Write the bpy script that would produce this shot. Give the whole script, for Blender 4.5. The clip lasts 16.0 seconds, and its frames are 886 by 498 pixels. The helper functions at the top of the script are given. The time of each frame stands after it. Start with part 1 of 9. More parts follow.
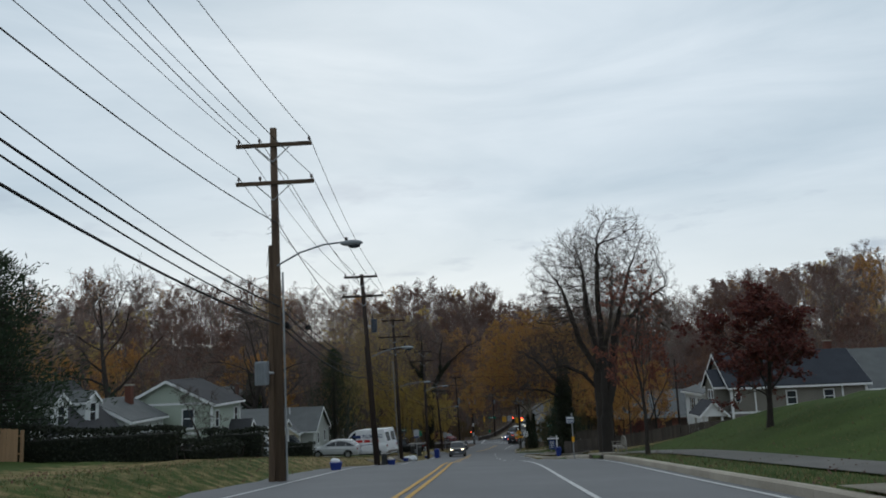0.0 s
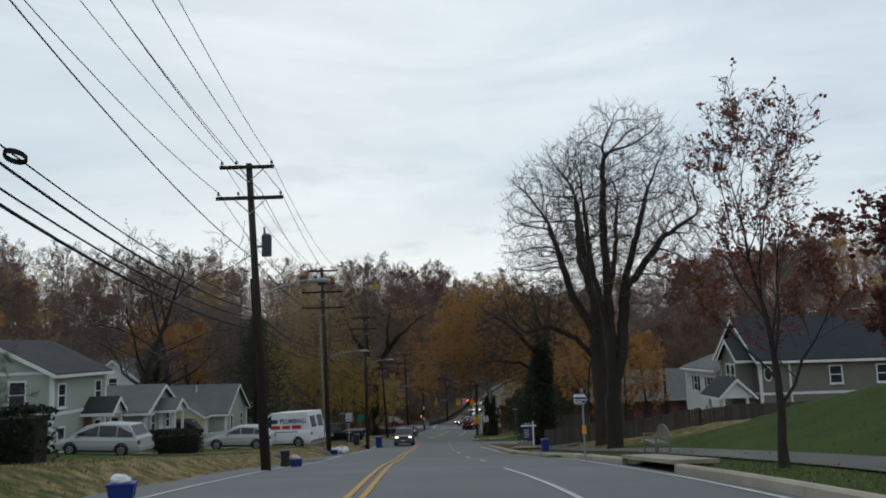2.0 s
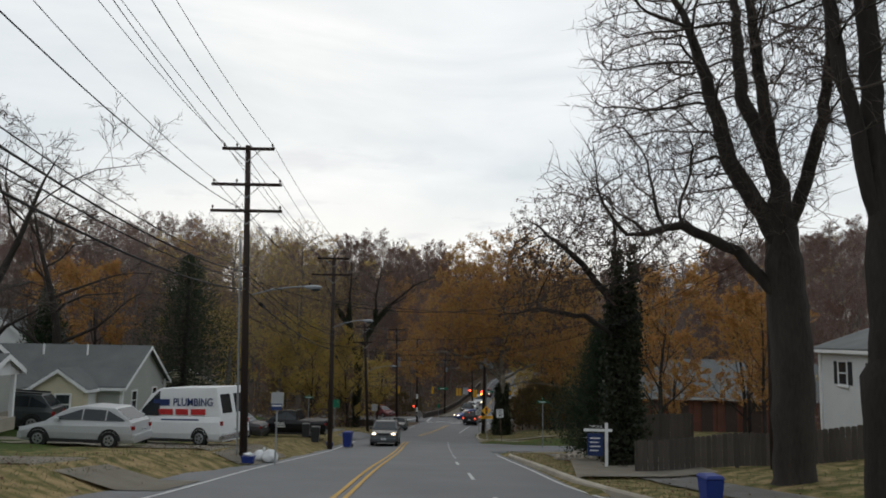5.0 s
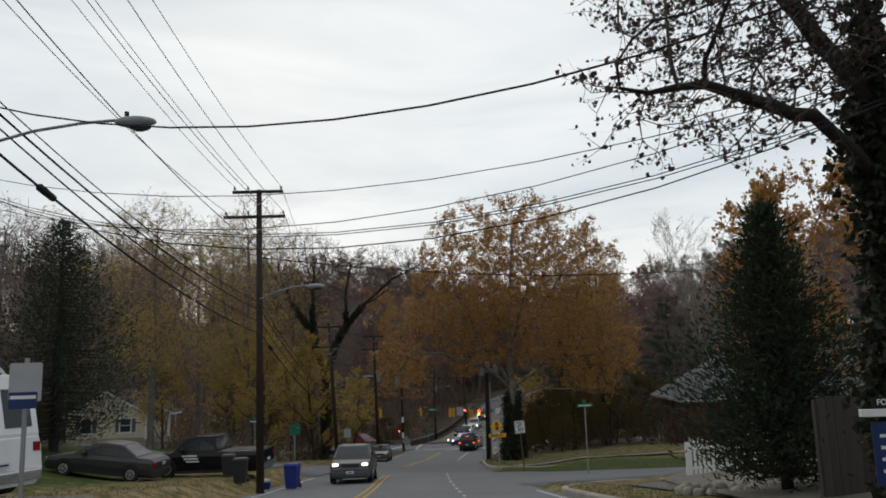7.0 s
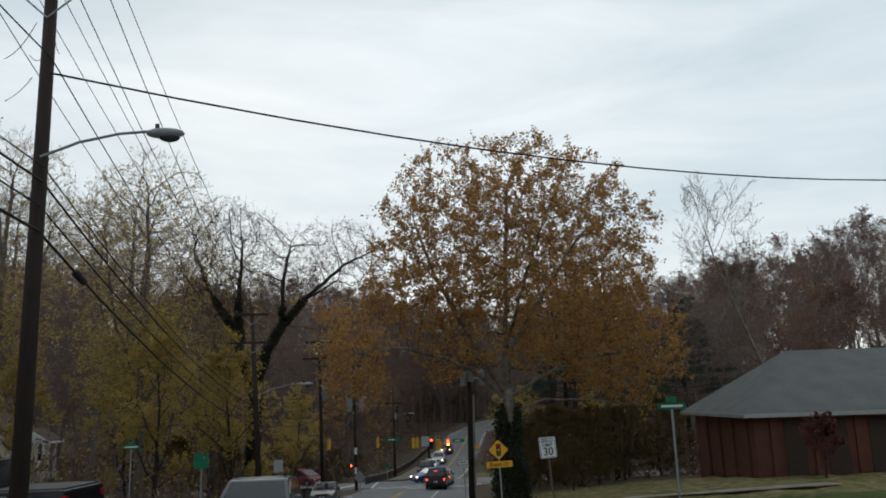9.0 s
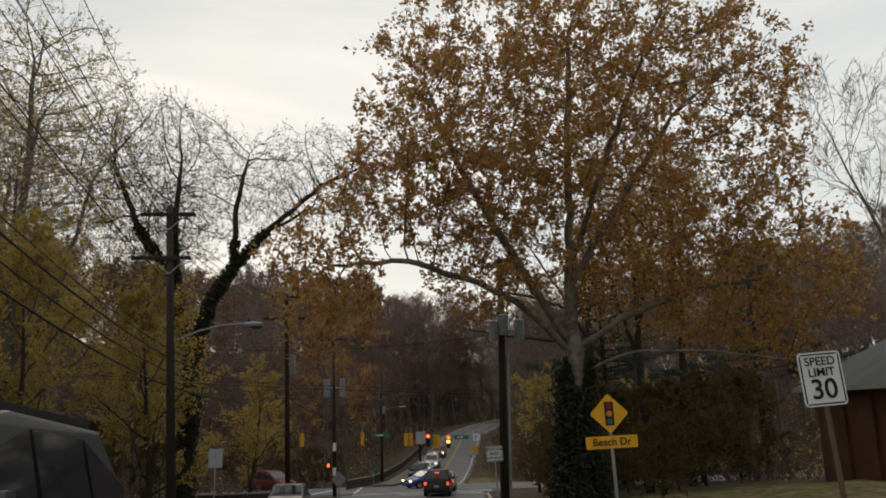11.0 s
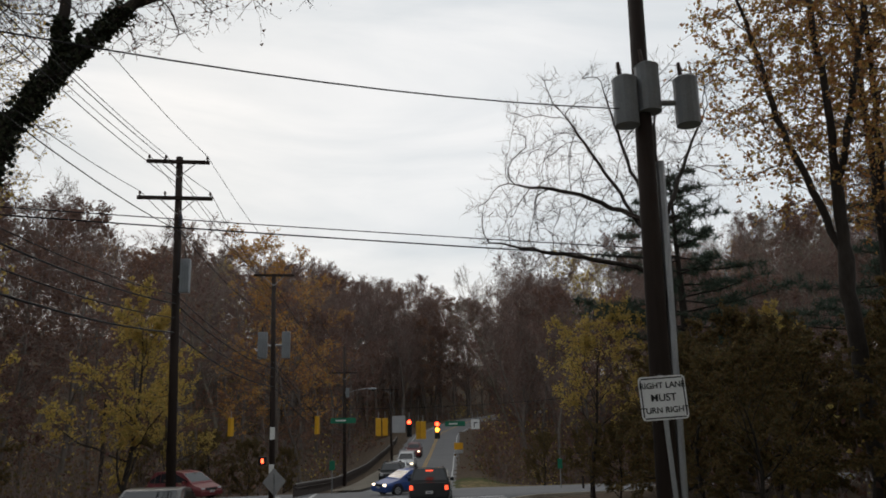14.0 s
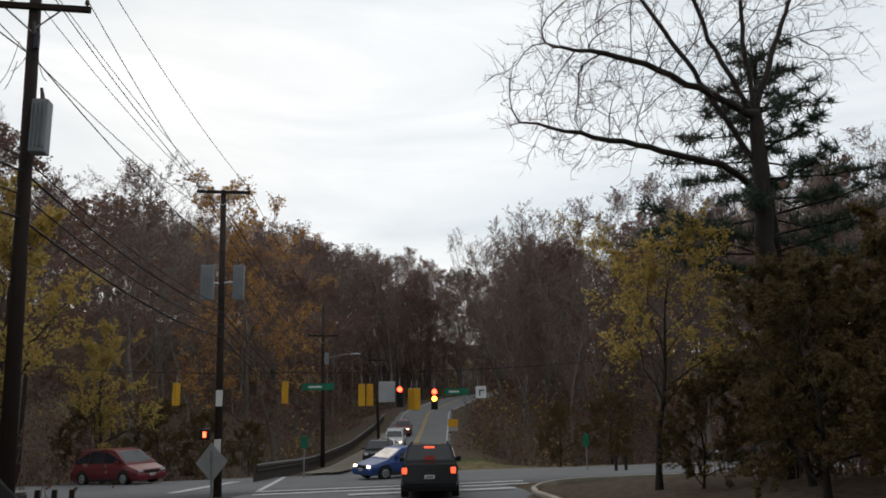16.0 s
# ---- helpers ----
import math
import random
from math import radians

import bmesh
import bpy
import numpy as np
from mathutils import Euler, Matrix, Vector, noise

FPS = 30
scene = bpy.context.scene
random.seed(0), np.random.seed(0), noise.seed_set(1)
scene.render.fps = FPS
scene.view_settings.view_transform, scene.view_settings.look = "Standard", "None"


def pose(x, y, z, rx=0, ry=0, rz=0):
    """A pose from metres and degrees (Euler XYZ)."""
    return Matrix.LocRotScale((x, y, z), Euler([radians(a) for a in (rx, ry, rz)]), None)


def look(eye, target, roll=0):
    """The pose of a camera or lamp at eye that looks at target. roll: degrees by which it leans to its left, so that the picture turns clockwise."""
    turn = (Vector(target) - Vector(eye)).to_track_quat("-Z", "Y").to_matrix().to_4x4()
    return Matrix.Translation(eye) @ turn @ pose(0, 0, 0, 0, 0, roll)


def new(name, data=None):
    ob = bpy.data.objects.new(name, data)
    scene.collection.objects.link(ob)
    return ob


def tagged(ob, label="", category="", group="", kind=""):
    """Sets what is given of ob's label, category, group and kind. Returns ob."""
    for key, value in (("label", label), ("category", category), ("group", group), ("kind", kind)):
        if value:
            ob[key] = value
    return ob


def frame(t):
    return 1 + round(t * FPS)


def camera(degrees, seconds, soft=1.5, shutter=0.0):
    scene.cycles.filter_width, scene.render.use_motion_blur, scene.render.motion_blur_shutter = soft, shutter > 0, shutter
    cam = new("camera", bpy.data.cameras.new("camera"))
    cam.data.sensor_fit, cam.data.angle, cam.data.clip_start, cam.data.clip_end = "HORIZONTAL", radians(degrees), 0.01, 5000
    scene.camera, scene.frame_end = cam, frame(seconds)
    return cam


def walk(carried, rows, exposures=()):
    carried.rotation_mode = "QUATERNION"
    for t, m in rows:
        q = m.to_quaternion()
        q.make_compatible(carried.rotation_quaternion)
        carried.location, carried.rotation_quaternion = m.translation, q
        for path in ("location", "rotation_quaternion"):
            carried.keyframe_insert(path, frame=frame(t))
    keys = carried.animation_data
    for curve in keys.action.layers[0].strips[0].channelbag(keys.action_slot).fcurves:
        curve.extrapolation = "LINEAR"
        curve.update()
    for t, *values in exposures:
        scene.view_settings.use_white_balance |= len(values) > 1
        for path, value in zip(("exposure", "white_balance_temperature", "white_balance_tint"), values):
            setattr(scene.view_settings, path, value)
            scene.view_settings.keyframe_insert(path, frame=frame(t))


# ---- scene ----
cam = camera(61.0, 16.0, soft=1.8)
PATH = [
    (0.0, pose(0.000, 0.000, 0.000, 98.49, 2.40, 3.43)),
    (0.5, pose(-0.167, 3.976, -0.262, 97.89, 2.26, 1.77)),
    (1.0, pose(-0.305, 8.019, -0.609, 97.75, 2.74, 0.30)),
    (1.5, pose(-0.340, 12.079, -1.007, 98.20, 2.36, -0.39)),
    (2.0, pose(-0.386, 16.106, -1.430, 97.17, 1.73, -0.20)),
    (2.5, pose(-0.381, 19.914, -1.775, 95.81, 1.22, 0.13)),
    (3.0, pose(-0.340, 23.626, -2.116, 95.94, 1.69, -0.76)),
    (3.5, pose(-0.416, 27.157, -2.442, 95.88, 0.29, -1.14)),
    (4.0, pose(-0.474, 30.638, -2.790, 96.39, -0.57, -0.82)),
    (4.5, pose(-0.492, 34.299, -3.120, 96.62, -0.94, -0.24)),
    (4.7, pose(-0.515, 35.804, -3.290, 96.48, -1.11, -0.26)),
    (6.8, pose(-0.710, 54.028, -5.857, 98.71, 1.68, -0.97)),
    (7.0, pose(-0.765, 55.709, -6.046, 98.82, 1.74, -1.36)),
    (7.5, pose(-0.902, 59.782, -6.420, 99.79, 1.88, -2.66)),
    (8.0, pose(-0.988, 63.923, -6.784, 100.02, 1.40, -3.44)),
    (8.5, pose(-0.998, 67.999, -7.334, 100.68, 1.86, -3.92)),
    (8.7, pose(-1.038, 69.597, -7.532, 101.12, 2.06, -4.36)),
    (10.8, pose(-1.308, 86.046, -9.498, 102.07, 1.00, -5.60)),
    (11.0, pose(-1.325, 87.567, -9.630, 102.07, 1.19, -5.85)),
    (11.5, pose(-1.296, 91.212, -9.930, 102.79, 2.09, -5.69)),
    (12.0, pose(-1.272, 94.733, -10.259, 103.17, 1.86, -6.20)),
    (12.5, pose(-1.227, 98.097, -10.551, 102.92, 2.08, -6.57)),
    (13.0, pose(-1.162, 101.234, -10.878, 103.18, 1.81, -7.73)),
    (13.5, pose(-1.030, 104.175, -11.151, 102.61, 1.77, -8.69)),
    (14.0, pose(-0.812, 107.015, -11.445, 102.40, 1.16, -8.50)),
    (14.5, pose(-0.592, 109.642, -11.674, 102.40, 1.04, -9.31)),
    (15.0, pose(-0.336, 112.050, -11.928, 101.50, 1.11, -9.67)),
    (15.5, pose(-0.126, 114.386, -12.095, 100.61, 0.72, -9.64)),
    (16.0, pose(0.000, 116.725, -12.254, 101.04, 1.00, -9.50)),
]
EXPOSURES = [(0.0, 0.0, 6200, 8), (1.5, 0.05, 6300, 8), (2.5, 0.18, 6400, 9), (3.5, 0.30, 6500, 10), (4.7, 0.27, 6800, 12), (6.8, 0.24, 6900, 12), (7.5, 0.19, 6500, 8), (8.7, 0.22, 6500, 8), (10.8, 0.25, 7500, 13), (13.5, 0.2, 7100, 14), (16.0, 0.36, 6900, 13)]
walk(cam, PATH, EXPOSURES)

# ---- sky and light ----
world = bpy.data.worlds.new("overcast_sky")
scene.world = world
world.use_nodes = True
wn = world.node_tree.nodes
wl = world.node_tree.links
wn.clear()
w_out = wn.new("ShaderNodeOutputWorld")
w_bg = wn.new("ShaderNodeBackground")
w_sky = wn.new("ShaderNodeTexSky")
w_sky.sky_type = 'NISHITA'
w_sky.sun_disc = False
w_sky.sun_elevation = radians(24)
w_sky.sun_rotation = radians(-12)
w_co = wn.new("ShaderNodeTexCoord")
w_map = wn.new("ShaderNodeMapping")
w_map.inputs["Scale"].default_value = (1.0, 1.0, 4.5)
w_map.inputs["Rotation"].default_value = (0.10, -0.12, 0.3)
w_noise = wn.new("ShaderNodeTexNoise")
w_noise.inputs["Scale"].default_value = 1.9
w_noise.inputs["Detail"].default_value = 6
w_noise.inputs["Roughness"].default_value = 0.55
w_noise.inputs["Distortion"].default_value = 0.5
w_ramp = wn.new("ShaderNodeValToRGB")
w_ramp.color_ramp.elements[0].position = 0.30
w_ramp.color_ramp.elements[0].color = (0.47, 0.55, 0.61, 1)
w_ramp.color_ramp.elements[1].position = 0.68
w_ramp.color_ramp.elements[1].color = (0.69, 0.745, 0.785, 1)
w_sep = wn.new("ShaderNodeSeparateXYZ")
w_hor = wn.new("ShaderNodeMapRange")
w_hor.inputs["From Min"].default_value = 0.02
w_hor.inputs["From Max"].default_value = 0.22
w_hor.inputs["To Min"].default_value = 0.75
w_hor.inputs["To Max"].default_value = 0.0
w_mix = wn.new("ShaderNodeMix")
w_mix.data_type = 'RGBA'
w_mix.inputs[7].default_value = (0.80, 0.81, 0.78, 1)
w_add = wn.new("ShaderNodeMix")
w_add.data_type = 'RGBA'
w_add.blend_type = 'ADD'
w_gain = wn.new("ShaderNodeMix")
w_gain.data_type = 'RGBA'
w_gain.blend_type = 'MULTIPLY'
w_gain.inputs[0].default_value = 1.0
w_gain.inputs[7].default_value = (0.006, 0.006, 0.006, 1)
w_add.inputs[0].default_value = 1.0
wl.new(w_co.outputs["Generated"], w_map.inputs[0])
wl.new(w_map.outputs[0], w_noise.inputs["Vector"])
wl.new(w_noise.outputs["Fac"], w_ramp.inputs[0])
wl.new(w_co.outputs["Generated"], w_sep.inputs[0])
wl.new(w_sep.outputs[2], w_hor.inputs["Value"])
wl.new(w_hor.outputs[0], w_mix.inputs[0])
w_map2 = wn.new("ShaderNodeMapping")
w_map2.inputs["Scale"].default_value = (1.0, 1.0, 4.0)
w_map2.inputs["Location"].default_value = (0.35, 0.1, 0.62)
w_wisp = wn.new("ShaderNodeTexNoise")
w_wisp.inputs["Scale"].default_value = 7.0
w_wisp.inputs["Detail"].default_value = 5
w_cut = wn.new("ShaderNodeMapRange")
w_cut.inputs["From Min"].default_value = 0.60
w_cut.inputs["From Max"].default_value = 0.74
w_cut.inputs["To Max"].default_value = 0.75
w_low = wn.new("ShaderNodeMapRange")
w_low.inputs["From Min"].default_value = 0.30
w_low.inputs["From Max"].default_value = 0.16
w_both = wn.new("ShaderNodeMath")
w_both.operation = 'MULTIPLY'
w_dark = wn.new("ShaderNodeMix")
w_dark.data_type = 'RGBA'
w_dark.inputs[7].default_value = (0.40, 0.45, 0.52, 1)
wl.new(w_co.outputs["Generated"], w_map2.inputs[0])
wl.new(w_map2.outputs[0], w_wisp.inputs["Vector"])
wl.new(w_wisp.outputs["Fac"], w_cut.inputs["Value"])
wl.new(w_sep.outputs[2], w_low.inputs["Value"])
wl.new(w_cut.outputs[0], w_both.inputs[0])
wl.new(w_low.outputs[0], w_both.inputs[1])
wl.new(w_both.outputs[0], w_dark.inputs[0])
wl.new(w_ramp.outputs[0], w_mix.inputs[6])
wl.new(w_sky.outputs[0], w_gain.inputs[6])
wl.new(w_mix.outputs[2], w_dark.inputs[6])
wl.new(w_dark.outputs[2], w_add.inputs[6])
wl.new(w_gain.outputs[2], w_add.inputs[7])
wl.new(w_add.outputs[2], w_bg.inputs["Color"])
w_bg.inputs["Strength"].default_value = 1.0
wl.new(w_bg.outputs[0], w_out.inputs[0])

sun = new("sun", bpy.data.lights.new("sun", 'SUN'))
sun.data.energy = 0.25
sun.data.angle = radians(20)
sun.data.color = (1.0, 0.95, 0.88)
sun.matrix_world = look((0, 0, 50), (6, -28, 28))


# ---- materials ----
def material(name, base, second=None, rough=0.8, scale=3.0, bump=0.0, metal=0.0, fine=40.0, spec=0.3, stretch=(1, 1, 1),
             alpha=None, emit=None, emit_power=0.0, island=None, objrand=0.0, amount=1.0, leafy=0.0):
    """A noisy two-scale surface; island: colours picked piece by piece."""
    m = bpy.data.materials.new(name)
    m.use_nodes = True
    nt = m.node_tree
    n, l = nt.nodes, nt.links
    b = n["Principled BSDF"]
    b.inputs["Roughness"].default_value = rough
    b.inputs["Metallic"].default_value = metal
    b.inputs["Specular IOR Level"].default_value = spec
    co = n.new("ShaderNodeTexCoord")
    mp = n.new("ShaderNodeMapping")
    mp.inputs["Scale"].default_value = stretch
    l.new(co.outputs["Object"], mp.inputs[0])
    big = n.new("ShaderNodeTexNoise")
    big.inputs["Scale"].default_value = scale
    big.inputs["Detail"].default_value = 5
    sm = n.new("ShaderNodeTexNoise")
    sm.inputs["Scale"].default_value = fine
    sm.inputs["Detail"].default_value = 3
    l.new(mp.outputs[0], big.inputs["Vector"])
    l.new(mp.outputs[0], sm.inputs["Vector"])
    if second is None:
        second = tuple(c * 0.72 for c in base)
    ramp = n.new("ShaderNodeValToRGB")
    ramp.color_ramp.elements[0].position = 0.32
    ramp.color_ramp.elements[1].position = 0.68
    ramp.color_ramp.elements[0].color = (*second, 1)
    ramp.color_ramp.elements[1].color = (*base, 1)
    av = n.new("ShaderNodeMath")
    av.operation = 'MULTIPLY_ADD'
    av.inputs[1].default_value = 0.4
    l.new(sm.outputs["Fac"], av.inputs[0])
    sc = n.new("ShaderNodeMath")
    sc.operation = 'MULTIPLY'
    sc.inputs[1].default_value = 0.6
    l.new(big.outputs["Fac"], sc.inputs[0])
    l.new(sc.outputs[0], av.inputs[2])
    l.new(av.outputs[0], ramp.inputs[0])
    colour = ramp.outputs[0]
    if island:
        geo = n.new("ShaderNodeNewGeometry")
        pick = n.new("ShaderNodeValToRGB")
        pick.color_ramp.elements.remove(pick.color_ramp.elements[1])
        pick.color_ramp.elements[0].color = (*island[0], 1)
        for i, c in enumerate(island[1:]):
            e = pick.color_ramp.elements.new((i + 1) / len(island))
            e.color = (*c, 1)
        l.new(geo.outputs["Random Per Island"], pick.inputs[0])
        mx = n.new("ShaderNodeMix")
        mx.data_type = 'RGBA'
        mx.inputs[0].default_value = amount
        l.new(colour, mx.inputs[6])
        l.new(pick.outputs[0], mx.inputs[7])
        colour = mx.outputs[2]
    if objrand:
        oi = n.new("ShaderNodeObjectInfo")
        hs = n.new("ShaderNodeHueSaturation")
        mr = n.new("ShaderNodeMapRange")
        mr.inputs["To Min"].default_value = 1 - objrand
        mr.inputs["To Max"].default_value = 1 + objrand
        l.new(oi.outputs["Random"], mr.inputs["Value"])
        l.new(mr.outputs[0], hs.inputs["Value"])
        l.new(colour, hs.inputs["Color"])
        colour = hs.outputs[0]
    l.new(colour, b.inputs["Base Color"])
    if bump:
        bp = n.new("ShaderNodeBump")
        bp.inputs["Strength"].default_value = bump
        bp.inputs["Distance"].default_value = 0.02
        l.new(sm.outputs["Fac"], bp.inputs["Height"])
        l.new(bp.outputs[0], b.inputs["Normal"])
    if leafy:
        tr = n.new("ShaderNodeBsdfTranslucent")
        l.new(colour, tr.inputs["Color"])
        ms = n.new("ShaderNodeMixShader")
        ms.inputs[0].default_value = leafy
        l.new(b.outputs[0], ms.inputs[1])
        l.new(tr.outputs[0], ms.inputs[2])
        l.new(ms.outputs[0], n["Material Output"].inputs["Surface"])
    if emit:
        b.inputs["Emission Color"].default_value = (*emit, 1)
        b.inputs["Emission Strength"].default_value = emit_power
    return m


def banded(name, base, second, axis, pitch, rough=0.6, groove=0.5, spec=0.3):
    """Siding, shingles or boards too far off to tell apart: courses of a given pitch along an axis."""
    m = material(name, base, second, rough=rough, scale=0.9, fine=14.0, spec=spec)
    n, l = m.node_tree.nodes, m.node_tree.links
    b = n["Principled BSDF"]
    co = n.new("ShaderNodeTexCoord")
    sp = n.new("ShaderNodeSeparateXYZ")
    l.new(co.outputs["Object"], sp.inputs[0])
    dv = n.new("ShaderNodeMath")
    dv.operation = 'DIVIDE'
    dv.inputs[1].default_value = pitch
    l.new(sp.outputs[axis], dv.inputs[0])
    fr = n.new("ShaderNodeMath")
    fr.operation = 'FRACT'
    l.new(dv.outputs[0], fr.inputs[0])
    bp = n.new("ShaderNodeBump")
    bp.inputs["Strength"].default_value = groove
    bp.inputs["Distance"].default_value = pitch * 0.25
    l.new(fr.outputs[0], bp.inputs["Height"])
    l.new(bp.outputs[0], b.inputs["Normal"])
    return m


BARK = material("bark_grey_brown", (0.046, 0.038, 0.032), (0.020, 0.016, 0.014), rough=0.95, scale=2.0, fine=18, bump=0.9, stretch=(1, 1, 0.25), objrand=0.2)
BARK_PALE = material("bark_sycamore_mottled", (0.24, 0.21, 0.165), (0.045, 0.036, 0.028), rough=0.9, scale=2.2, fine=7, bump=0.5)
TWIG = material("twig_brown", (0.098, 0.078, 0.067), (0.055, 0.043, 0.038), rough=0.95, scale=1.0)
# far twigs and bark: paler than the near ones, haze put into the colour
TWIG_FAR = material("far_twig_brown_hazed", (0.225, 0.172, 0.156), (0.145, 0.108, 0.098), rough=0.95, scale=0.2)
BARK_FAR = material("far_bark_hazed", (0.19, 0.162, 0.142), (0.09, 0.075, 0.067), rough=0.95, scale=0.3, fine=3)
# rust and brown leaves are likewise lifted and greyed for woodland haze
RUST = material("rust_leaves", (0.222, 0.112, 0.078), rough=0.7, island=[(0.200, 0.104, 0.072), (0.277, 0.142, 0.090), (0.146, 0.078, 0.060), (0.231, 0.146, 0.095)], amount=0.9, leafy=0.45)
BROWN = material("brown_leaves", (0.165, 0.100, 0.076), rough=0.7, island=[(0.176, 0.105, 0.081), (0.120, 0.076, 0.062), (0.199, 0.120, 0.083), (0.149, 0.076, 0.064)], amount=0.9, leafy=0.45)
GOLD = material("golden_leaves", (0.560, 0.392, 0.112), rough=0.65, island=[(0.560, 0.392, 0.112), (0.482, 0.302, 0.090), (0.414, 0.347, 0.106), (0.627, 0.459, 0.146), (0.325, 0.258, 0.084)], amount=0.9, leafy=0.6)
ORANGE = material("orange_leaves", (0.446, 0.211, 0.073), rough=0.65, island=[(0.422, 0.198, 0.065), (0.495, 0.261, 0.079), (0.326, 0.135, 0.051), (0.407, 0.268, 0.087)], amount=0.9, leafy=0.45)
SYCLEAF = material("sycamore_leaves", (0.420, 0.259, 0.077), rough=0.65, island=[(0.440, 0.281, 0.082), (0.420, 0.189, 0.068), (0.360, 0.275, 0.084), (0.340, 0.143, 0.058), (0.520, 0.367, 0.108), (0.250, 0.117, 0.052), (0.360, 0.162, 0.062)], amount=0.92, leafy=0.6)
MAROON = material("dark_red_leaves", (0.127, 0.038, 0.034), rough=0.65, island=[(0.140, 0.041, 0.035), (0.090, 0.028, 0.028), (0.179, 0.060, 0.041), (0.117, 0.044, 0.038)], amount=0.9, leafy=0.45)
REDBROWN = material("red_brown_leaves", (0.257, 0.084, 0.054), rough=0.65, island=[(0.257, 0.084, 0.054), (0.186, 0.059, 0.045), (0.302, 0.120, 0.068), (0.145, 0.057, 0.046)], amount=0.9, leafy=0.45)
EVERGREEN = material("evergreen_needles", (0.022, 0.040, 0.020), rough=0.75, island=[(0.020, 0.038, 0.018), (0.030, 0.050, 0.022), (0.014, 0.027, 0.014), (0.035, 0.05, 0.026)], amount=0.9, leafy=0.25)
PINE = material("pine_needles", (0.05, 0.074, 0.054), rough=0.7, island=[(0.05, 0.074, 0.054), (0.066, 0.092, 0.066), (0.036, 0.056, 0.04)], amount=0.9, leafy=0.25)
IVY = material("ivy_leaves", (0.025, 0.034, 0.017), rough=0.6, island=[(0.025, 0.034, 0.017), (0.017, 0.023, 0.013), (0.036, 0.039, 0.020)], amount=0.9, leafy=0.25)
OLIVE = material("olive_shrub_leaves", (0.11, 0.092, 0.040), rough=0.7, island=[(0.11, 0.092, 0.040), (0.07, 0.062, 0.031), (0.20, 0.14, 0.052), (0.14, 0.084, 0.038)], amount=0.9, leafy=0.45)
HEDGE = material("hedge_leaves", (0.02, 0.026, 0.015), rough=0.7, island=[(0.02, 0.026, 0.014), (0.028, 0.033, 0.018), (0.013, 0.017, 0.011)], amount=0.9, leafy=0.25)

ASPHALT = material("worn_asphalt", (0.158, 0.160, 0.164), (0.116, 0.118, 0.122), rough=0.86, scale=0.35, fine=45, bump=0.35, spec=0.35)
PATH_GREY = material("asphalt_path", (0.30, 0.29, 0.27), (0.22, 0.21, 0.195), rough=0.9, scale=0.7, fine=40, bump=0.3)
CONCRETE = material("concrete", (0.38, 0.345, 0.285), (0.26, 0.23, 0.185), rough=0.88, scale=1.1, fine=26, bump=0.25, objrand=0.12)
WHITE_LINE = material("white_road_paint", (0.55, 0.55, 0.54), (0.36, 0.36, 0.36), rough=0.7, scale=2.5, fine=22)
YELLOW_LINE = material("yellow_road_paint", (0.52, 0.30, 0.045), (0.34, 0.20, 0.05), rough=0.7, scale=2.5, fine=22)
POLEWOOD = material("weathered_pole_wood", (0.115, 0.078, 0.05), (0.055, 0.038, 0.027), rough=0.9, scale=1.5, fine=14, bump=0.4, stretch=(1, 1, 0.12), objrand=0.25)
POLEDARK = material("dark_creosote_wood", (0.040, 0.027, 0.022), (0.020, 0.014, 0.012), rough=0.85, scale=1.5, fine=14, bump=0.4, stretch=(1, 1, 0.12))
STEEL = material("galvanised_steel", (0.36, 0.37, 0.38), (0.24, 0.25, 0.26), rough=0.45, metal=0.6, scale=2)
GREYCAN = material("grey_painted_steel", (0.26, 0.28, 0.30), (0.17, 0.185, 0.2), rough=0.5, scale=2)
DARKCAN = material("dark_blue_grey_steel", (0.05, 0.06, 0.08), (0.03, 0.036, 0.05), rough=0.5, scale=2)
CERAMIC = material("brown_porcelain", (0.06, 0.035, 0.028), rough=0.3, spec=0.5)
CABLE = material("black_cable", (0.018, 0.018, 0.02), rough=0.7)
RUBBER = material("tyre_rubber", (0.018, 0.018, 0.018), rough=0.85, scale=6)
GLASS = material("dark_car_glass", (0.02, 0.024, 0.028), (0.014, 0.017, 0.02), rough=0.06, spec=0.4)
PANE = material("window_glass", (0.035, 0.042, 0.05), (0.02, 0.024, 0.03), rough=0.08, spec=0.6)
CHROME = material("bright_metal", (0.55, 0.55, 0.56), rough=0.25, metal=0.9)
BLACKP = material("black_plastic", (0.02, 0.02, 0.021), rough=0.6)
WHITEP = material("white_paint", (0.74, 0.75, 0.75), (0.62, 0.63, 0.63), rough=0.45, scale=0.8)


# ---- the lie of the land ----
ROAD_Y = (-90, -60, 0, 10, 20, 30, 42, 55, 65, 75, 85, 95, 105, 115, 125, 135, 145, 155, 170, 190, 210, 240, 280, 330, 420, 800)
ROAD_Z = (7.75, 4.75, -1.25, -2.05, -3.03, -3.98, -5.43, -7.15, -8.22, -9.43, -10.6, -11.53, -12.49, -13.39, -14.38, -15.12, -15.68, -16.15, -17.0, -17.2,
          -16.5, -14.4, -11.5, -5.0, 5, 11)
MID_Y = (-90, 0, 28, 45, 60, 95, 105, 116, 130, 142, 161, 201, 236, 262, 300, 420, 800)
MID_X = (-1.7, -1.7, -1.8, -2.45, -2.75, -3.0, -2.7, -1.8, -0.6, 0.9, 4.3, 11.2, 17.6, 28, 62, 140, 300)
EDGE_Y = (-90, 30, 47, 60, 84, 97, 112, 122, 136, 146, 152, 400)
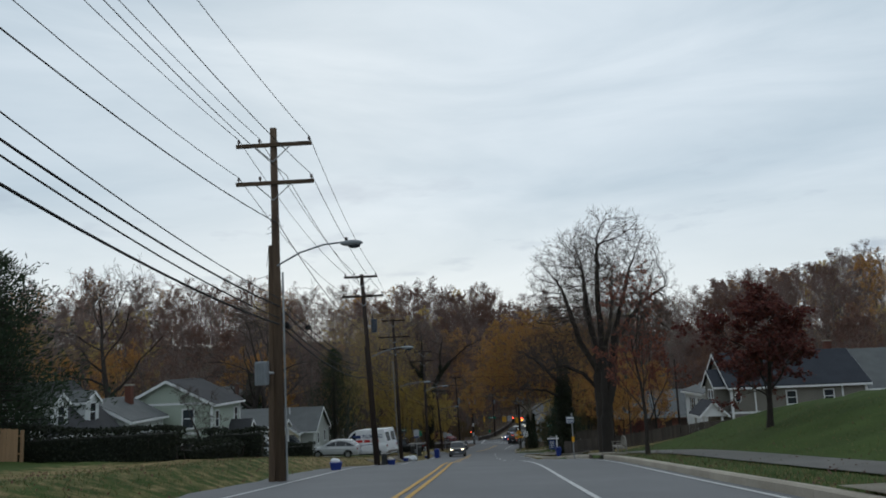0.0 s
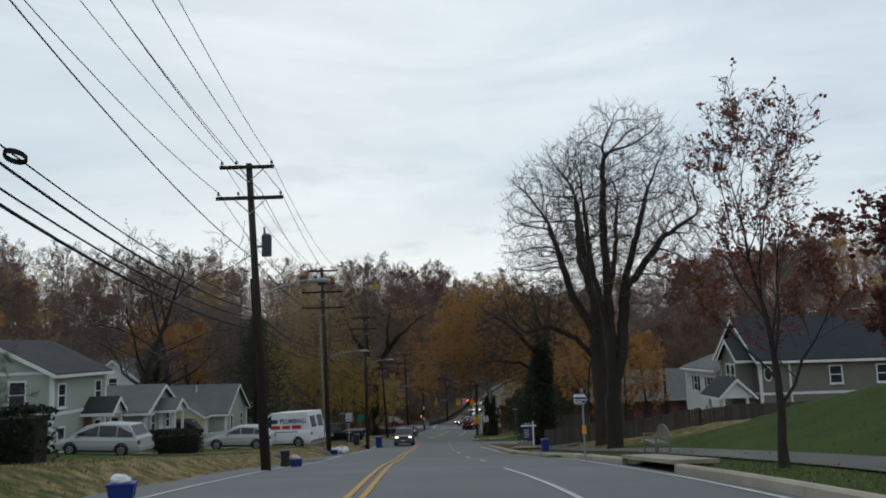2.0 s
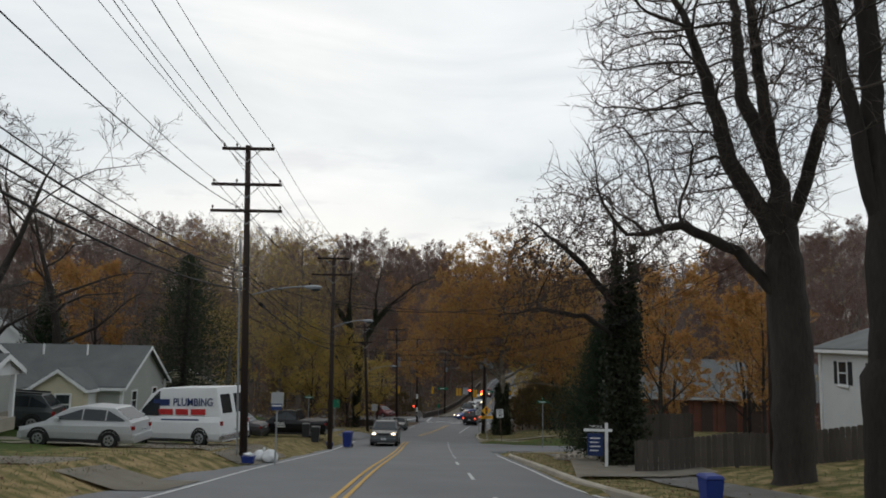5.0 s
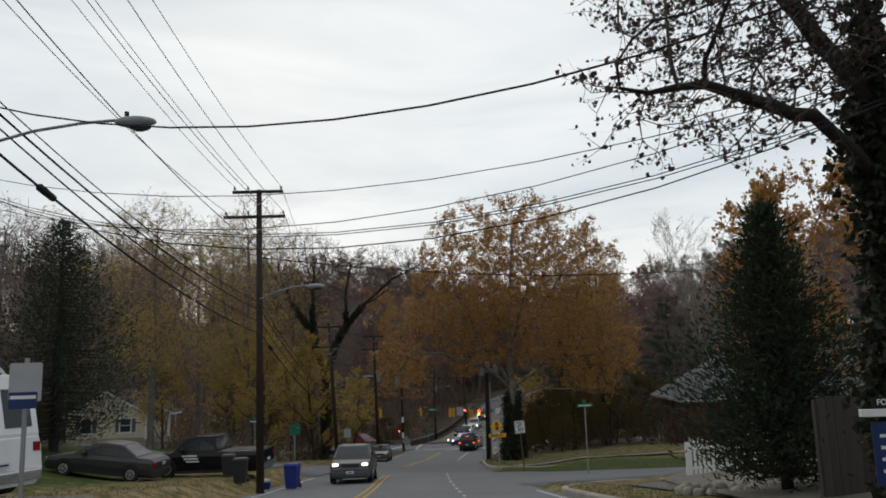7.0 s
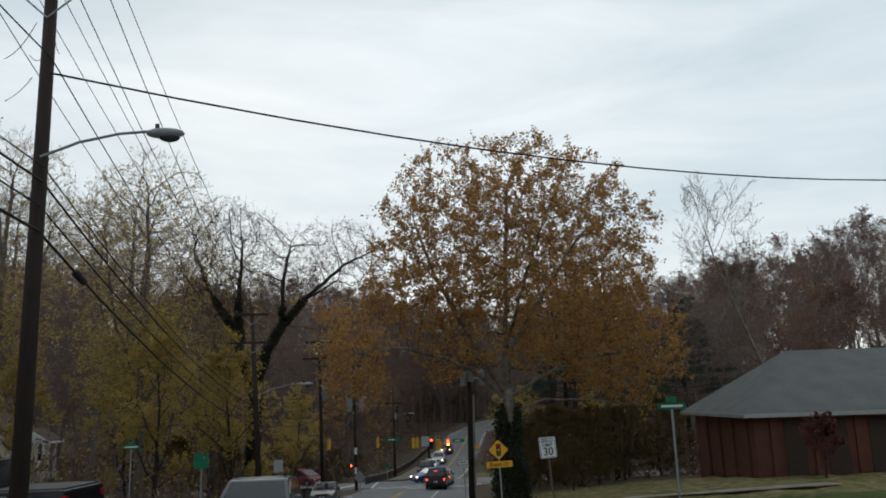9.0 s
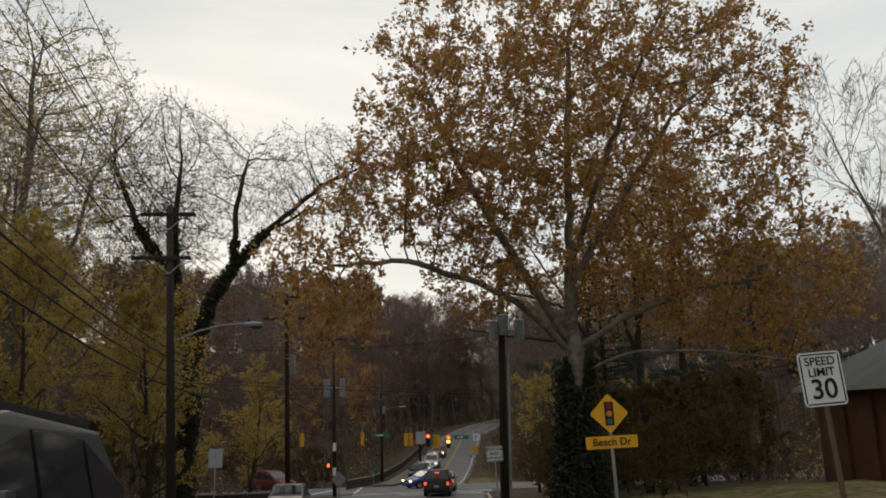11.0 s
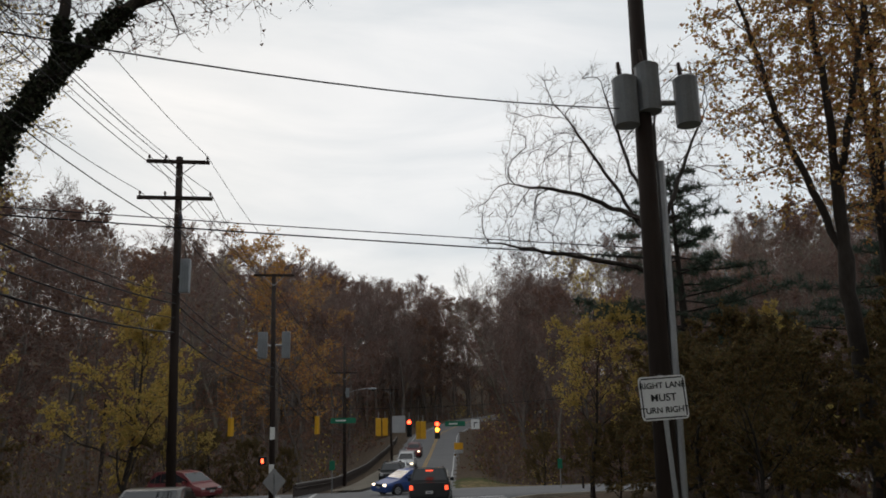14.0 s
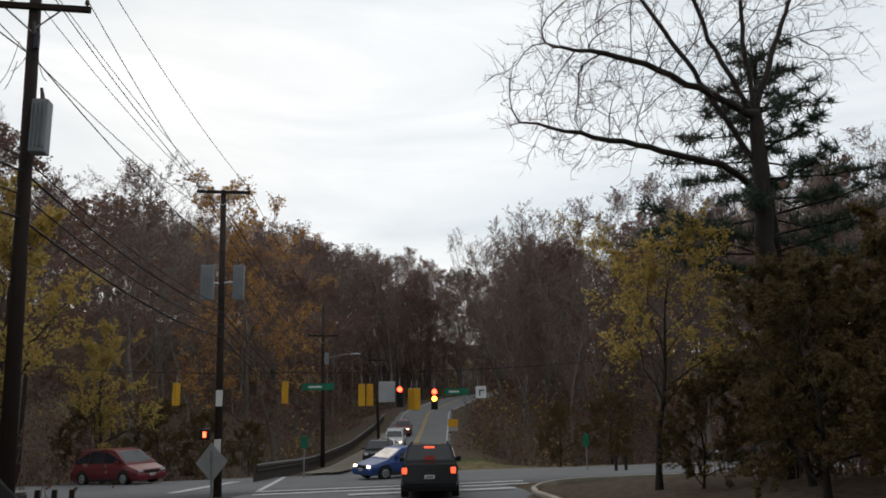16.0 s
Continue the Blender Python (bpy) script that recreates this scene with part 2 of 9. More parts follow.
EDGE_X = (6.5, 6.5, 7.1, 6.0, 6.0, 5.8, 5.3, 5.5, 6.3, 6.3, 3.7, 3.7)
DENSE_Y = np.arange(-90, 801, 1.0)


def smooth_line(ys, vs, win):
    v = np.interp(DENSE_Y, ys, vs)
    k = np.hanning(win * 2 + 1)[1:-1]
    k /= k.sum()
    p = np.pad(v, len(k) // 2, mode="edge")
    ends = v.copy()
    s = np.convolve(p, k, mode="valid")
    s[:win], s[-win:] = ends[:win], ends[-win:]
    return s


ZR = smooth_line(ROAD_Y, ROAD_Z, 7)
XR = smooth_line(MID_Y, MID_X, 7)
ER = smooth_line(EDGE_Y, EDGE_X, 4)


def road_z(y):
    return np.interp(y, DENSE_Y, ZR)


def mid_x(y):
    return np.interp(y, DENSE_Y, XR)


def right_edge(y):
    return np.interp(y, DENSE_Y, ER)


def step(v, a, b):
    t = np.clip((v - a) / (b - a), 0, 1)
    return t * t * (3 - 2 * t)


def rise(x, y):
    """Height of the land above the road beside it."""
    x, y = np.asarray(x, float), np.asarray(y, float)
    off = x - mid_x(y)
    er = right_edge(y)
    far = step(y, 120, 150)
    # west side: verge, yards, wooded hill
    d = -off - 4.6 - 0.9 * (1 - step(y, 60, 70))
    west = 0.55 * step(d, 0.0, 1.6) * (1 - 0.85 * step(y, 114, 130)) * (1 - 0.6 * far)
    west = west + (0.35 + 1.5 * step(y, 70, 88)) * step(d, 5.0, 16.0) * (1 - step(y, 95, 125) * 0.4) * (1 - 0.95 * step(y, 114, 132))
    west = west + 0.10 * np.maximum(0, d - 34) * (1 - 0.75 * step(d, 120, 260))
    # east side: kerb, path, mound, yards
    e = off - er
    east = 0.16 * step(e, 0.0, 0.15)
    east = east + 0.3 * step(e, 2.5, 6.0)
    mound = np.exp(-((x - 21.0) / 11.0) ** 2 - (np.maximum(0, np.abs(y - 35.0) - 8.0) / 9.5) ** 2)
    east = east + 2.35 * mound * step(e, 2.4, 10.0)
    east = east + 0.9 * step(e, 6, 14) * step(y, 46, 60) * (1 - step(y, 70, 82))
    east = east + 0.4 * step(e, 4, 14) * step(y, 99, 112) * (1 - step(y, 130, 142))
    east = east + 0.10 * np.maximum(0, e - 30) * (1 - 0.75 * step(e, 120, 260))
    side = step(y, 82.0, 86.0) * (1 - step(y, 95, 99)) * (1 - step(x, 22, 40))
    east = east * (1 - 0.92 * side)
    cross = step(y - 0.05 * x, 141, 146) * (1 - step(y - 0.05 * x, 162, 166)) * (1 - step(np.abs(off), 40, 80))
    h = np.where(off < -4.6, west, np.where(off > er, east, 0.0))
    h = h * (1 - 0.95 * cross)
    bank = step(y, 158, 175) * (1 - step(y, 300, 360))
    h = h - bank * 1.2 * (step(-off, 7.5, 12) + step(off, 5.5, 10)) * (1 - step(np.abs(off), 25, 45))
    h = h + bank * 0.10 * np.maximum(0, np.abs(off) - 22) * (1 - step(np.abs(off), 90, 200) * 0.6)
    return h


def land(x, y):
    return road_z(y) + rise(x, y)


def lz(x, y):
    return float(land(x, y))


# ---- building helpers ----
def mesh_from(name, verts, faces, mats, mat_index=None, smooth=False):
    me = bpy.data.meshes.new(name)
    me.from_pydata([tuple(v) for v in verts], [], [tuple(f) for f in faces])
    for m in mats:
        me.materials.append(m)
    if mat_index is not None:
        me.polygons.foreach_set("material_index", np.asarray(mat_index, dtype=np.int32))
    if smooth:
        me.polygons.foreach_set("use_smooth", np.ones(len(me.polygons), dtype=bool))
    me.update()
    return me


def under(ob, parent, label=""):
    ob.parent = parent
    if label:
        ob["label"] = label
    return ob


def part(name, bm, mat, parent, label="", smooth=False):
    """Links a bmesh as one mesh object under a thing or a part."""
    me = bpy.data.meshes.new(name)
    bm.to_mesh(me)
    bm.free()
    me.materials.append(mat)
    if smooth:
        for p in me.polygons:
            p.use_smooth = True
    return under(new(name, me), parent, label)


def thing(name, label, category, group="", m=None, kind=""):
    ob = new(name)
    ob.empty_display_size = 0.3
    if m is not None:
        ob.matrix_world = m
    return tagged(ob, label, category, group, kind)


def box(bm, x0, y0, z0, x1, y1, z1, bevel=0.0, m=None):
    r = bmesh.ops.create_cube(bm, size=1.0, matrix=Matrix.Translation(((x0 + x1) / 2, (y0 + y1) / 2, (z0 + z1) / 2)) @ Matrix.Diagonal((x1 - x0, y1 - y0, z1 - z0, 1)))
    vs = r["verts"]
    if bevel:
        es = list({e for v in vs for e in v.link_edges})
        b = bmesh.ops.bevel(bm, geom=es, offset=bevel, segments=2, affect='EDGES', profile=0.7)
        vs = list({v for f in b["faces"] for v in f.verts} | {v for v in vs if v.is_valid})
    if m is not None:
        bmesh.ops.transform(bm, matrix=m, verts=vs)
    return vs


def boxed(*a, **k):
    bm = bmesh.new()
    box(bm, *a, **k)
    return bm


def rod(bm, a, b, r0, r1=None, seg=8):
    a, b = Vector(a), Vector(b)
    r1 = r0 if r1 is None else r1
    d = b - a
    q = d.to_track_quat('Z', 'Y').to_matrix().to_4x4()
    bmesh.ops.create_cone(bm, cap_ends=True, segments=seg, radius1=r0, radius2=r1, depth=d.length, matrix=Matrix.Translation((a + b) / 2) @ q)


def rods(*items, seg=8):
    bm = bmesh.new()
    for it in items:
        rod(bm, it[0], it[1], it[2], it[3] if len(it) > 3 else None, seg)
    return bm


def poly_slab(bm, pts, depth, axis=Vector((0, 0, 1))):
    """A flat outline pushed out to a slab."""
    vs = [bm.verts.new(p) for p in pts]
    f = bm.faces.new(vs)
    r = bmesh.ops.extrude_face_region(bm, geom=[f])
    nv = [g for g in r["geom"] if isinstance(g, bmesh.types.BMVert)]
    bmesh.ops.translate(bm, vec=axis * depth, verts=nv)
    bmesh.ops.recalc_face_normals(bm, faces=bm.faces)


def strip(name, ys, left, right, lift, mat, kind="structure", label="", category="", crown=0.0, cols=2, parent=None):
    """A sheet along the road between two offsets from its middle."""
    ys = np.asarray(ys, float)
    vs, fs = [], []
    for y in ys:
        a = left(y) if callable(left) else left
        b = right(y) if callable(right) else right
        for c in range(cols):
            o = a + (b - a) * c / (cols - 1)
            vs.append((mid_x(y) + o, y, road_z(y) + lift - crown * abs(o)))
    for i in range(len(ys) - 1):
        for c in range(cols - 1):
            k = i * cols + c
            fs.append((k, k + 1, k + cols + 1, k + cols))
    ob = new(name, mesh_from(name, vs, fs, [mat], smooth=True))
    if parent is not None:
        return under(ob, parent, label)
    return tagged(ob, label, category, kind=kind)


# ---- ground ----
def build_ground():
    xs = np.concatenate([[-1500, -900, -600, -420, -330, -260, -210, -170, -140, -115, -95, -80, -68, -58, -50, -44, -39], np.arange(-35, 46, 0.9),
                         [49, 54, 60, 68, 78, 90, 105, 125, 150, 180, 220, 270, 340, 430, 600, 900, 1500]])
    ys = np.concatenate([[-1200, -600, -300, -160, -90, -60, -40, -25], np.arange(-15, 215, 1.1), np.arange(218, 330, 6.0), [345, 370, 400, 450, 520, 620, 800, 1200, 2000]])
    X, Y = np.meshgrid(xs, ys)
    Z = land(X, np.clip(Y, -90, 800))
    rng = np.random.default_rng(3)
    off = X - mid_x(np.clip(Y, -90, 800))
    calm = np.clip((np.abs(off - 1) - 7.5) / 4, 0, 1)
    Z = Z + rng.normal(0, 0.035, Z.shape) * calm
    on_road = (off > -4.75 - 0.9 * (1 - step(Y, 60, 70))) & (off < right_edge(np.clip(Y, -90, 800)) + 0.1)
    cross = (np.abs((Y - 0.05 * X) - 153.6) < 5.9) & (np.abs(off) < 70)
    sidest = (Y > 84.5) & (Y < 97.5) & (X > 2) & (X < 40)
    Z = np.where(on_road | cross | sidest, Z - 0.12, Z - 0.03)
    # how wild the land is: lawns near the houses, leaf litter under the woods
    wild = np.maximum(step(np.abs(off), 26, 44), step(Y, 112, 134))
    wild = np.maximum(wild, step(Y, 66, 78) * 0.3 * (off > 6))
    wild = np.where((off > 5) & (Y > 98) & (Y < 116) & (X < 34), 0.25, wild)
    wild = np.where((Y > 150) & (Y < 175) & (off > 3) & (off < 22), 0.35, wild)
    dry = step(-off, 3.0, 4.5) * (1 - step(-off, 7.0, 15.0)) * (0.30 + 0.25 * step(Y, 26, 40)) + 0.35 * step(-off, 7.5, 9.5) * (1 - step(-off, 11.0, 15.0)) * (1 - step(Y, 28, 40)) + (off > 5) * step(Y, 48, 56) * (1 - step(Y, 82, 90)) * 0.5
    dry = dry + (off > 4) * step(Y, 97, 100) * (1 - step(Y, 116, 124)) * 0.42 + (off > 4) * step(Y, 152, 156) * (1 - step(Y, 168, 176)) * 0.5
    nx, ny = len(xs), len(ys)
    verts = np.stack([X, Y, Z], -1).reshape(-1, 3)
    idx = np.arange(nx * ny).reshape(ny, nx)
    faces = np.stack([idx[:-1, :-1], idx[:-1, 1:], idx[1:, 1:], idx[1:, :-1]], -1).reshape(-1, 4)
    me = bpy.data.meshes.new("ground")
    me.from_pydata(verts.tolist(), [], faces.tolist())
    for nm, arr in (("wild", wild), ("dry", dry)):
        at = me.attributes.new(nm, 'FLOAT', 'POINT')
        at.data.foreach_set("value", arr.reshape(-1).astype(np.float32))
    me.polygons.foreach_set("use_smooth", np.ones(len(me.polygons), dtype=bool))
    m = material("lawn_and_leaf_litter", (0.060, 0.088, 0.025), (0.036, 0.052, 0.016), rough=0.95, scale=0.5, fine=9, bump=0.8, spec=0.05)
    n, l = m.node_tree.nodes, m.node_tree.links
    b = n["Principled BSDF"]
    green = b.inputs["Base Color"].links[0].from_socket

    def tone(c0, c1, sc):
        nz = n.new("ShaderNodeTexNoise")
        nz.inputs["Scale"].default_value = sc
        nz.inputs["Detail"].default_value = 6
        cr = n.new("ShaderNodeValToRGB")
        cr.color_ramp.elements[0].position, cr.color_ramp.elements[1].position = 0.35, 0.65
        cr.color_ramp.elements[0].color, cr.color_ramp.elements[1].color = (*c0, 1), (*c1, 1)
        cc = n.new("ShaderNodeTexCoord")
        l.new(cc.outputs["Object"], nz.inputs["Vector"])
        l.new(nz.outputs["Fac"], cr.inputs[0])
        return cr.outputs[0], nz.outputs["Fac"]
    litter, f1 = tone((0.055, 0.043, 0.034), (0.115, 0.084, 0.060), 4.0)
    straw, f2 = tone((0.13, 0.10, 0.045), (0.27, 0.20, 0.105), 2.2)

    def blend(attr, noise_out, under_c, over_c):
        a = n.new("ShaderNodeAttribute")
        a.attribute_name = attr
        ad = n.new("ShaderNodeMath")
        ad.operation = 'ADD'
        l.new(a.outputs["Fac"], ad.inputs[0])
        l.new(noise_out, ad.inputs[1])
        mr = n.new("ShaderNodeMapRange")
        mr.inputs["From Min"].default_value = 0.72
        mr.inputs["From Max"].default_value = 1.12
        l.new(ad.outputs[0], mr.inputs["Value"])
        mx = n.new("ShaderNodeMix")
        mx.data_type = 'RGBA'
        l.new(mr.outputs[0], mx.inputs[0])
        l.new(under_c, mx.inputs[6])
        l.new(over_c, mx.inputs[7])
        return mx.outputs[2]
    c = blend("dry", f2, green, straw)
    c = blend("wild", f1, c, litter)
    l.new(c, b.inputs["Base Color"])
    me.materials.append(m)
    tagged(new("ground", me), "grassy yards and brown leaf litter on sloping ground", "ground", kind="structure")


build_ground()

# ---- the roads ----
YS = np.concatenate([np.arange(-40, 240, 1.5), np.arange(240, 290, 5.0)])
strip("road", YS, lambda y: -4.5 - 0.95 * float(1 - step(y, 60, 70)) + 0.12 * math.sin(y * 0.9) + 0.1 * math.sin(y * 2.3), lambda y: float(right_edge(y)), 0.0, ASPHALT, label="worn grey asphalt road running down into the valley",
      category="road", cols=9, crown=0.004)


def side_road(name, pts, half, label, lift=-0.02):
    """A level side street along a line of points, lying on the land."""
    vs, fs = [], []
    pts = [Vector((*p, 0)) for p in pts]
    for i, p in enumerate(pts):
        d = (pts[min(i + 1, len(pts) - 1)] - pts[max(i - 1, 0)]).normalized()
        nrm = Vector((-d.y, d.x, 0))
        h = half[i] if isinstance(half, (list, tuple)) else half
        for k, dz in ((-1.03, -0.4), (-1, 0), (-0.5, 0), (0, 0), (0.5, 0), (1, 0), (1.03, -0.4)):
            q = p + nrm * h * k
            vs.append((q.x, q.y, lz(q.x, q.y) + lift + dz))
    for i in range(len(pts) - 1):
        for k in range(6):
            a = i * 7 + k
            fs.append((a, a + 1, a + 8, a + 7))
    tagged(new(name, mesh_from(name, vs, fs, [ASPHALT], smooth=True)), label, "road", kind="structure")


side_road("road_east", [(2.6 + i * 1.5, 91.0 + i * 0.05) for i in range(26)], [6.3, 5.2, 4.4, 3.9, 3.7] + [3.6] * 21, "asphalt side street joining the main road")
side_road("road_west", [(-6.6 - i * 1.5, 104.5 + i * 0.1) for i in range(14)], [5.5, 4.6, 4.0, 3.6, 3.4] + [3.3] * 9, "narrow asphalt side street", lift=0.03)
side_road("road_cross", [(x, 153.6 + 0.05 * x) for x in np.arange(-58, 62, 2.0)], 6.0, "wide asphalt cross street at the junction", lift=0.035)


def marking(name, ys, off, width, mat, parent, lift=0.012):
    return strip(name, ys, (lambda y: (off(y) if callable(off) else off) - width / 2), (lambda y: (off(y) if callable(off) else off) + width / 2), lift, mat, parent=parent, crown=0.004)


lines = thing("road_markings", "worn white and yellow painted road lines", "road marking", kind="structure")
for o in (-0.13, 0.13):
    marking("yellow_line", np.arange(-30, 99, 1.5), o, 0.11, YELLOW_LINE, lines)
    marking("yellow_line", np.arange(110, 141.5, 1.5), o, 0.11, YELLOW_LINE, lines)
    marking("yellow_line", np.arange(150, 286, 2.0), o, 0.11, YELLOW_LINE, lines)
marking("edge_line", np.arange(-30, 99, 1.5), -3.95, 0.12, WHITE_LINE, lines)
marking("edge_line", np.arange(112, 139, 1.5), -3.9, 0.12, WHITE_LINE, lines)
marking("edge_line", np.arange(-30, 82, 1.5), lambda y: right_edge(y) - 0.32, 0.11, WHITE_LINE, lines)
marking("edge_line", np.arange(158, 286, 2.0), 3.25, 0.12, WHITE_LINE, lines)
marking("edge_line", np.arange(158, 286, 2.0), -3.7, 0.12, WHITE_LINE, lines)
marking("lane_line", np.arange(6, 38.1, 1.5), 3.45, 0.11, WHITE_LINE, lines)
for y in (45, 53, 61, 69):
    marking("lane_line", np.array([y, y + 1.5, y + 2.8]), 3.6 - 0.02 * (y - 45), 0.11, WHITE_LINE, lines)
for y in np.arange(76, 97, 2.6):
    marking("lane_dash", np.array([y, y + 0.9]), 3.2, 0.10, WHITE_LINE, lines)
marking("lane_line", np.arange(122, 141, 1.5), 3.1, 0.11, WHITE_LINE, lines)


def flat_patch(name, corners, mat, parent, lift=0.05):
    vs = [(x, y, lz(x, y) + lift) for x, y in corners]
    return under(new(name, mesh_from(name, vs, [tuple(range(len(vs)))], [mat])), parent)


for y, w, x0, x1 in ((144.3, 0.35, 1.2, 7.3), (146.3, 0.26, -2.2, 8.4), (147.9, 0.26, -2.2, 8.6)):
    xs = np.linspace(x0, x1, 7)
    vs, fs = [], []
    for x in xs:
        for d in (-w / 2, w / 2):
            vs.append((x, y + 0.05 * x + d, lz(x, y + 0.05 * x) + 0.05))
    for i in range(len(xs) - 1):
        fs.append((2 * i, 2 * i + 2, 2 * i + 3, 2 * i + 1))
    under(new("stop_line", mesh_from("stop_line", vs, fs, [WHITE_LINE])), lines)
for x0, y0, x1, y1, w in ((-5.7, 148.6, -3.9, 155.4, 0.5), (-2.2, 148.2, -1.6, 158.6, 0.22)):
    flat_patch("crossing_line", [(x0, y0), (x0 + w, y0), (x1 + w, y1), (x1, y1)], WHITE_LINE, lines, 0.06)


# ---- kerb and path on the east side ----
kerb = thing("kerb", "pale worn concrete kerb along the road", "kerb", kind="structure")


def kerb_run(points, h=0.16, w=0.17):
    for a, b in zip(points[:-1], points[1:]):
        a3, b3 = Vector((a[0], a[1], float(road_z(a[1])))), Vector((b[0], b[1], float(road_z(b[1]))))
        d = (b3 - a3)
        nrm = Vector((d.y, -d.x, 0)).normalized() * w
        g = d.normalized() * 0.006
        bm = bmesh.new()
        ring = []
        for p in (a3 + g, b3 - g):
            ring.append([bm.verts.new(p + Vector((0, 0, -0.55))), bm.verts.new(p + Vector((0, 0, h - 0.04))), bm.verts.new(p + nrm * 0.25 + Vector((0, 0, h))),
                         bm.verts.new(p + nrm + Vector((0, 0, h))), bm.verts.new(p + nrm + Vector((0, 0, -0.55)))])
        for i in range(5):
            j = (i + 1) % 5
            bm.faces.new((ring[0][i], ring[0][j], ring[1][j], ring[1][i]))
        bm.faces.new(ring[0][::-1])
        bm.faces.new(ring[1])
        bmesh.ops.recalc_face_normals(bm, faces=bm.faces)
        part("kerb_stone", bm, CONCRETE, kerb)


ky = [y for y in np.arange(-12, 81, 3.0) if y < 32 or y > 38.5]
kerb_run([(float(mid_x(y) + right_edge(y)), float(y)) for y in ky if y < 33] + [(float(mid_x(32.9) + right_edge(32.9)), 32.9)])
kerb_run([(float(mid_x(37.7) + right_edge(37.7)), 37.7)] + [(float(mid_x(y) + right_edge(y)), float(y)) for y in ky if y > 33])
arc = [(float(mid_x(78) + right_edge(78)) + 6.0 * (1 - math.cos(t)), 78 + 6.0 * math.sin(t)) for t in np.linspace(0, math.pi / 2, 7)]
kerb_run([(float(mid_x(78) + right_edge(78)), 78.0)] + arc + [(14.0, 84.3), (20, 84.6)])
arc2 = [(float(mid_x(103) + right_edge(103)) + 5.0 * (1 - math.cos(t)), 103 - 5.0 * math.sin(t)) for t in np.linspace(math.pi / 2, 0, 7)]
kerb_run(arc2 + [(float(mid_x(y) + right_edge(y)), float(y)) for y in np.arange(106, 140, 3.0)])
arc3 = [(float(mid_x(139) + right_edge(139)) + 5.0 * (1 - math.cos(t)), 139 + 8.6 * math.sin(t)) for t in np.linspace(0, math.pi / 2, 7)]
kerb_run(arc3 + [(16.0, 147.9), (24.0, 148.3)])


def slab(name, corners, mat, label, lift=0.05, thick=0.45, n=18):
    """A paved patch lying on the land, with an edge."""
    a, b, c, d = [Vector((*p, 0)) for p in corners]
    vs, fs = [], []
    for i in range(n + 1):
        for j in range(n + 1):
            p = a.lerp(b, i / n).lerp(d.lerp(c, i / n), j / n)
            vs.append((p.x, p.y, lz(p.x, p.y) + lift))
    for i in range(n):
        for j in range(n):
            k = i * (n + 1) + j
            fs.append((k, k + n + 1, k + n + 2, k + 1))
    bm = bmesh.new()
    bv = [bm.verts.new(v) for v in vs]
    for f in fs:
        bm.faces.new([bv[i] for i in f])
    bmesh.ops.solidify(bm, geom=list(bm.faces), thickness=thick)
    me = bpy.data.meshes.new(name)
    bm.to_mesh(me)
    bm.free()
    me.materials.append(mat)
    return tagged(new(name, me), label, "paving", kind="structure")


def path_sheet():
    ys = np.arange(-12, 80, 1.2)
    bm = bmesh.new()
    rows = []
    for y in ys:
        xs = [float(mid_x(y) + right_edge(y)) + k for k in (2.0, 2.5, 3.0, 3.5)]
        rows.append([bm.verts.new((x, y, lz(x, y) + 0.015)) for x in xs])
    for a, b in zip(rows[:-1], rows[1:]):
        for k in range(3):
            bm.faces.new((a[k], a[k + 1], b[k + 1], b[k]))
    bmesh.ops.solidify(bm, geom=list(bm.faces), thickness=0.4)
    me = bpy.data.meshes.new("pavement")
    bm.to_mesh(me)
    bm.free()
    me.materials.append(PATH_GREY)
    tagged(new("pavement", me), "pale grey footpath beside the kerb", "pavement", kind="structure")


path_sheet()
slab("pavement_corner", [(3.4, 60.0), (7.6, 60.5), (9.0, 82.5), (6.5, 80.0)], CONCRETE, "pale concrete pavement at the street corner", 0.06)
slab("driveway_east", [(4.9, 5.0), (16.0, 8.5), (16.5, 13.5), (4.9, 11.5)], CONCRETE, "pale concrete driveway apron", 0.05)
slab("driveway_west", [(-6.9, 56.0), (-26.0, 57.0), (-26.0, 60.0), (-6.9, 59.0)], CONCRETE, "pale concrete driveway across the lawn", 0.0)
slab("driveway_van", [(-7.2, 66.5), (-19.0, 66.5), (-19.0, 75.5), (-7.6, 74.5)], CONCRETE, "concrete driveway with parked vehicles", 0.0)
slab("pavement_walk", [(4.2, 99.5), (18.0, 103.0), (18.0, 104.4), (4.0, 100.9)], CONCRETE, "concrete walk across the grass", 0.05)


# ---- trees ----
def tube(vs, fs, pts, rad, n):
    """Appends a tapering tube along points; n sides, closing to a point when the last radius is zero."""
    base = len(vs)
    pts = np.asarray(pts)
    k = len(pts)
    d = np.gradient(pts, axis=0)
    d /= np.linalg.norm(d, axis=1)[:, None] + 1e-9
    ref = np.array([0.31, 0.95, 0.05]) if abs(d[0][2]) > 0.8 else np.array([0.05, 0.1, 1.0])
    u = np.cross(d, ref)
    u /= np.linalg.norm(u, axis=1)[:, None] + 1e-9
    w = np.cross(d, u)
    ang = np.arange(n) * 2 * math.pi / n
    for i in range(k):
        if i == k - 1 and rad[i] == 0:
            vs.append(pts[i])
            break
        ring = pts[i] + rad[i] * (np.cos(ang)[:, None] * u[i] + np.sin(ang)[:, None] * w[i])
        vs.extend(ring)
    for i in range(k - 1):
        if i == k - 2 and rad[-1] == 0:
            tip = base + (k - 1) * n
            for j in range(n):
                fs.append((base + i * n + j, base + i * n + (j + 1) % n, tip))
        else:
            for j in range(n):
                a, b = base + i * n + j, base + i * n + (j + 1) % n
                fs.append((a, b, b + n, a + n))


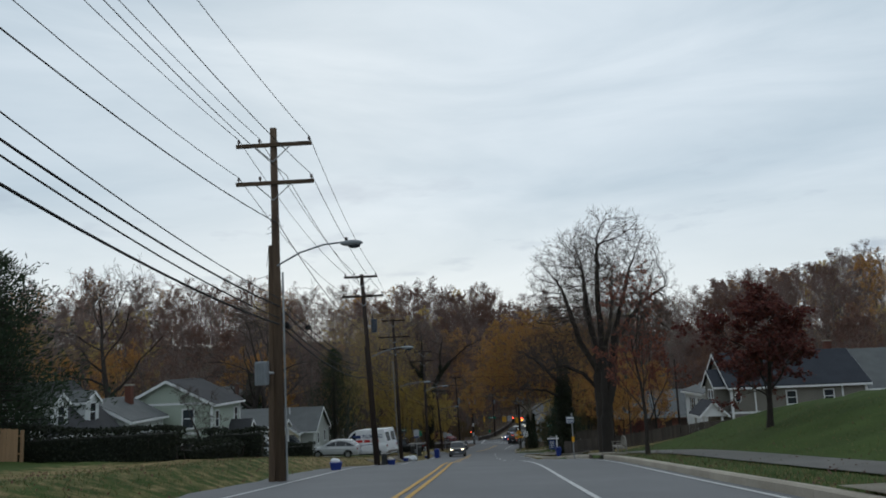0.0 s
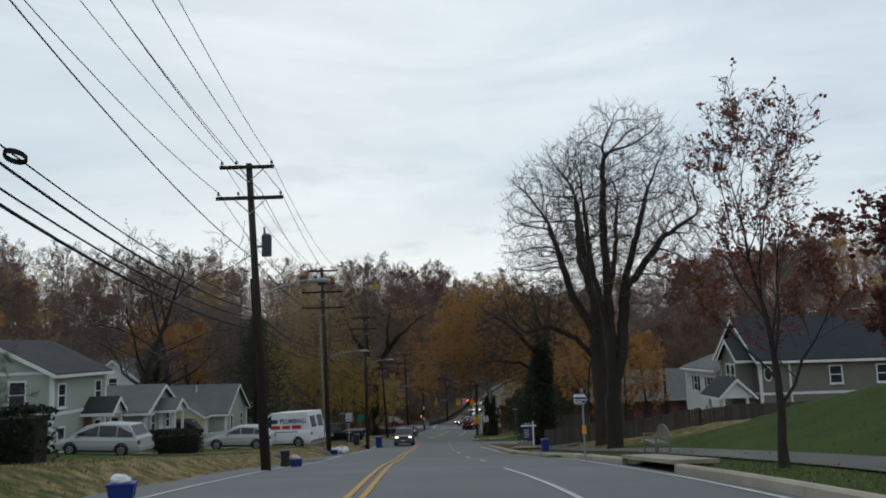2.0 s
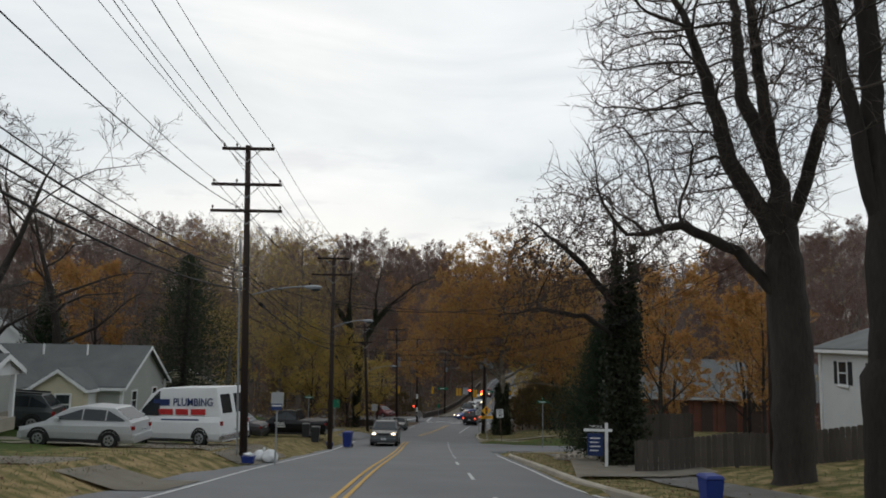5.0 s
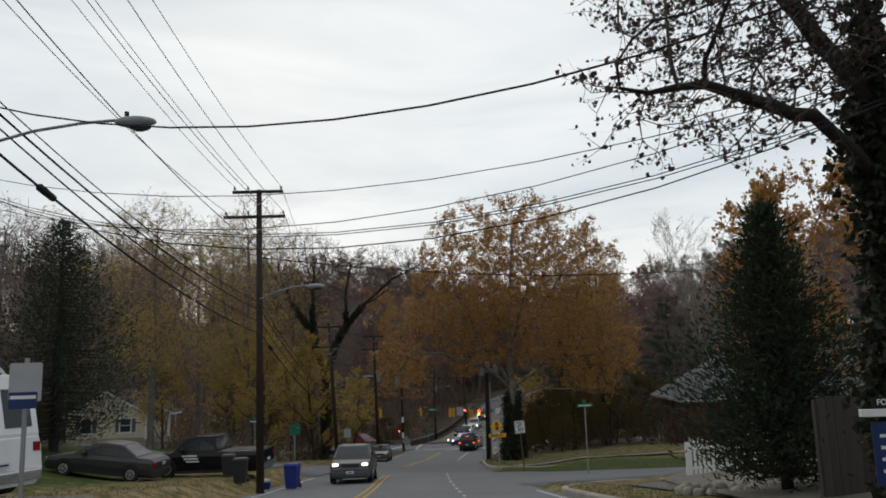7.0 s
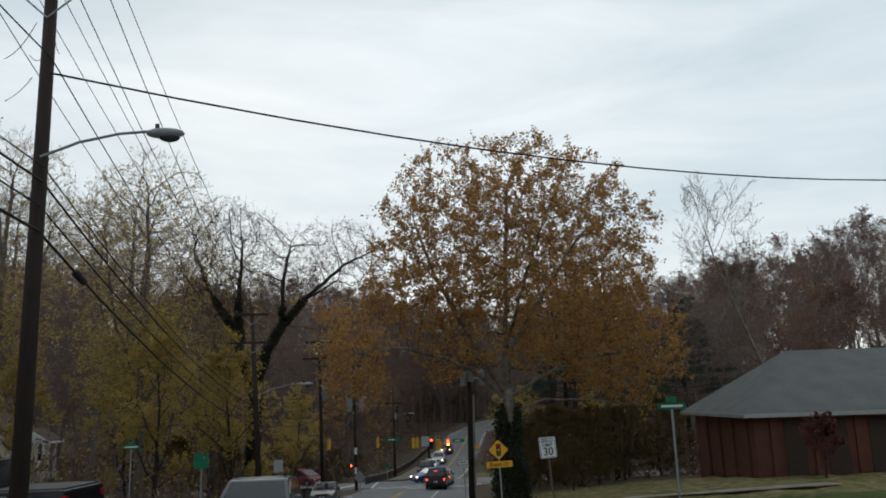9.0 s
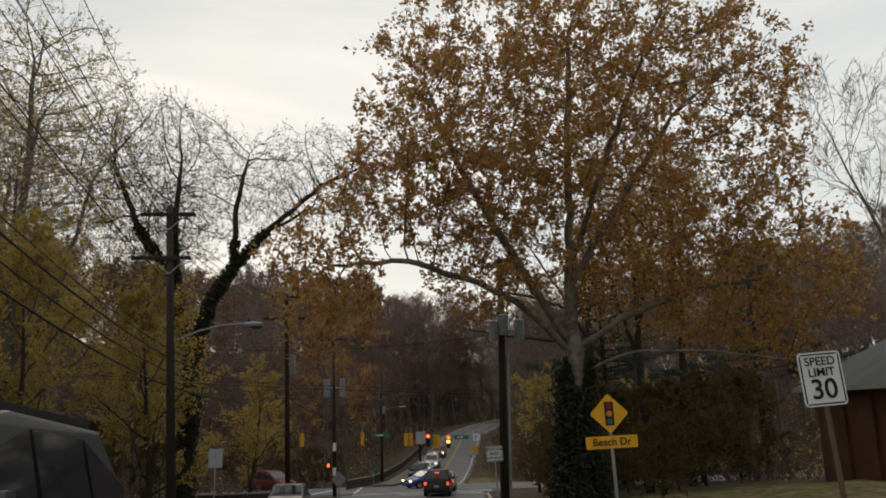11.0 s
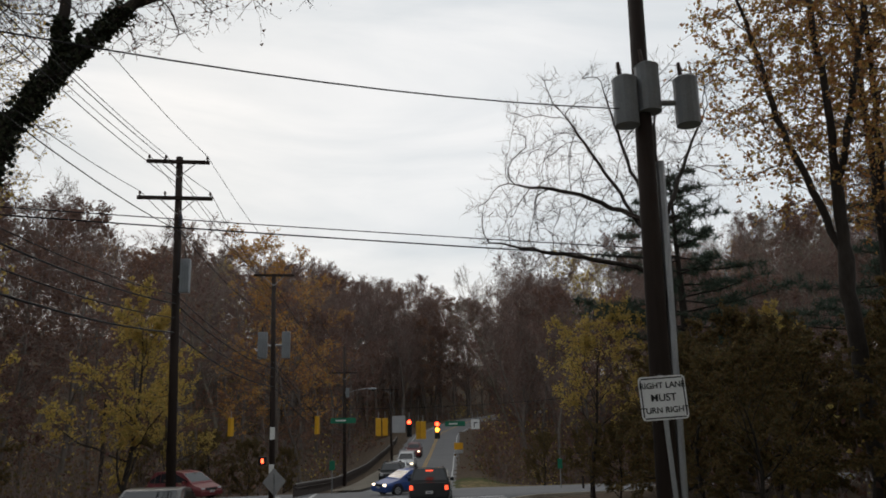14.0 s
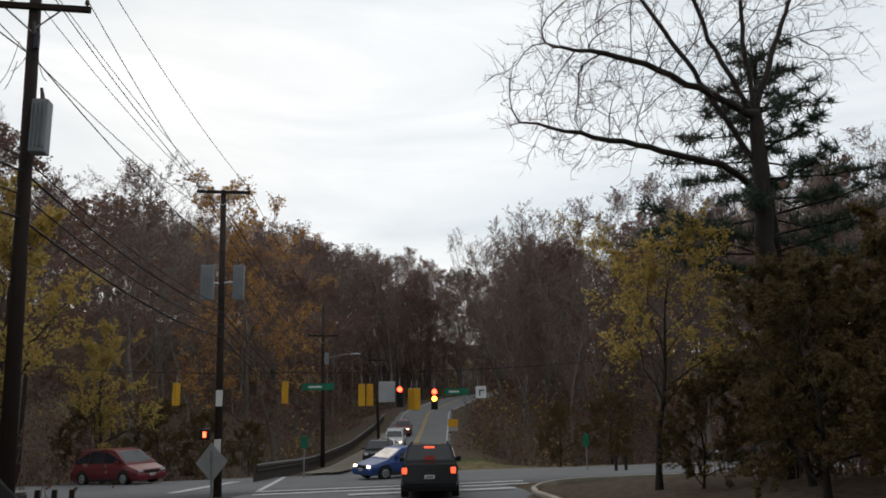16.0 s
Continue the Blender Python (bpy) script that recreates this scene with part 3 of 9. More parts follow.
class Tree:
    """A tapered trunk with limbs, branches and twigs, and leaves on the twigs."""

    def __init__(self, seed, height, radius, clear=0.25, spread=0.45, limbs=9, kids=(6, 6, 5), angle=45, up=0.25, wander=0.16, twig=0.012, forks=0, lean=(0, 0), reach=0.5,
                 droop=0.0, levels=3, shape="round", thin=False, splay=0.34):
        self.rng = np.random.default_rng(seed)
        self.wood, self.woodf, self.twigs, self.twigf = [], [], [], []
        self.tips = []
        self.thin = thin
        self.p = dict(kids=kids, up=up, wander=wander, twig=twig, droop=droop, levels=levels)
        rng = self.rng
        tops = [(np.array([0, 0, -0.25]), np.array([lean[0], lean[1], 1.0]), height, radius, clear)]
        stems = []
        for b, d, h, r, c in tops:
            if forks:
                fh = height * clear
                pts = self.path(b, d, fh + 0.25, 6, 0.04, 0.0)
                tube(self.wood, self.woodf, pts, np.linspace(radius * 1.25, radius * 0.95, len(pts)) * np.array([1.25] + [1] * (len(pts) - 1)), 9)
                for f in range(forks):
                    a = 2 * math.pi * (f + rng.uniform(-0.2, 0.2)) / forks
                    dd = np.array([math.cos(a) * splay, math.sin(a) * splay, 1.0])
                    stems.append((pts[-1], dd, (height - fh) * rng.uniform(0.85, 1.02), radius * 0.72, 0.12))
            else:
                stems.append((b, d, h, r, c))
        for b, d, h, r, c in stems:
            pts = self.path(b, d, h, 10, wander * 0.45, 0.12)
            rad = r * (1 - np.linspace(0, 1, len(pts)) ** 0.9 * 0.93)
            if not forks:
                rad[0] *= 1.35
            tube(self.wood, self.woodf, pts, rad, 8)
            az = rng.uniform(0, 6.28)
            for i in range(limbs):
                t = c + (0.97 - c) * ((i + rng.uniform(0, 0.8)) / limbs)
                q = pts[0] + 0
                k = t * (len(pts) - 1)
                i0 = min(int(k), len(pts) - 2)
                q = pts[i0] + (pts[i0 + 1] - pts[i0]) * (k - i0)
                az += 2.4 + rng.uniform(-0.5, 0.5)
                if shape == "round":
                    env = math.sin(math.pi * min(1, 0.22 + 0.70 * (t - c) / (1 - c))) ** 0.7
                elif shape == "vase":
                    env = 0.75 + 0.35 * (1 - abs((t - c) / (1 - c) - 0.45))
                else:
                    env = 1.0 - 0.75 * (t - c) / (1 - c)
                ln = height * spread * env * rng.uniform(0.75, 1.15)
                an = radians(angle * rng.uniform(0.75, 1.25) * (1.15 - 0.5 * t))
                dd = np.array([math.cos(az) * math.sin(an), math.sin(az) * math.sin(an), math.cos(an)])
                rr = max(0.015, np.interp(t, np.linspace(0, 1, len(rad)), rad) * reach)
                self.branch(q, dd, ln, rr, 1)

    def path(self, b, d, length, n, wander, up):
        rng = self.rng
        pts = [np.array(b, float)]
        d = np.array(d, float) / np.linalg.norm(d)
        for _ in range(n):
            d = d + rng.normal(0, wander, 3) + np.array([0, 0, up / n])
            d /= np.linalg.norm(d)
            pts.append(pts[-1] + d * length / n)
        return np.array(pts)

    def branch(self, b, d, length, r, level):
        p, rng = self.p, self.rng
        last = level >= p["levels"]
        n = 5 if level == 1 else (1 if p["levels"] < 4 else 2) if last else 3 if p["levels"] > 3 else 2
        pts = self.path(b, d, length, n, p["wander"], p["up"] * (1 if level < 3 else 0.5) - p["droop"] * (level > 1))
        end = max(p["twig"] * 0.6, r * 0.25)
        rad = np.linspace(r, end, len(pts))
        if level >= p["levels"]:
            rad[-1] = 0
            if self.thin:
                self.sliver(pts[0], pts[-1], r)
            else:
                tube(self.twigs, self.twigf, pts, rad, 3)
            self.tips.append((pts, d))
            return
        if self.thin and level >= 2:
            for a, b in zip(pts[:-1], pts[1:]):
                self.sliver(a, b, r)
            self.sliver(pts[0], pts[-1], r)
        else:
            tube(self.wood if level == 1 else self.twigs, self.woodf if level == 1 else self.twigf, pts, rad, (5 if p["levels"] > 3 else 4) if level == 1 else 3)
        m = p["kids"][level - 1]
        for i in range(m):
            t = 0.25 + 0.75 * (i + rng.uniform(0, 0.9)) / m
            k = min(t, 0.999) * (len(pts) - 1)
            i0 = int(k)
            q = pts[i0] + (pts[i0 + 1] - pts[i0]) * (k - i0)
            main = pts[i0 + 1] - pts[i0]
            main /= np.linalg.norm(main)
            side = rng.normal(0, 1, 3)
            side -= main * side.dot(main)
            side /= np.linalg.norm(side) + 1e-9
            an = radians(rng.uniform(28, 62))
            dd = main * math.cos(an) + side * math.sin(an)
            ln = length * rng.uniform(0.38, 0.62) * (1.15 - 0.45 * t)
            self.branch(q, dd, ln, max(p["twig"], np.interp(t, np.linspace(0, 1, len(rad)), rad) * 0.6), level + 1)

    def sliver(self, a, b, r):
        """A hair-thin twig as one pointed blade."""
        w = np.cross(b - a, self.rng.normal(0, 1, 3))
        w *= r / (np.linalg.norm(w) + 1e-9)
        i = len(self.twigs)
        self.twigs.extend([a - w, a + w, b])
        self.twigf.append((i, i + 1, i + 2))

    def leaves(self, per, size, low=None, keep=1.0, curl=0.35, lobed=False):
        """Leaf blades scattered along the twigs."""
        rng = self.rng
        vs, fs = [], []
        for pts, _ in self.tips:
            if low is not None and rng.uniform() > low(pts[-1]):
                continue
            for _ in range(per):
                if rng.uniform() > keep:
                    continue
                k = rng.uniform(0.1, 1) * (len(pts) - 1)
                i0 = min(int(k), len(pts) - 2)
                q = pts[i0] + (pts[i0 + 1] - pts[i0]) * (k - i0) + rng.normal(0, size * 0.5, 3)
                self.blade(vs, fs, q, size * rng.uniform(0.6, 1.3), rng, curl, self.thin, lobed)
        return vs, fs

    @staticmethod
    def blade(vs, fs, q, s, rng, curl, plain=False, lobed=False):
        a = rng.normal(0, 1, 3)
        a /= np.linalg.norm(a)
        b = np.cross(a, rng.normal(0, 1, 3))
        b /= np.linalg.norm(b) + 1e-9
        c = np.cross(a, b) * s * curl
        i = len(vs)
        if plain:
            vs.extend([q - a * s * 0.5, q + b * s * 0.5 + a * s * 0.1, q + a * s * 0.5 - b * s * 0.2])
            fs.append((i, i + 1, i + 2))
            return
        if lobed:
            vs.extend([q - a * s * 0.5, q + b * s * 0.55 - a * s * 0.08 + c, q + b * s * 0.2 + a * s * 0.12, q + a * s * 0.6 + c * 0.5, q - b * s * 0.2 + a * s * 0.12, q - b * s * 0.55 - a * s * 0.08 + c])
            fs.extend([(i, i + 1, i + 2), (i, i + 2, i + 3), (i, i + 3, i + 4), (i, i + 4, i + 5)])
            return
        vs.extend([q - a * s * 0.5, q + b * s * 0.42 + c * 0.6, q + a * s * 0.55, q - b * s * 0.42 + c * 0.6])
        fs.extend([(i, i + 1, i + 2), (i, i + 2, i + 3)])


class Grown(Tree):
    """A tree that grows from a few main limbs into the room its crown takes up."""

    def __init__(self, seed, limbs, lobes, points, radius, step=0.45, near=0.9, far=5.0, up=0.08, twig=0.010, sprays=2, spray=0.8, side=3, thin=False, tip=0.012):
        self.rng = rng = np.random.default_rng(seed)
        self.wood, self.woodf, self.twigs, self.twigf, self.tips = [], [], [], [], []
        self.thin = thin
        pos, par, head = [], [], []
        for limb in limbs:
            pts = [np.array(p, float) for p in limb]
            if pos:
                d2 = ((np.array(pos) - pts[0]) ** 2).sum(1)
                last = int(d2.argmin())
            else:
                pos.append(pts[0])
                par.append(-1)
                head.append(np.array([0, 0, 1.0]))
                last = 0
            for a, b in zip(pts[:-1], pts[1:]):
                n = max(1, int(np.linalg.norm(b - a) / step))
                for k in range(1, n + 1):
                    q = a + (b - a) * k / n + (rng.normal(0, 0.025, 3) if last else 0)
                    pos.append(q)
                    par.append(last)
                    head.append((b - a) / np.linalg.norm(b - a))
                    last = len(pos) - 1
        # the room of the crown: points in a union of ellipsoids
        w = np.array([l[6] if len(l) > 6 else l[3] * l[4] * l[5] for l in lobes])
        want = []
        for l, m in zip(lobes, np.round(points * w / w.sum()).astype(int)):
            v = rng.normal(0, 1, (m, 3))
            v /= np.linalg.norm(v, axis=1)[:, None]
            want.append(np.array(l[:3]) + v * (rng.uniform(0, 1, (m, 1)) ** 0.42) * np.array(l[3:6]))
        A = np.concatenate(want)
        alive = np.ones(len(A), bool)
        P = np.array(pos)
        best = np.full(len(A), 1e9)
        who = np.zeros(len(A), int)
        for i in range(0, len(P)):
            d = ((A - P[i]) ** 2).sum(1)
            c = d < best
            best[c], who[c] = d[c], i
        shoots = {}
        for _ in range(110):
            sel = alive & (best < far * far)
            if not sel.any():
                break
            idx = np.nonzero(sel)[0]
            dirs = A[idx] - np.array([pos[k] for k in who[idx]])
            dirs /= np.linalg.norm(dirs, axis=1)[:, None] + 1e-9
            acc = {}
            for k, d in zip(who[idx], dirs):
                acc[k] = acc.get(k, 0) + d
            first = len(pos)
            for k, d in acc.items():
                if shoots.get(k, 0) > 2:
                    alive[(who == k)] = False
                    continue
                shoots[k] = shoots.get(k, 0) + 1
                d = d / (np.linalg.norm(d) + 1e-9) + head[k] * 0.45 + np.array([0, 0, up]) + rng.normal(0, 0.16, 3)
                d /= np.linalg.norm(d)
                pos.append(pos[k] + d * step)
                par.append(int(k))
                head.append(d)
            for i in range(first, len(pos)):
                d = ((A - pos[i]) ** 2).sum(1)
                c = d < best
                best[c], who[c] = d[c], i
            alive &= best > near * near
        n = len(pos)
        kids = [[] for _ in range(n)]
        for i in range(1, n):
            kids[par[i]].append(i)
        area = np.zeros(n)
        for i in range(n - 1, -1, -1):
            area[i] = sum(area[k] for k in kids[i]) if kids[i] else tip ** 2.35
        rad = area ** (1 / 2.35)
        if rad[0] > 0:
            big = math.log(radius / tip) / math.log(rad[0] / tip)
            rad = tip * (rad / tip) ** big
        rad[0] *= 1.35
        self.node = (pos, par, kids, rad, head)
        stack = [(0, None)]
        while stack:
            i, start = stack.pop()
            chain = [i] if start is None else [start, i]
            while kids[i]:
                nxt = max(kids[i], key=lambda k: rad[k])
                stack.extend((k, i) for k in kids[i] if k != nxt)
                i = nxt
                chain.append(i)
            pts = np.array([pos[k] for k in chain])
            rr = np.array([rad[k] for k in chain])
            if start is not None:
                rr[0] = rr[1]
            rr[-1] *= 0.6
            m = 9 if rr[0] > 0.15 else 6 if rr[0] > 0.05 else 4 if rr[0] > 0.025 else 3
            if len(pts) > 1:
                if rr[0] > 0.03:
                    tube(self.wood, self.woodf, pts, rr, m)
                else:
                    tube(self.twigs, self.twigf, pts, rr, m)
        for i in range(1, n):
            if rad[i] > 0.035:
                continue
            for _ in range(sprays):
                d = head[i] * 0.7 + rng.normal(0, 0.6, 3) + np.array([0, 0, 0.25])
                pts = self.path(pos[i], d, spray * rng.uniform(0.5, 1.2), 2, 0.15, 0.1)
                self.shoot(pts, twig)
                for _ in range(side):
                    t = rng.uniform(0.2, 1.9)
                    b = pts[int(t)] + (pts[int(t) + 1] - pts[int(t)]) * (t % 1)
                    e = (pts[2] - pts[0]) / np.linalg.norm(pts[2] - pts[0]) * 0.6 + rng.normal(0, 0.45, 3)
                    e = b + e * spray * rng.uniform(0.25, 0.6)
                    self.sliver(b, e, twig * 0.85)
                    self.tips.append((np.array([b, e]), d))
                self.tips.append((pts, d))

    def shoot(self, pts, r):
        if self.thin:
            for a, b in zip(pts[:-1], pts[1:]):
                self.sliver(a, b, r)
        else:
            tube(self.twigs, self.twigf, pts, [r, r * 0.7, 0.0], 3)

    def coat(self, seed, least, low, high, dense=420):
        """Ivy leaves over the thick limbs between two heights."""
        rng = np.random.default_rng(seed)
        pos, par, kids, rad, head = self.node
        vs, fs = [], []
        for i in range(1, len(pos)):
            if rad[i] < least or not low < pos[i][2] < high:
                continue
            a, b = pos[par[i]], pos[i]
            for _ in range(int(dense * np.linalg.norm(b - a))):
                d = rng.normal(0, 1, 3)
                d -= head[i] * d.dot(head[i])
                d /= np.linalg.norm(d) + 1e-9
                q = a + (b - a) * rng.uniform() + d * (rad[i] * rng.uniform(0.9, 1.15) + abs(rng.normal(0, 0.08)))
                self.blade(vs, fs, q, rng.uniform(0.08, 0.18), rng, 0.4)
        return mesh_from("ivy", vs, fs, [IVY])


def tree_meshes(name, tree, bark, twig, leaf=None, leaf_mat=None):
    trunk = mesh_from(name + "_trunk", tree.wood, tree.woodf, [bark], smooth=True)
    vs, fs = list(tree.twigs), list(tree.twigf)
    mi = [0] * len(fs)
    mats = [twig]
    if leaf and leaf[0]:
        o = len(vs)
        vs = vs + leaf[0]
        fs = fs + [tuple(i + o for i in f) for f in leaf[1]]
        mi = mi + [1] * len(leaf[1])
        mats.append(leaf_mat)
    crown = mesh_from(name + "_crown", vs, fs, mats, mi)
    return trunk, crown


def plant(meshes, x, y, label, yaw=0.0, scale=1.0, name="tree", category="tree", group="", z=None, sz=None):
    ob = thing(name, label, category, group)
    ob.matrix_world = Matrix.LocRotScale((x, y, lz(x, y) if z is None else z), Euler((0, 0, yaw)), (scale, scale, scale if sz is None else sz))
    under(new("trunk", meshes[0]), ob)
    under(new("crown", meshes[1]), ob)
    return ob


# woods: a few kinds, planted many times over
WOODS = []
for i in range(4):
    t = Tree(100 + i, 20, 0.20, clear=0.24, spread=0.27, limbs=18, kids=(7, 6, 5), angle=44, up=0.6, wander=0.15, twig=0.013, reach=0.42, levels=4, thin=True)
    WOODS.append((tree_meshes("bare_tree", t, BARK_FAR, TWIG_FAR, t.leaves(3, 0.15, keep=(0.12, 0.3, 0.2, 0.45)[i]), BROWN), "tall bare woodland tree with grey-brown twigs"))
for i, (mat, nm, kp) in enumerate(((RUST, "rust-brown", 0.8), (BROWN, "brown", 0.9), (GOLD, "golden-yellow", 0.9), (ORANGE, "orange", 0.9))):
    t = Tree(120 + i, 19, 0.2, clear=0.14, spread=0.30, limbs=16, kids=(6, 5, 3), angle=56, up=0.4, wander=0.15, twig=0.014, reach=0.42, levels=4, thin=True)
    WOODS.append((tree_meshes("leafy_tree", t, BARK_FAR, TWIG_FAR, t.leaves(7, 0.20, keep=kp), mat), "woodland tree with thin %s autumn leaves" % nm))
t = Tree(131, 21, 0.22, clear=0.32, spread=0.28, limbs=14, kids=(7, 6, 4), angle=42, up=0.5, wander=0.18, twig=0.014, reach=0.45, levels=4, thin=True)
WOODS.append((tree_meshes("pale_tree", t, BARK_PALE, material("pale_twigs", (0.22, 0.19, 0.16), rough=0.9), None), "pale-barked bare woodland tree"))


def woods_kind(rng, x, y):
    u = rng.random()
    if y > 150 and abs(x - mid_x(y)) < 70:
        table = (0.66, 0.82, 0.92, 0.95, 0.965)
    else:
        table = (0.50, 0.71, 0.86, 0.92, 0.975)
    if u < table[0]:
        return rng.randrange(4)
    if u < table[1]:
        return rng.choice((4, 5))
    if u < table[2]:
        return 5
    if u < table[3]:
        return 6
    if u < table[4]:
        return 7
    return 8


def plant_woods():
    rng = random.Random(11)
    n = 0
    spots = []
    tries = 0
    while n < 300 and tries < 12000:
        tries += 1
        zone = rng.random()
        if zone < 0.52:      # far hillside on both sides of the far road
            y = rng.uniform(160, 330)
            o = rng.uniform(9, 95) * rng.choice((-1, 1))
            if rng.random() < 0.3:
                y = rng.uniform(238, 300)
                o = -rng.uniform(9, 55)
        elif zone < 0.77:    # west woods behind the houses
            y = rng.uniform(104, 170)
            o = -rng.uniform(46, 110)
            if y > 136:
                o = -rng.uniform(20, 100)
        else:                # east woods
            y = rng.uniform(118, 175)
            o = rng.uniform(52, 110)
            if y > 132:
                o = rng.uniform(24, 100)
        x = float(mid_x(y)) + o
        if abs(y - 0.05 * x - 148) < 8.5 and abs(o) < 62:
            continue
        if -45 < x < -20 and 115 < y < 140:
            continue
        gap = 4.2 if abs(o) < 60 else 6.0
        if any((x - a) ** 2 + (y - b) ** 2 < gap * gap for a, b in spots):
            continue
        spots.append((x, y))
        meshes, label = WOODS[woods_kind(rng, x, y)]
        s = float(np.interp(y, [104, 120, 150, 200, 260], [0.92, 1.0, 1.12, 1.22, 1.4])) * rng.uniform(0.92, 1.05)
        if o > 0:
            s *= 0.74 if y < 175 else 1.08
        if abs(o) < 14:
            s *= 0.88
        plant(meshes, x, y, label, rng.uniform(0, 6.28), s * 1.05, "woodland_tree", "tree", "trees of the wooded valley sides", sz=s)
        n += 1


plant_woods()


def plant_corner():
    """The close-set trees on the east bank beyond the junction."""
    rng = random.Random(17)
    spots = []
    while len(spots) < 42:
        y = rng.uniform(166, 236)
        x = float(mid_x(y)) + rng.uniform(9, 40)
        if any((x - a) ** 2 + (y - b) ** 2 < 12 for a, b in spots):
            continue
        spots.append((x, y))
        meshes, label = WOODS[rng.choice((0, 1, 2, 3, 0, 1, 2, 8, 5))]
        s = float(np.interp(y, [166, 236], [0.95, 1.25])) * rng.uniform(0.85, 1.08)
        plant(meshes, x, y, label, rng.uniform(0, 6.28), s, "woodland_tree", "tree", "trees of the wooded valley sides")


plant_corner()
rk = random.Random(23)
for k in range(15):
    x, y = -20 - 2.7 * k + rk.uniform(-1, 1), rk.uniform(156, 172)
    meshes, label = WOODS[(0, 1, 2, 3, 8, 7)[k % 6]]
    s = rk.uniform(0.9, 1.06)
    plant(meshes, x, y, label, rk.uniform(0, 6.28), s, "woodland_tree", "tree", "trees of the wooded valley sides")


rk = random.Random(29)
for k in range(30):
    y = rk.uniform(262, 316)
    x = float(mid_x(y)) - rk.uniform(8.5, 44)
    meshes, label = WOODS[rk.choice((0, 1, 2, 3, 4, 5, 5, 1))]
    plant(meshes, x, y, label, rk.uniform(0, 6.28), rk.uniform(0.95, 1.2), "woodland_tree", "tree", "trees of the wooded valley sides")


def far_woods():
    """The distant wooded ridge, joined: far more trees than one could count."""
    protos = []
    for i in range(5):
        t = Tree(200 + i, 25, 0.28, clear=0.05, spread=0.30, limbs=12, kids=(5, 5, 3), angle=46, up=0.5, wander=0.15, twig=0.03, reach=0.45, levels=4, thin=True)
        lf = t.leaves(3, 0.34, keep=(0.1, 0.25, 0.7, 0.8, 0.85)[i])
        vs = np.array(t.wood + t.twigs + lf[0])
        o1, o2 = len(t.wood), len(t.wood) + len(t.twigs)
        fs = list(t.woodf) + [tuple(a + o1 for a in f) for f in t.twigf] + [tuple(a + o2 for a in f) for f in lf[1]]
        fs = [tuple(f) if len(f) == 4 else (f[0], f[1], f[2], f[2]) for f in fs]
        mi = [0] * len(t.woodf) + [1] * len(t.twigf) + [(2, 2, 2, 3, 4)[i]] * len(lf[1])
        protos.append((vs, fs, mi))
    rng = np.random.default_rng(21)
    verts, faces, mi = [], [], []
    total = 0
    for k in range(330):
        u = rng.uniform()
        if u < 0.4:
            y = rng.uniform(262, 400)
            x = rng.uniform(-170, 200)
            if x < 60 and abs(x - mid_x(y)) < 9:
                x = mid_x(y) - 14
        elif u < 0.72:
            y = rng.uniform(190, 400)
            x = -rng.uniform(80, 240)
        else:
            y = rng.uniform(170, 400)
            x = rng.uniform(100, 250)
        vs, fs, m = protos[rng.choice(5, p=(0.3, 0.27, 0.2, 0.16, 0.07))]
        s = rng.uniform(0.85, 1.08)
        a = rng.uniform(0, 6.28)
        R = np.array([[math.cos(a), -math.sin(a), 0], [math.sin(a), math.cos(a), 0], [0, 0, rng.uniform(0.95, 1.08)]]) * s
        verts.append(vs @ R.T + np.array([x, y, lz(x, y)]))
        faces.append(np.array(fs) + total)
        mi += m
        total += len(vs)
    V, F = np.concatenate(verts), np.concatenate(faces)
    me = bpy.data.meshes.new("woods")
    tri = F[:, 2] == F[:, 3]
    counts = np.where(tri, 3, 4)
    starts = np.concatenate([[0], np.cumsum(counts)[:-1]])
    keep = np.ones(F.shape, dtype=bool)
    keep[tri, 3] = False
    me.vertices.add(len(V))
    me.vertices.foreach_set("co", V.astype(np.float32).ravel())
    me.loops.add(int(counts.sum()))
    me.loops.foreach_set("vertex_index", F[keep].astype(np.int32))
    me.polygons.add(len(F))
    me.polygons.foreach_set("loop_start", starts.astype(np.int32))
    me.polygons.foreach_set("loop_total", counts.astype(np.int32))
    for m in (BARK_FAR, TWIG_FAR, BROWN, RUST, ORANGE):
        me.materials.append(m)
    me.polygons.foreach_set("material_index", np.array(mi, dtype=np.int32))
    me.update(calc_edges=True)
    tagged(new("woods", me), "distant autumn woods on the ridge, bare and rust-brown", "woods", kind="stuff")


far_woods()


# ---- trees that stand by themselves ----
def ivy_coat(x, y, seed, r, h, name="ivy", dense=900):
    """Ivy leaves wrapped round a trunk."""
    rng = np.random.default_rng(seed)
    vs, fs = [], []
    for _ in range(int(dense * h)):
        z = rng.uniform(0, h)
        a = rng.uniform(0, 6.28)
        z *= 0.88 + 0.12 * math.sin(a * 3 + seed)
        rr = r * (1.25 - 0.55 * z / h) * (0.9 + 0.25 * math.sin(z * 1.7 + a * 2)) + abs(rng.normal(0, 0.2))
        Tree.blade(vs, fs, np.array([math.cos(a) * rr, math.sin(a) * rr, z]), rng.uniform(0.1, 0.2), rng, 0.4)
    return mesh_from(name, vs, fs, [IVY])


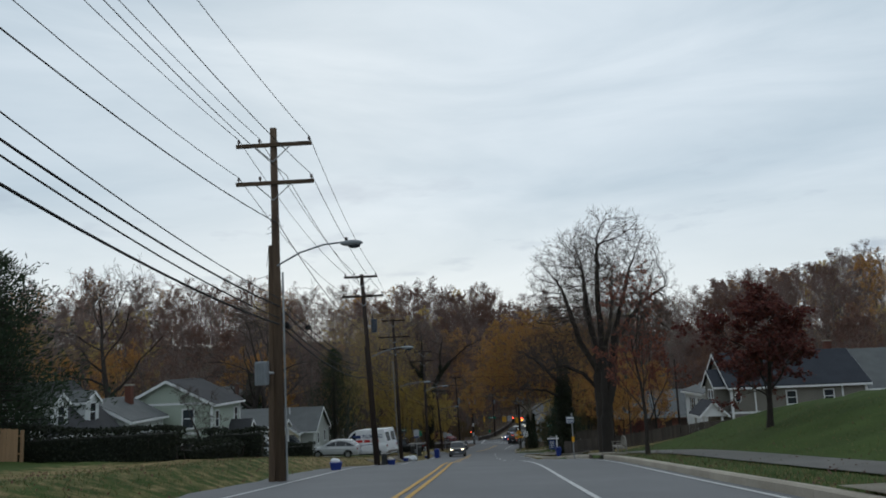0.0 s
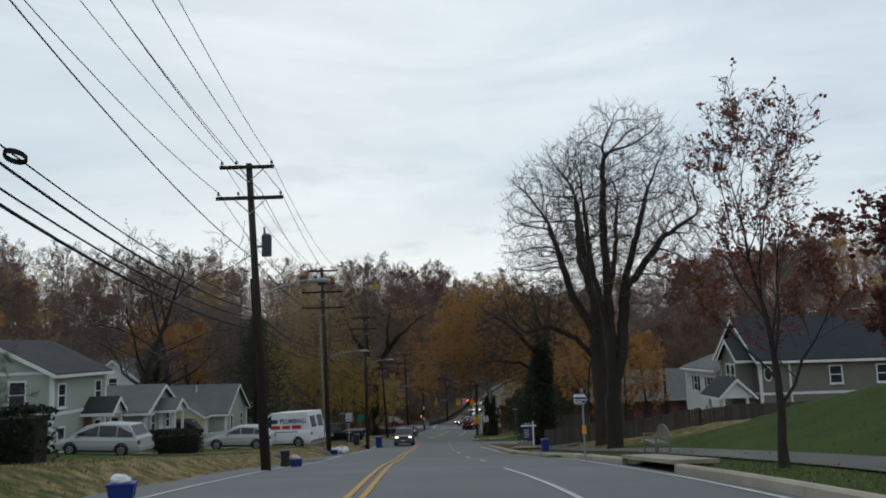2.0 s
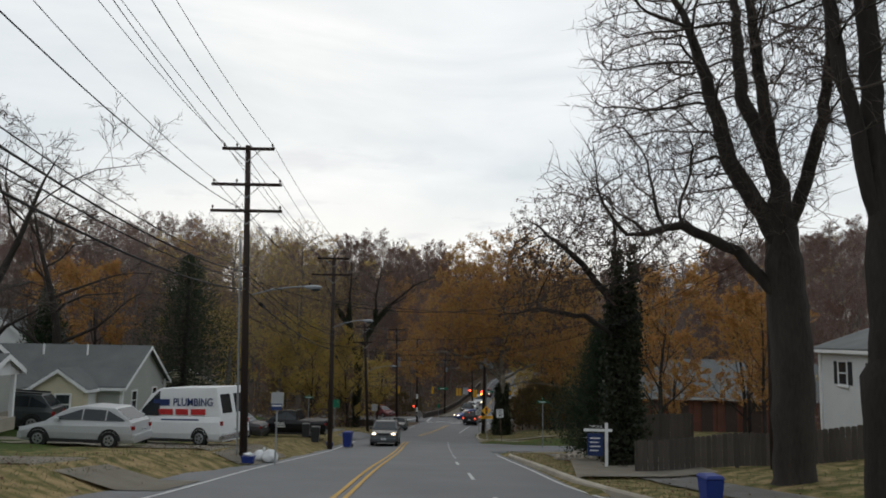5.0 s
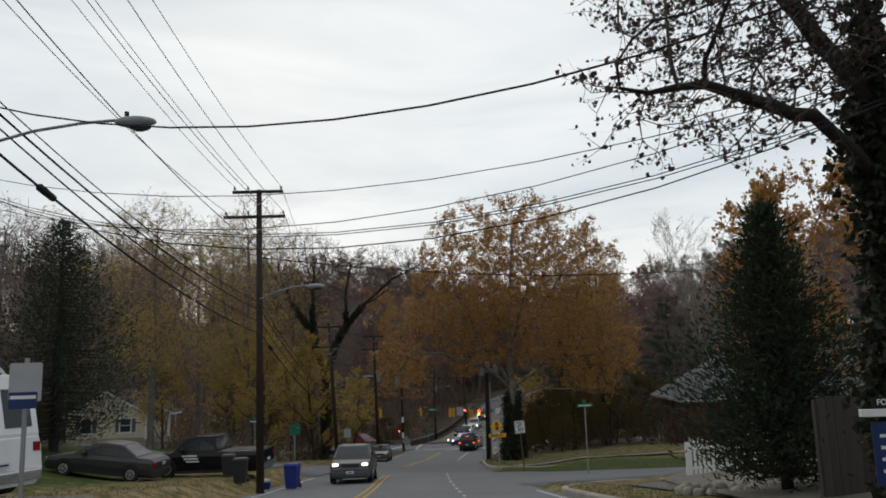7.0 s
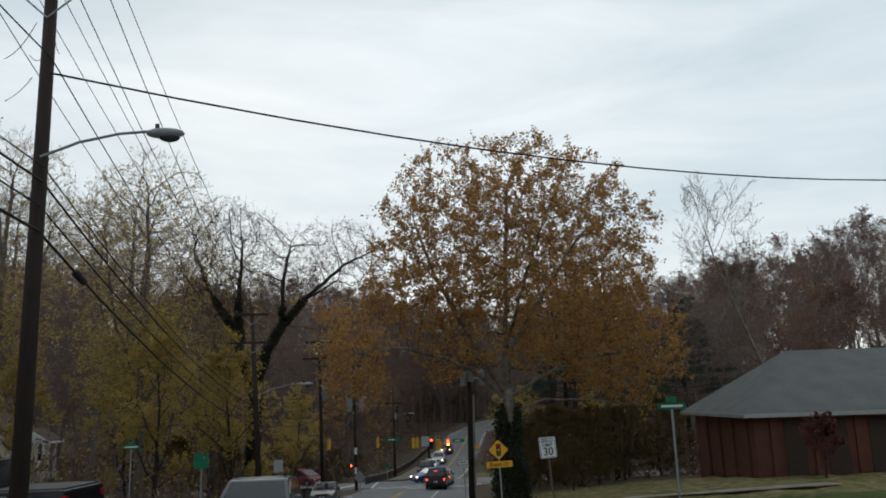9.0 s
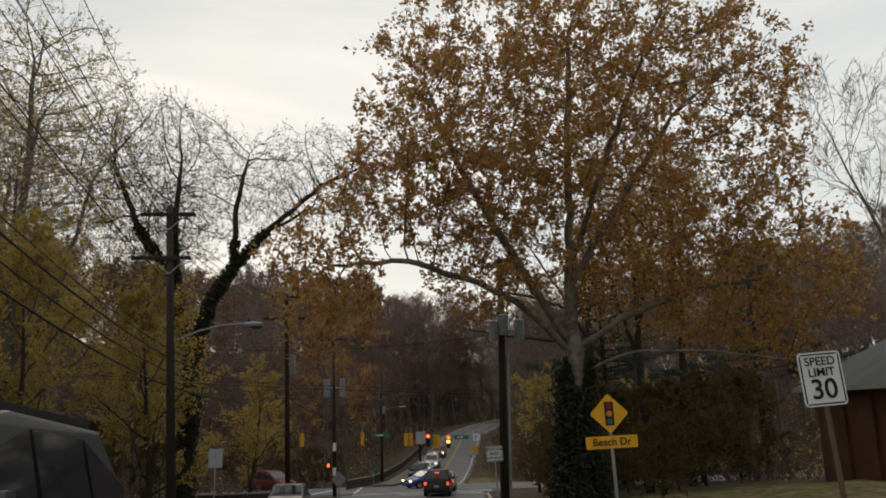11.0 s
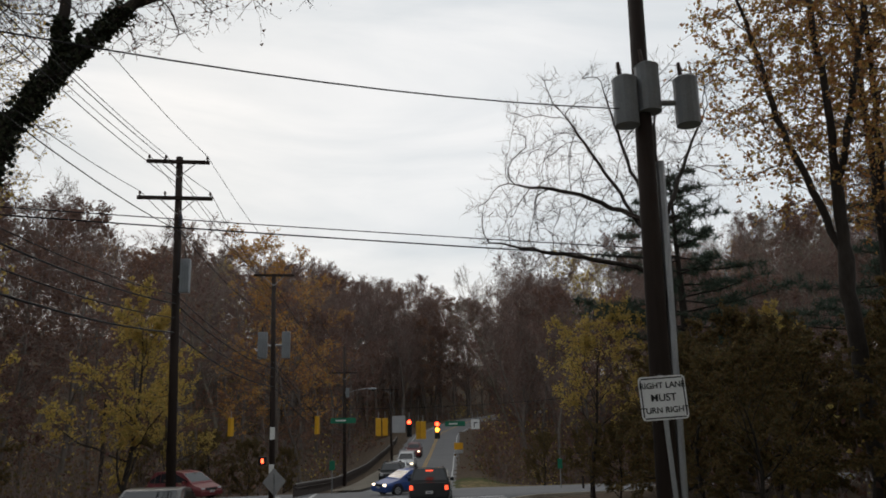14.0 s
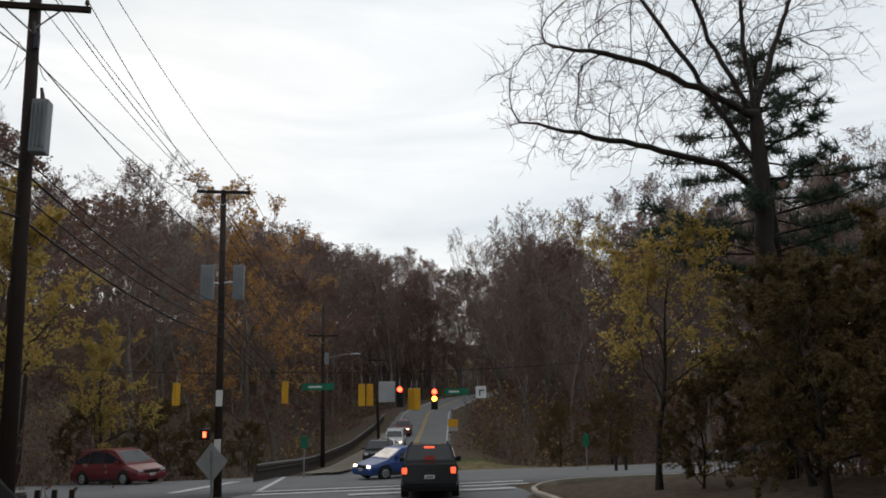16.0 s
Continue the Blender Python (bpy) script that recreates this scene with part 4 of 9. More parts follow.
# the great bare pair of trees by the path
tr = Grown(41, [[(0, 0, -0.3), (0, 0, 3.5), (-0.1, 0, 6.5), (-0.5, 0.1, 10.0), (-0.8, 0.2, 13.5)], [(0, 0, 5.5), (-1.3, 0.2, 8.0), (-2.4, 0.3, 12.0)], [(0, 0, 6.0), (0.9, -0.3, 9.0), (1.4, -0.2, 13.5)],
                [(0, 0, 4.2), (-1.2, 0.1, 5.6), (-2.6, 0.2, 6.3), (-4.0, 0.2, 6.0)], [(0, 0, 7.0), (-0.6, 1.0, 10.0), (-0.6, 1.6, 14.0)]],
           [(-1.4, 0, 11.2, 3.7, 4.0, 5.3), (-2.6, 0, 7.2, 3.6, 3.0, 2.0)], 3600, 0.50, step=0.36, near=0.42, far=3.0, twig=0.010, sprays=2, spray=0.75, side=3, tip=0.011)
plant(tree_meshes("bare_tree", tr, BARK, TWIG), 8.2, 57.0, "very tall bare tree with dense fine twigs")
tr = Grown(45, [[(0, 0, -0.3), (0.05, 0, 2.6), (0.1, 0, 5.5), (0.0, 0, 10.0), (0.2, 0, 14.5)], [(0.05, 0, 2.4), (0.6, 0, 4.6), (1.0, 0.1, 8.0), (2.4, 0.2, 12.5)], [(0.1, 0, 5.0), (-0.7, -0.2, 8.5), (-1.0, -0.2, 13.0)],
                [(1.0, 0.1, 7.5), (3.0, 0.1, 10.0), (4.6, 0, 11.0)]],
           [(1.2, 0, 11.4, 3.7, 3.7, 5.2), (3.0, 0, 10.0, 2.6, 2.6, 2.6)], 3300, 0.40, step=0.36, near=0.42, far=3.0, twig=0.010, sprays=2, spray=0.75, side=3, tip=0.011)
plant(tree_meshes("bare_tree", tr, BARK, TWIG), 7.7, 52.3, "very tall bare tree forking low beside its twin")

# red maples on the lawn
tr = Tree(51, 8.1, 0.13, clear=0.2, spread=0.42, limbs=12, kids=(7, 6, 4), angle=38, up=0.7, wander=0.13, twig=0.008, reach=0.5, levels=4, shape="vase")
lf = tr.leaves(4, 0.11, low=lambda p: 1.0 if p[2] < 6.2 else 0.25)
plant(tree_meshes("maple", tr, BARK, TWIG, lf, REDBROWN), 6.05, 30.7, "young maple with red-brown leaves on its lower crown", 0.0, 0.74)
tr = Tree(53, 4.6, 0.12, clear=0.26, spread=0.5, limbs=11, kids=(7, 6, 4), angle=55, up=0.45, wander=0.14, twig=0.008, reach=0.5, levels=4)
lf = tr.leaves(5, 0.12)
MAPLE2 = tree_meshes("maple", tr, BARK, TWIG, lf, MAROON)
plant(MAPLE2, 11.2, 31.8, "spreading dark red maple on the grassy mound", 0.6, 1.25, sz=1.0)
plant(MAPLE2, 16.6, 21.5, "large dark red tree at the edge of the lawn", 2.0, 1.75)
plant(MAPLE2, 20.2, 108.0, "small dark red tree before the brick hall", 1.0, 0.55)
plant(MAPLE2, 13.8, 39.0, "small dark red tree on the grassy mound", 4.0, 0.62)

# ivy-clad tree by the path
tr = Grown(57, [[(0, 0, -0.3), (0.05, 0, 2.5), (-0.1, 0, 5.5), (-0.3, -0.1, 9.0)], [(-0.1, 0, 4.6), (-1.6, -0.8, 5.4), (-3.4, -1.6, 5.6), (-4.6, -2.0, 5.4)], [(-0.1, 0, 5.6), (-1.6, -0.4, 7.4), (-3.2, -0.8, 8.6)], [(-0.2, 0, 6.4), (1.2, 0.4, 8.0), (2.2, 0.8, 8.6)],
                [(-0.1, 0, 3.6), (1.4, -0.6, 4.2), (2.8, -0.9, 4.0)]],
           [(-1.5, -0.8, 7.8, 3.3, 3.1, 2.3), (-3.2, -1.8, 5.7, 1.8, 1.9, 1.3)], 1500, 0.24, step=0.34, near=0.40, far=3.0, twig=0.006, sprays=2, spray=0.45, tip=0.008)
WITHERED = material("withered_leaves", (0.07, 0.05, 0.04), island=[(0.07, 0.05, 0.04), (0.10, 0.06, 0.045), (0.05, 0.04, 0.035)])
ob = plant(tree_meshes("ivy_tree", tr, BARK, TWIG, tr.leaves(2, 0.075, keep=0.75), WITHERED), 6.3, 66.4, "ragged dark tree with withered leaves and an ivy-wrapped trunk")
under(new("ivy", ivy_coat(0, 0, 3, 0.40, 8.2)), ob, "dark green ivy")


def conifer(seed, h, r, mat, dense=1.0, blade=0.2, shape=1.0, name="evergreen"):
    """A trunk with whorls of drooping boughs of needle sprays."""
    rng = np.random.default_rng(seed)
    wv, wf, vs, fs = [], [], [], []
    tube(wv, wf, [(0, 0, -0.2), (0.02, 0.03, h * 0.5), (0, 0, h * 0.98)], [h * 0.022, h * 0.013, 0.01], 7)
    n = int(120 * dense)
    for i in range(n):
        t = (i + 0.5) / n
        z = h * (0.05 + 0.93 * t)
        a = i * 2.4 + rng.uniform(-0.4, 0.4)
        lump = 1 + 0.16 * math.sin(a * 2 + z * 1.3) + 0.12 * math.sin(a * 5 + z * 2.9 + seed)
        ln = (r * min(1.0, (t + 0.12) * 4.5) * (1 - t) ** shape * rng.uniform(0.62, 1.12) + 0.10) * lump
        rise_ = rng.uniform(0.15, 0.55)
        d = np.array([math.cos(a), math.sin(a), 0.0])
        b = np.array([0, 0, z])
        mid = b + d * ln * 0.55 + np.array([0, 0, -0.04 * ln])
        tip = b + d * ln + np.array([0, 0, ln * rise_ * 0.6])
        tube(wv, wf, [b, mid, tip], [0.02 + 0.006 * ln, 0.012, 0.0], 3)
        m = int(46 * (0.35 + ln / r))
        for _ in range(m):
            u = rng.uniform(0.25, 1.04)
            q = (b + (mid - b) * u / 0.55 if u < 0.55 else mid + (tip - mid) * (u - 0.55) / 0.45) + rng.normal(0, 0.10 + 0.05 * ln, 3) * np.array([1, 1, 0.7])
            e = d * rng.uniform(0.3, 1.0) + rng.normal(0, 0.45, 3) + np.array([0, 0, 0.55])
            e = e / np.linalg.norm(e) * blade * rng.uniform(0.8, 2.2)
            s = np.cross(e, rng.normal(0, 1, 3))
            s = s / (np.linalg.norm(s) + 1e-9) * blade * 0.22
            k = len(vs)
            vs.extend([q - s * 0.6, q + s * 0.6, q + e * 0.6 + s, q + e, q + e * 0.6 - s])
            fs.extend([(k, k + 1, k + 2, k + 4), (k + 4, k + 2, k + 3)])
    return mesh_from(name + "_trunk", wv, wf, [BARK], smooth=True), mesh_from(name + "_crown", vs, fs, [mat])


CON_A = conifer(61, 12.0, 5.4, EVERGREEN, 3.6, 0.12, 0.7)
CON_B = conifer(62, 7.2, 1.9, EVERGREEN, 2.4, 0.15, 0.85)
plant(CON_A, -19.6, 95.2, "dense dark green conifer beside the bungalow", name="conifer")
CON_C = conifer(64, 8.6, 3.6, EVERGREEN, 2.2, 0.14, 0.6)
plant(CON_C, -20.4, 30.0, "tall dark ragged evergreen beside the hedge", 1.1, 1.0, name="conifer")
plant(CON_C, -22.8, 33.0, "tall dark ragged evergreen beside the hedge", 2.1, 0.9, name="conifer")
plant(conifer(66, 6.0, 2.45, EVERGREEN, 4.2, 0.085, 0.85), 6.5, 71.3, "pointed dark green conifer at the street corner", 0.4, 1.0, name="conifer")
plant(CON_B, -30.0, 95.0, "dark evergreen among bare trees", 2.4, 1.2, name="conifer")

# golden and orange trees behind the houses
tr = Tree(71, 10.5, 0.2, clear=0.18, spread=0.42, limbs=13, kids=(7, 6, 4), angle=50, up=0.35, wander=0.15, twig=0.01, levels=3)
lf = tr.leaves(20, 0.14)
GOLD_T = tree_meshes("orange_tree", tr, BARK, TWIG, lf, ORANGE)
for x, y, s, a in ((17.5, 83.0, 0.8, 1.0), (15.0, 88.5, 0.7, 2.5), (-27.5, 98.0, 1.0, 2.0), (-34.0, 104.0, 1.05, 3.0), (12.3, 82.5, 0.92, 4.0), (-41, 80, 0.95, 5.0), (-38, 66, 0.8, 1.5), (12.0, 67.5, 0.55, 2.2)):
    plant(GOLD_T, x, y, "tree with bright orange and gold leaves", a, s, group="orange trees behind the houses")

# the sycamore over the road
tr = Grown(77, [[(0, 0, -0.3), (0.05, 0, 2.5), (0.0, 0, 5.2), (0.1, 0.1, 9.0), (0.3, 0.2, 13.0), (0.6, 0.2, 17.0)], [(0, 0, 5.0), (-1.6, -0.4, 6.6), (-3.2, -0.9, 7.3), (-5.6, -1.8, 7.9), (-7.9, -2.5, 7.6)],
                [(0, 0, 5.3), (-1.6, 0.6, 8.2), (-3.6, 1.0, 12.0), (-4.6, 1.2, 15.0)], [(0, 0, 5.1), (1.6, -0.3, 6.2), (4.0, -0.6, 7.2), (7.2, -0.6, 7.6)], [(0, 0, 4.4), (1.8, -0.8, 5.1), (4.2, -1.6, 5.0), (6.8, -2.0, 4.6)],
                [(0.1, 0.1, 7.5), (2.2, 0.6, 10.5), (4.6, 1.0, 14.0)], [(0.1, 0.1, 8.0), (0.8, -2.0, 11.0), (1.4, -4.2, 13.5)]],
           [(0.7, 0, 13.2, 8.0, 6.4, 6.7), (-8.0, -2.2, 7.3, 1.9, 2.5, 2.4, 45), (-3.3, -1.2, 7.2, 1.4, 1.8, 1.5, 22), (6.2, -0.4, 7.8, 3.6, 3.8, 3.4, 110), (-3.6, -0.5, 10.6, 4.7, 4.0, 2.0, 90)], 3000, 0.35, step=0.42, near=0.58, far=3.5, up=0.05, twig=0.008, sprays=2, spray=0.7, side=2, thin=True, tip=0.010)
lf = tr.leaves(6, 0.155, keep=0.95, lobed=True)
ob = plant(tree_meshes("sycamore", tr, BARK_PALE, TWIG, lf, SYCLEAF), 5.6, 112.2, "huge sycamore with mottled bark and thin gold-brown leaves")
under(new("ivy", ivy_coat(0, 0, 9, 0.5, 5.0, dense=1500)), ob, "dark green ivy")

# the ivy-limbed tree and its tall bare neighbours on the west side
tr = Grown(81, [[(0, 0, -0.3), (0.1, 0, 4.0), (0.3, 0, 8.5)], [(0.3, 0, 8.3), (0.9, 0, 10.5), (2.0, 0.1, 12.3), (3.6, 0.2, 14.2), (6.0, 0.3, 15.6)], [(0.2, 0, 7.4), (-0.8, 0.1, 10.0), (-1.2, 0.1, 13.5), (-1.0, 0.2, 17.5)],
                [(2.0, 0.1, 12.3), (2.0, 0, 15.5), (2.6, 0, 18.5)], [(-1.0, 0.1, 11.5), (-3.0, 0, 14.5), (-4.4, 0, 18.0)], [(3.6, 0.2, 14.2), (6.4, -0.4, 16.6), (9.0, -0.6, 17.8)]],
           [(-1.8, 0, 17.0, 4.4, 4.2, 4.6), (3.6, 0.2, 16.4, 3.2, 3.4, 3.2), (6.8, -0.2, 17.2, 3.2, 3.0, 2.6)], 3000, 0.37, step=0.42, near=0.52, far=3.5, twig=0.012, sprays=2, spray=0.9, side=3, thin=True, tip=0.012)
ob = plant(tree_meshes("bare_tree", tr, BARK, TWIG, tr.leaves(1, 0.11, keep=0.5), BROWN), -10.1, 127.0, "tall bare tree with dark ivy on its leaning limbs")
under(new("ivy", tr.coat(12, 0.15, 0.5, 14.6)), ob, "dark green ivy")
tr = Grown(87, [[(0, 0, -0.3), (0.1, 0, 5.0), (0.2, 0.1, 10.0), (0.0, 0.2, 15.0), (0.2, 0.2, 19.0)], [(0.1, 0, 5.5), (-1.6, 0.1, 9.0), (-2.6, 0.3, 14.0)], [(0.2, 0, 7.0), (1.8, 0.3, 11.0), (2.6, 0.4, 16.0)], [(0.2, 0.1, 9.0), (0.4, -1.6, 13.0), (0.2, -2.4, 17.0)]],
           [(0, 0, 16.0, 4.8, 4.6, 6.4), (0, 0, 9.0, 3.6, 3.6, 3.0, 60)], 1900, 0.28, step=0.42, near=0.55, far=3.5, twig=0.012, sprays=2, spray=0.9, side=3, thin=True, tip=0.012)
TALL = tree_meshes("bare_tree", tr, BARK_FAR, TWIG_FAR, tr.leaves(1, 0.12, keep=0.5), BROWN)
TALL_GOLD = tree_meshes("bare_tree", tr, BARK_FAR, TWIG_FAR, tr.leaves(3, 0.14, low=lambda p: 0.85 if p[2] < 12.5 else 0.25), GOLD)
for x, y, s, a in ((-15.4, 119.5, 0.96, 3.4), (-18.8, 126.5, 1.0, 4.9), (-21.5, 114.0, 0.86, 0.2), (-13.6, 131.0, 0.86, 1.2)):
    plant(TALL_GOLD, x, y, "tall thin-crowned tree with yellow leaves on its lower limbs", a, s, group="tall thin-leaved trees west of the road")
for x, y, s, a in ((-25.5, 139.6, 1.16, 1.1), (-33.0, 139.2, 1.22, 5.6), (-40.5, 137.5, 1.2, 3.9), (-37.0, 121.0, 1.0, 0.9)):
    plant(TALL, x, y, "tall bare tree with fine brown twigs", a, s, group="tall bare trees west of the road")
tr = Tree(83, 9.2, 0.16, clear=0.08, spread=0.40, limbs=14, kids=(7, 6, 4), angle=48, up=0.35, wander=0.16, twig=0.009, levels=3)
lf = tr.leaves(20, 0.13, keep=0.8)
GOLDB = tree_meshes("golden_tree", tr, BARK, TWIG, lf, GOLD)
for x, y, s, a in ((-10.4, 122.6, 1.02, 0.0), (-13.6, 116.6, 0.98, 1.0), (-8.6, 138.4, 0.86, 2.0), (-14.5, 133.5, 0.92, 3.3), (-17.5, 123.5, 0.9, 4.4), (-11.0, 160.5, 0.8, 5.0), (-22.0, 118.5, 0.75, 0.7)):
    plant(GOLDB, x, y, "bushy tree with yellow autumn leaves", a, s, group="yellow bushy trees by the road")
tr = Tree(85, 6.0, 0.11, clear=0.04, spread=0.5, limbs=14, kids=(6, 5, 4), angle=55, up=0.2, wander=0.18, twig=0.008, levels=3)
lf = tr.leaves(64, 0.10, keep=0.9)
OLIVE_T = tree_meshes("shrub", tr, BARK, TWIG, lf, OLIVE)
for x, y, s, a in ((10.9, 137.4, 0.45, 1.0), (13.8, 136.2, 0.92, 2.0), (9.3, 127.0, 0.65, 3.0), (12.5, 129.5, 0.86, 4.0), (17.5, 136.0, 0.83, 5.0), (7.6, 121.5, 0.54, 0.4), (16.0, 126.0, 0.86, 1.7),
                   (20.5, 131.0, 0.94, 2.8), (11.5, 120.0, 0.68, 3.9), (9.8, 116.0, 0.43, 2.0), (24.0, 137.0, 0.94, 0.9), (15.0, 163.0, 0.58, 1.3), (20.0, 167.0, 0.72, 2.3), (10.6, 131.6, 0.72, 5.2), (14.6, 131.0, 0.8, 0.5), (12.4, 134.6, 0.85, 3.6), (17.6, 130.0, 0.82, 1.2), (10.4, 124.4, 0.6, 2.6), (13.2, 122.6, 0.75, 4.6)):
    plant(OLIVE_T, x, y, "thick shrub with dull olive and yellow leaves", a, s, name="shrub", category="shrub", group="shrubs along the east side")

tr = Tree(88, 8.2, 0.14, clear=0.34, spread=0.44, limbs=13, kids=(7, 6, 4), angle=55, up=0.15, wander=0.17, twig=0.009, levels=3)
plant(tree_meshes("golden_tree", tr, BARK, TWIG, tr.leaves(17, 0.12, keep=0.8), GOLD), 10.3, 139.0, "small spreading tree with golden yellow leaves", 1.0, 0.84)
for x, y, s, a in ((-6.5, 165.0, 0.62, 0.3), (-9.5, 166.2, 0.75, 1.3), (-13.2, 165.6, 0.8, 2.2), (-4.0, 167.0, 0.5, 3.1), (-13.8, 137.0, 0.62, 4.0), (-16.8, 134.0, 0.75, 5.1), (-12.2, 130.5, 0.55, 0.9), (-18.0, 139.5, 0.75, 2.9), (-20.5, 134.5, 0.85, 1.8)):
    plant(OLIVE_T, x, y, "dense olive-green shrub below the woods", a, s, name="shrub", category="shrub", group="shrubs along the west side")
plant(GOLDB, 15.8, 134.0, "leafy shrub with dull yellow leaves", 2.0, 0.64)
# bare tree and pines at the junction
tr = Grown(91, [[(0, 0, -0.3), (0, 0, 5.0), (0.1, 0, 11.4), (0.0, 0.1, 14.0), (0.2, 0.2, 18.0)], [(0.1, 0, 8.6), (-1.6, -0.6, 9.4), (-4.6, -1.2, 9.7), (-8.2, -1.4, 10.2)], [(0.1, 0, 11.2), (-1.6, -0.4, 11.8), (-4.4, -0.8, 12.6), (-7.2, -1.0, 12.9)],
                [(0.1, 0, 11.2), (-1.2, 0.2, 14.0), (-2.2, 0.3, 18.0)], [(0.1, 0, 11.4), (1.2, 0.2, 14.0), (3.0, 0.4, 17.5)], [(0, 0, 9.6), (-1.6, 0.6, 13.0), (-4.0, 0.9, 17.0)]],
           [(-3.4, -0.6, 13.6, 4.6, 3.4, 5.0), (-6.6, -1.2, 11.0, 2.6, 2.2, 2.2, 55), (1.4, 0.2, 15.6, 3.4, 3.4, 4.4)], 1500, 0.28, step=0.42, near=0.55, far=3.5, up=0.10, twig=0.008, sprays=2, spray=0.7, side=3, tip=0.010)
plant(tree_meshes("bare_tree", tr, BARK, TWIG), 13.9, 137.9, "bare tree with long curving limbs")
tr = Grown(92, [[(0, 0, -0.3), (0.1, 0, 6.0), (0.0, 0, 11.0), (0.3, 0.1, 18.0)], [(0.1, 0, 6.5), (1.4, 0.2, 11.0), (2.4, 0.3, 17.0)], [(0, 0, 8.5), (-1.2, 0.1, 13.0), (-1.8, 0.1, 17.0)]],
           [(0.4, 0, 13.4, 3.4, 3.2, 6.2)], 1300, 0.22, step=0.42, near=0.55, far=3.5, twig=0.008, sprays=2, spray=0.7, side=3, tip=0.010)
SLIM = tree_meshes("bare_tree", tr, BARK, TWIG, tr.leaves(3, 0.115, keep=0.7), SYCLEAF)
plant(SLIM, 12.4, 124.2, "slim dark-limbed tree with thin gold-brown leaves", 2.2, 0.92)
plant(SLIM, 15.8, 127.0, "slim dark-limbed tree with thin gold-brown leaves", 4.1, 0.98)


def pine(seed, h, r):
    rng = np.random.default_rng(seed)
    wv, wf, vs, fs = [], [], [], []
    tube(wv, wf, [(0, 0, -0.2), (0.1, 0, h * 0.5), (0, 0.1, h)], [h * 0.018, h * 0.012, 0.02], 7)
    for i in range(52):
        t = (i // 4 * 4 + 2 + 0.4 * (i % 4)) / 55
        z = h * (0.40 + 0.59 * t)
        ln = r * (1.2 - 1.05 * t ** 0.6) * rng.uniform(0.45, 1.15)
        a = i * 2.4 + rng.uniform(-0.5, 0.5)
        b = np.array([0, 0, z])
        tip = b + np.array([math.cos(a) * ln, math.sin(a) * ln, ln * rng.uniform(-0.06, 0.22)])
        tube(wv, wf, [b, (b + tip) / 2 + np.array([0, 0, -0.03 * ln]), tip], [0.05, 0.03, 0.0], 4)
        for _ in range(int(5 + ln * 7)):
            u = rng.uniform(0.25, 1.0)
            c = b + (tip - b) * u + rng.normal(0, 0.14 + 0.2 * (1 - u), 3) * np.array([1, 1, 0.3])
            for _ in range(14):
                d = rng.normal(0, 1, 3) + np.array([0, 0, 0.4])
                d = d / np.linalg.norm(d) * rng.uniform(0.26, 0.52)
                s = np.cross(d, rng.normal(0, 1, 3))
                s = s / (np.linalg.norm(s) + 1e-9) * 0.022
                k = len(vs)
                vs.extend([c - s, c + s, c + d])
                fs.append((k, k + 1, k + 2))
    return mesh_from("pine_trunk", wv, wf, [BARK], smooth=True), mesh_from("pine_crown", vs, fs, [PINE])


PINE_T = pine(96, 15.2, 6.6)
plant(PINE_T, 15.4, 139.7, "tall green pine with layered boughs", 0.5, 1.0, name="pine_tree")
plant(PINE_T, 26.0, 138.0, "tall green pine with layered boughs", 2.5, 1.05, name="pine_tree")
tr = Tree(97, 5.6, 0.12, clear=0.1, spread=0.42, limbs=12, kids=(7, 6, 5), angle=50, up=0.2, wander=0.25, twig=0.008, levels=4)
BUSH_B = tree_meshes("bare_bush", tr, BARK, TWIG)
plant(BUSH_B, -16.8, 44.0, "wide bare brown ornamental tree by the house", 0.0, 0.75)
tr = Tree(98, 10.5, 0.3, clear=0.2, spread=0.5, limbs=11, kids=(7, 6, 5), angle=62, up=0.2, wander=0.25, twig=0.01, levels=4, lean=(0.25, 0))
GNARL = tree_meshes("gnarled_tree", tr, BARK, TWIG)
plant(GNARL, -24.5, 76.0, "old bare spreading tree between the houses", 0.8, 1.4)
plant(GNARL, -31.5, 62.0, "old bare spreading tree behind the houses", 2.8, 1.4)
plant(GNARL, -27.0, 92.0, "old bare spreading tree behind the houses", 4.8, 1.45)
plant(WOODS[8][0], 24.0, 116.5, "pale-barked bare tree behind the brick building", 1.0, 0.85)


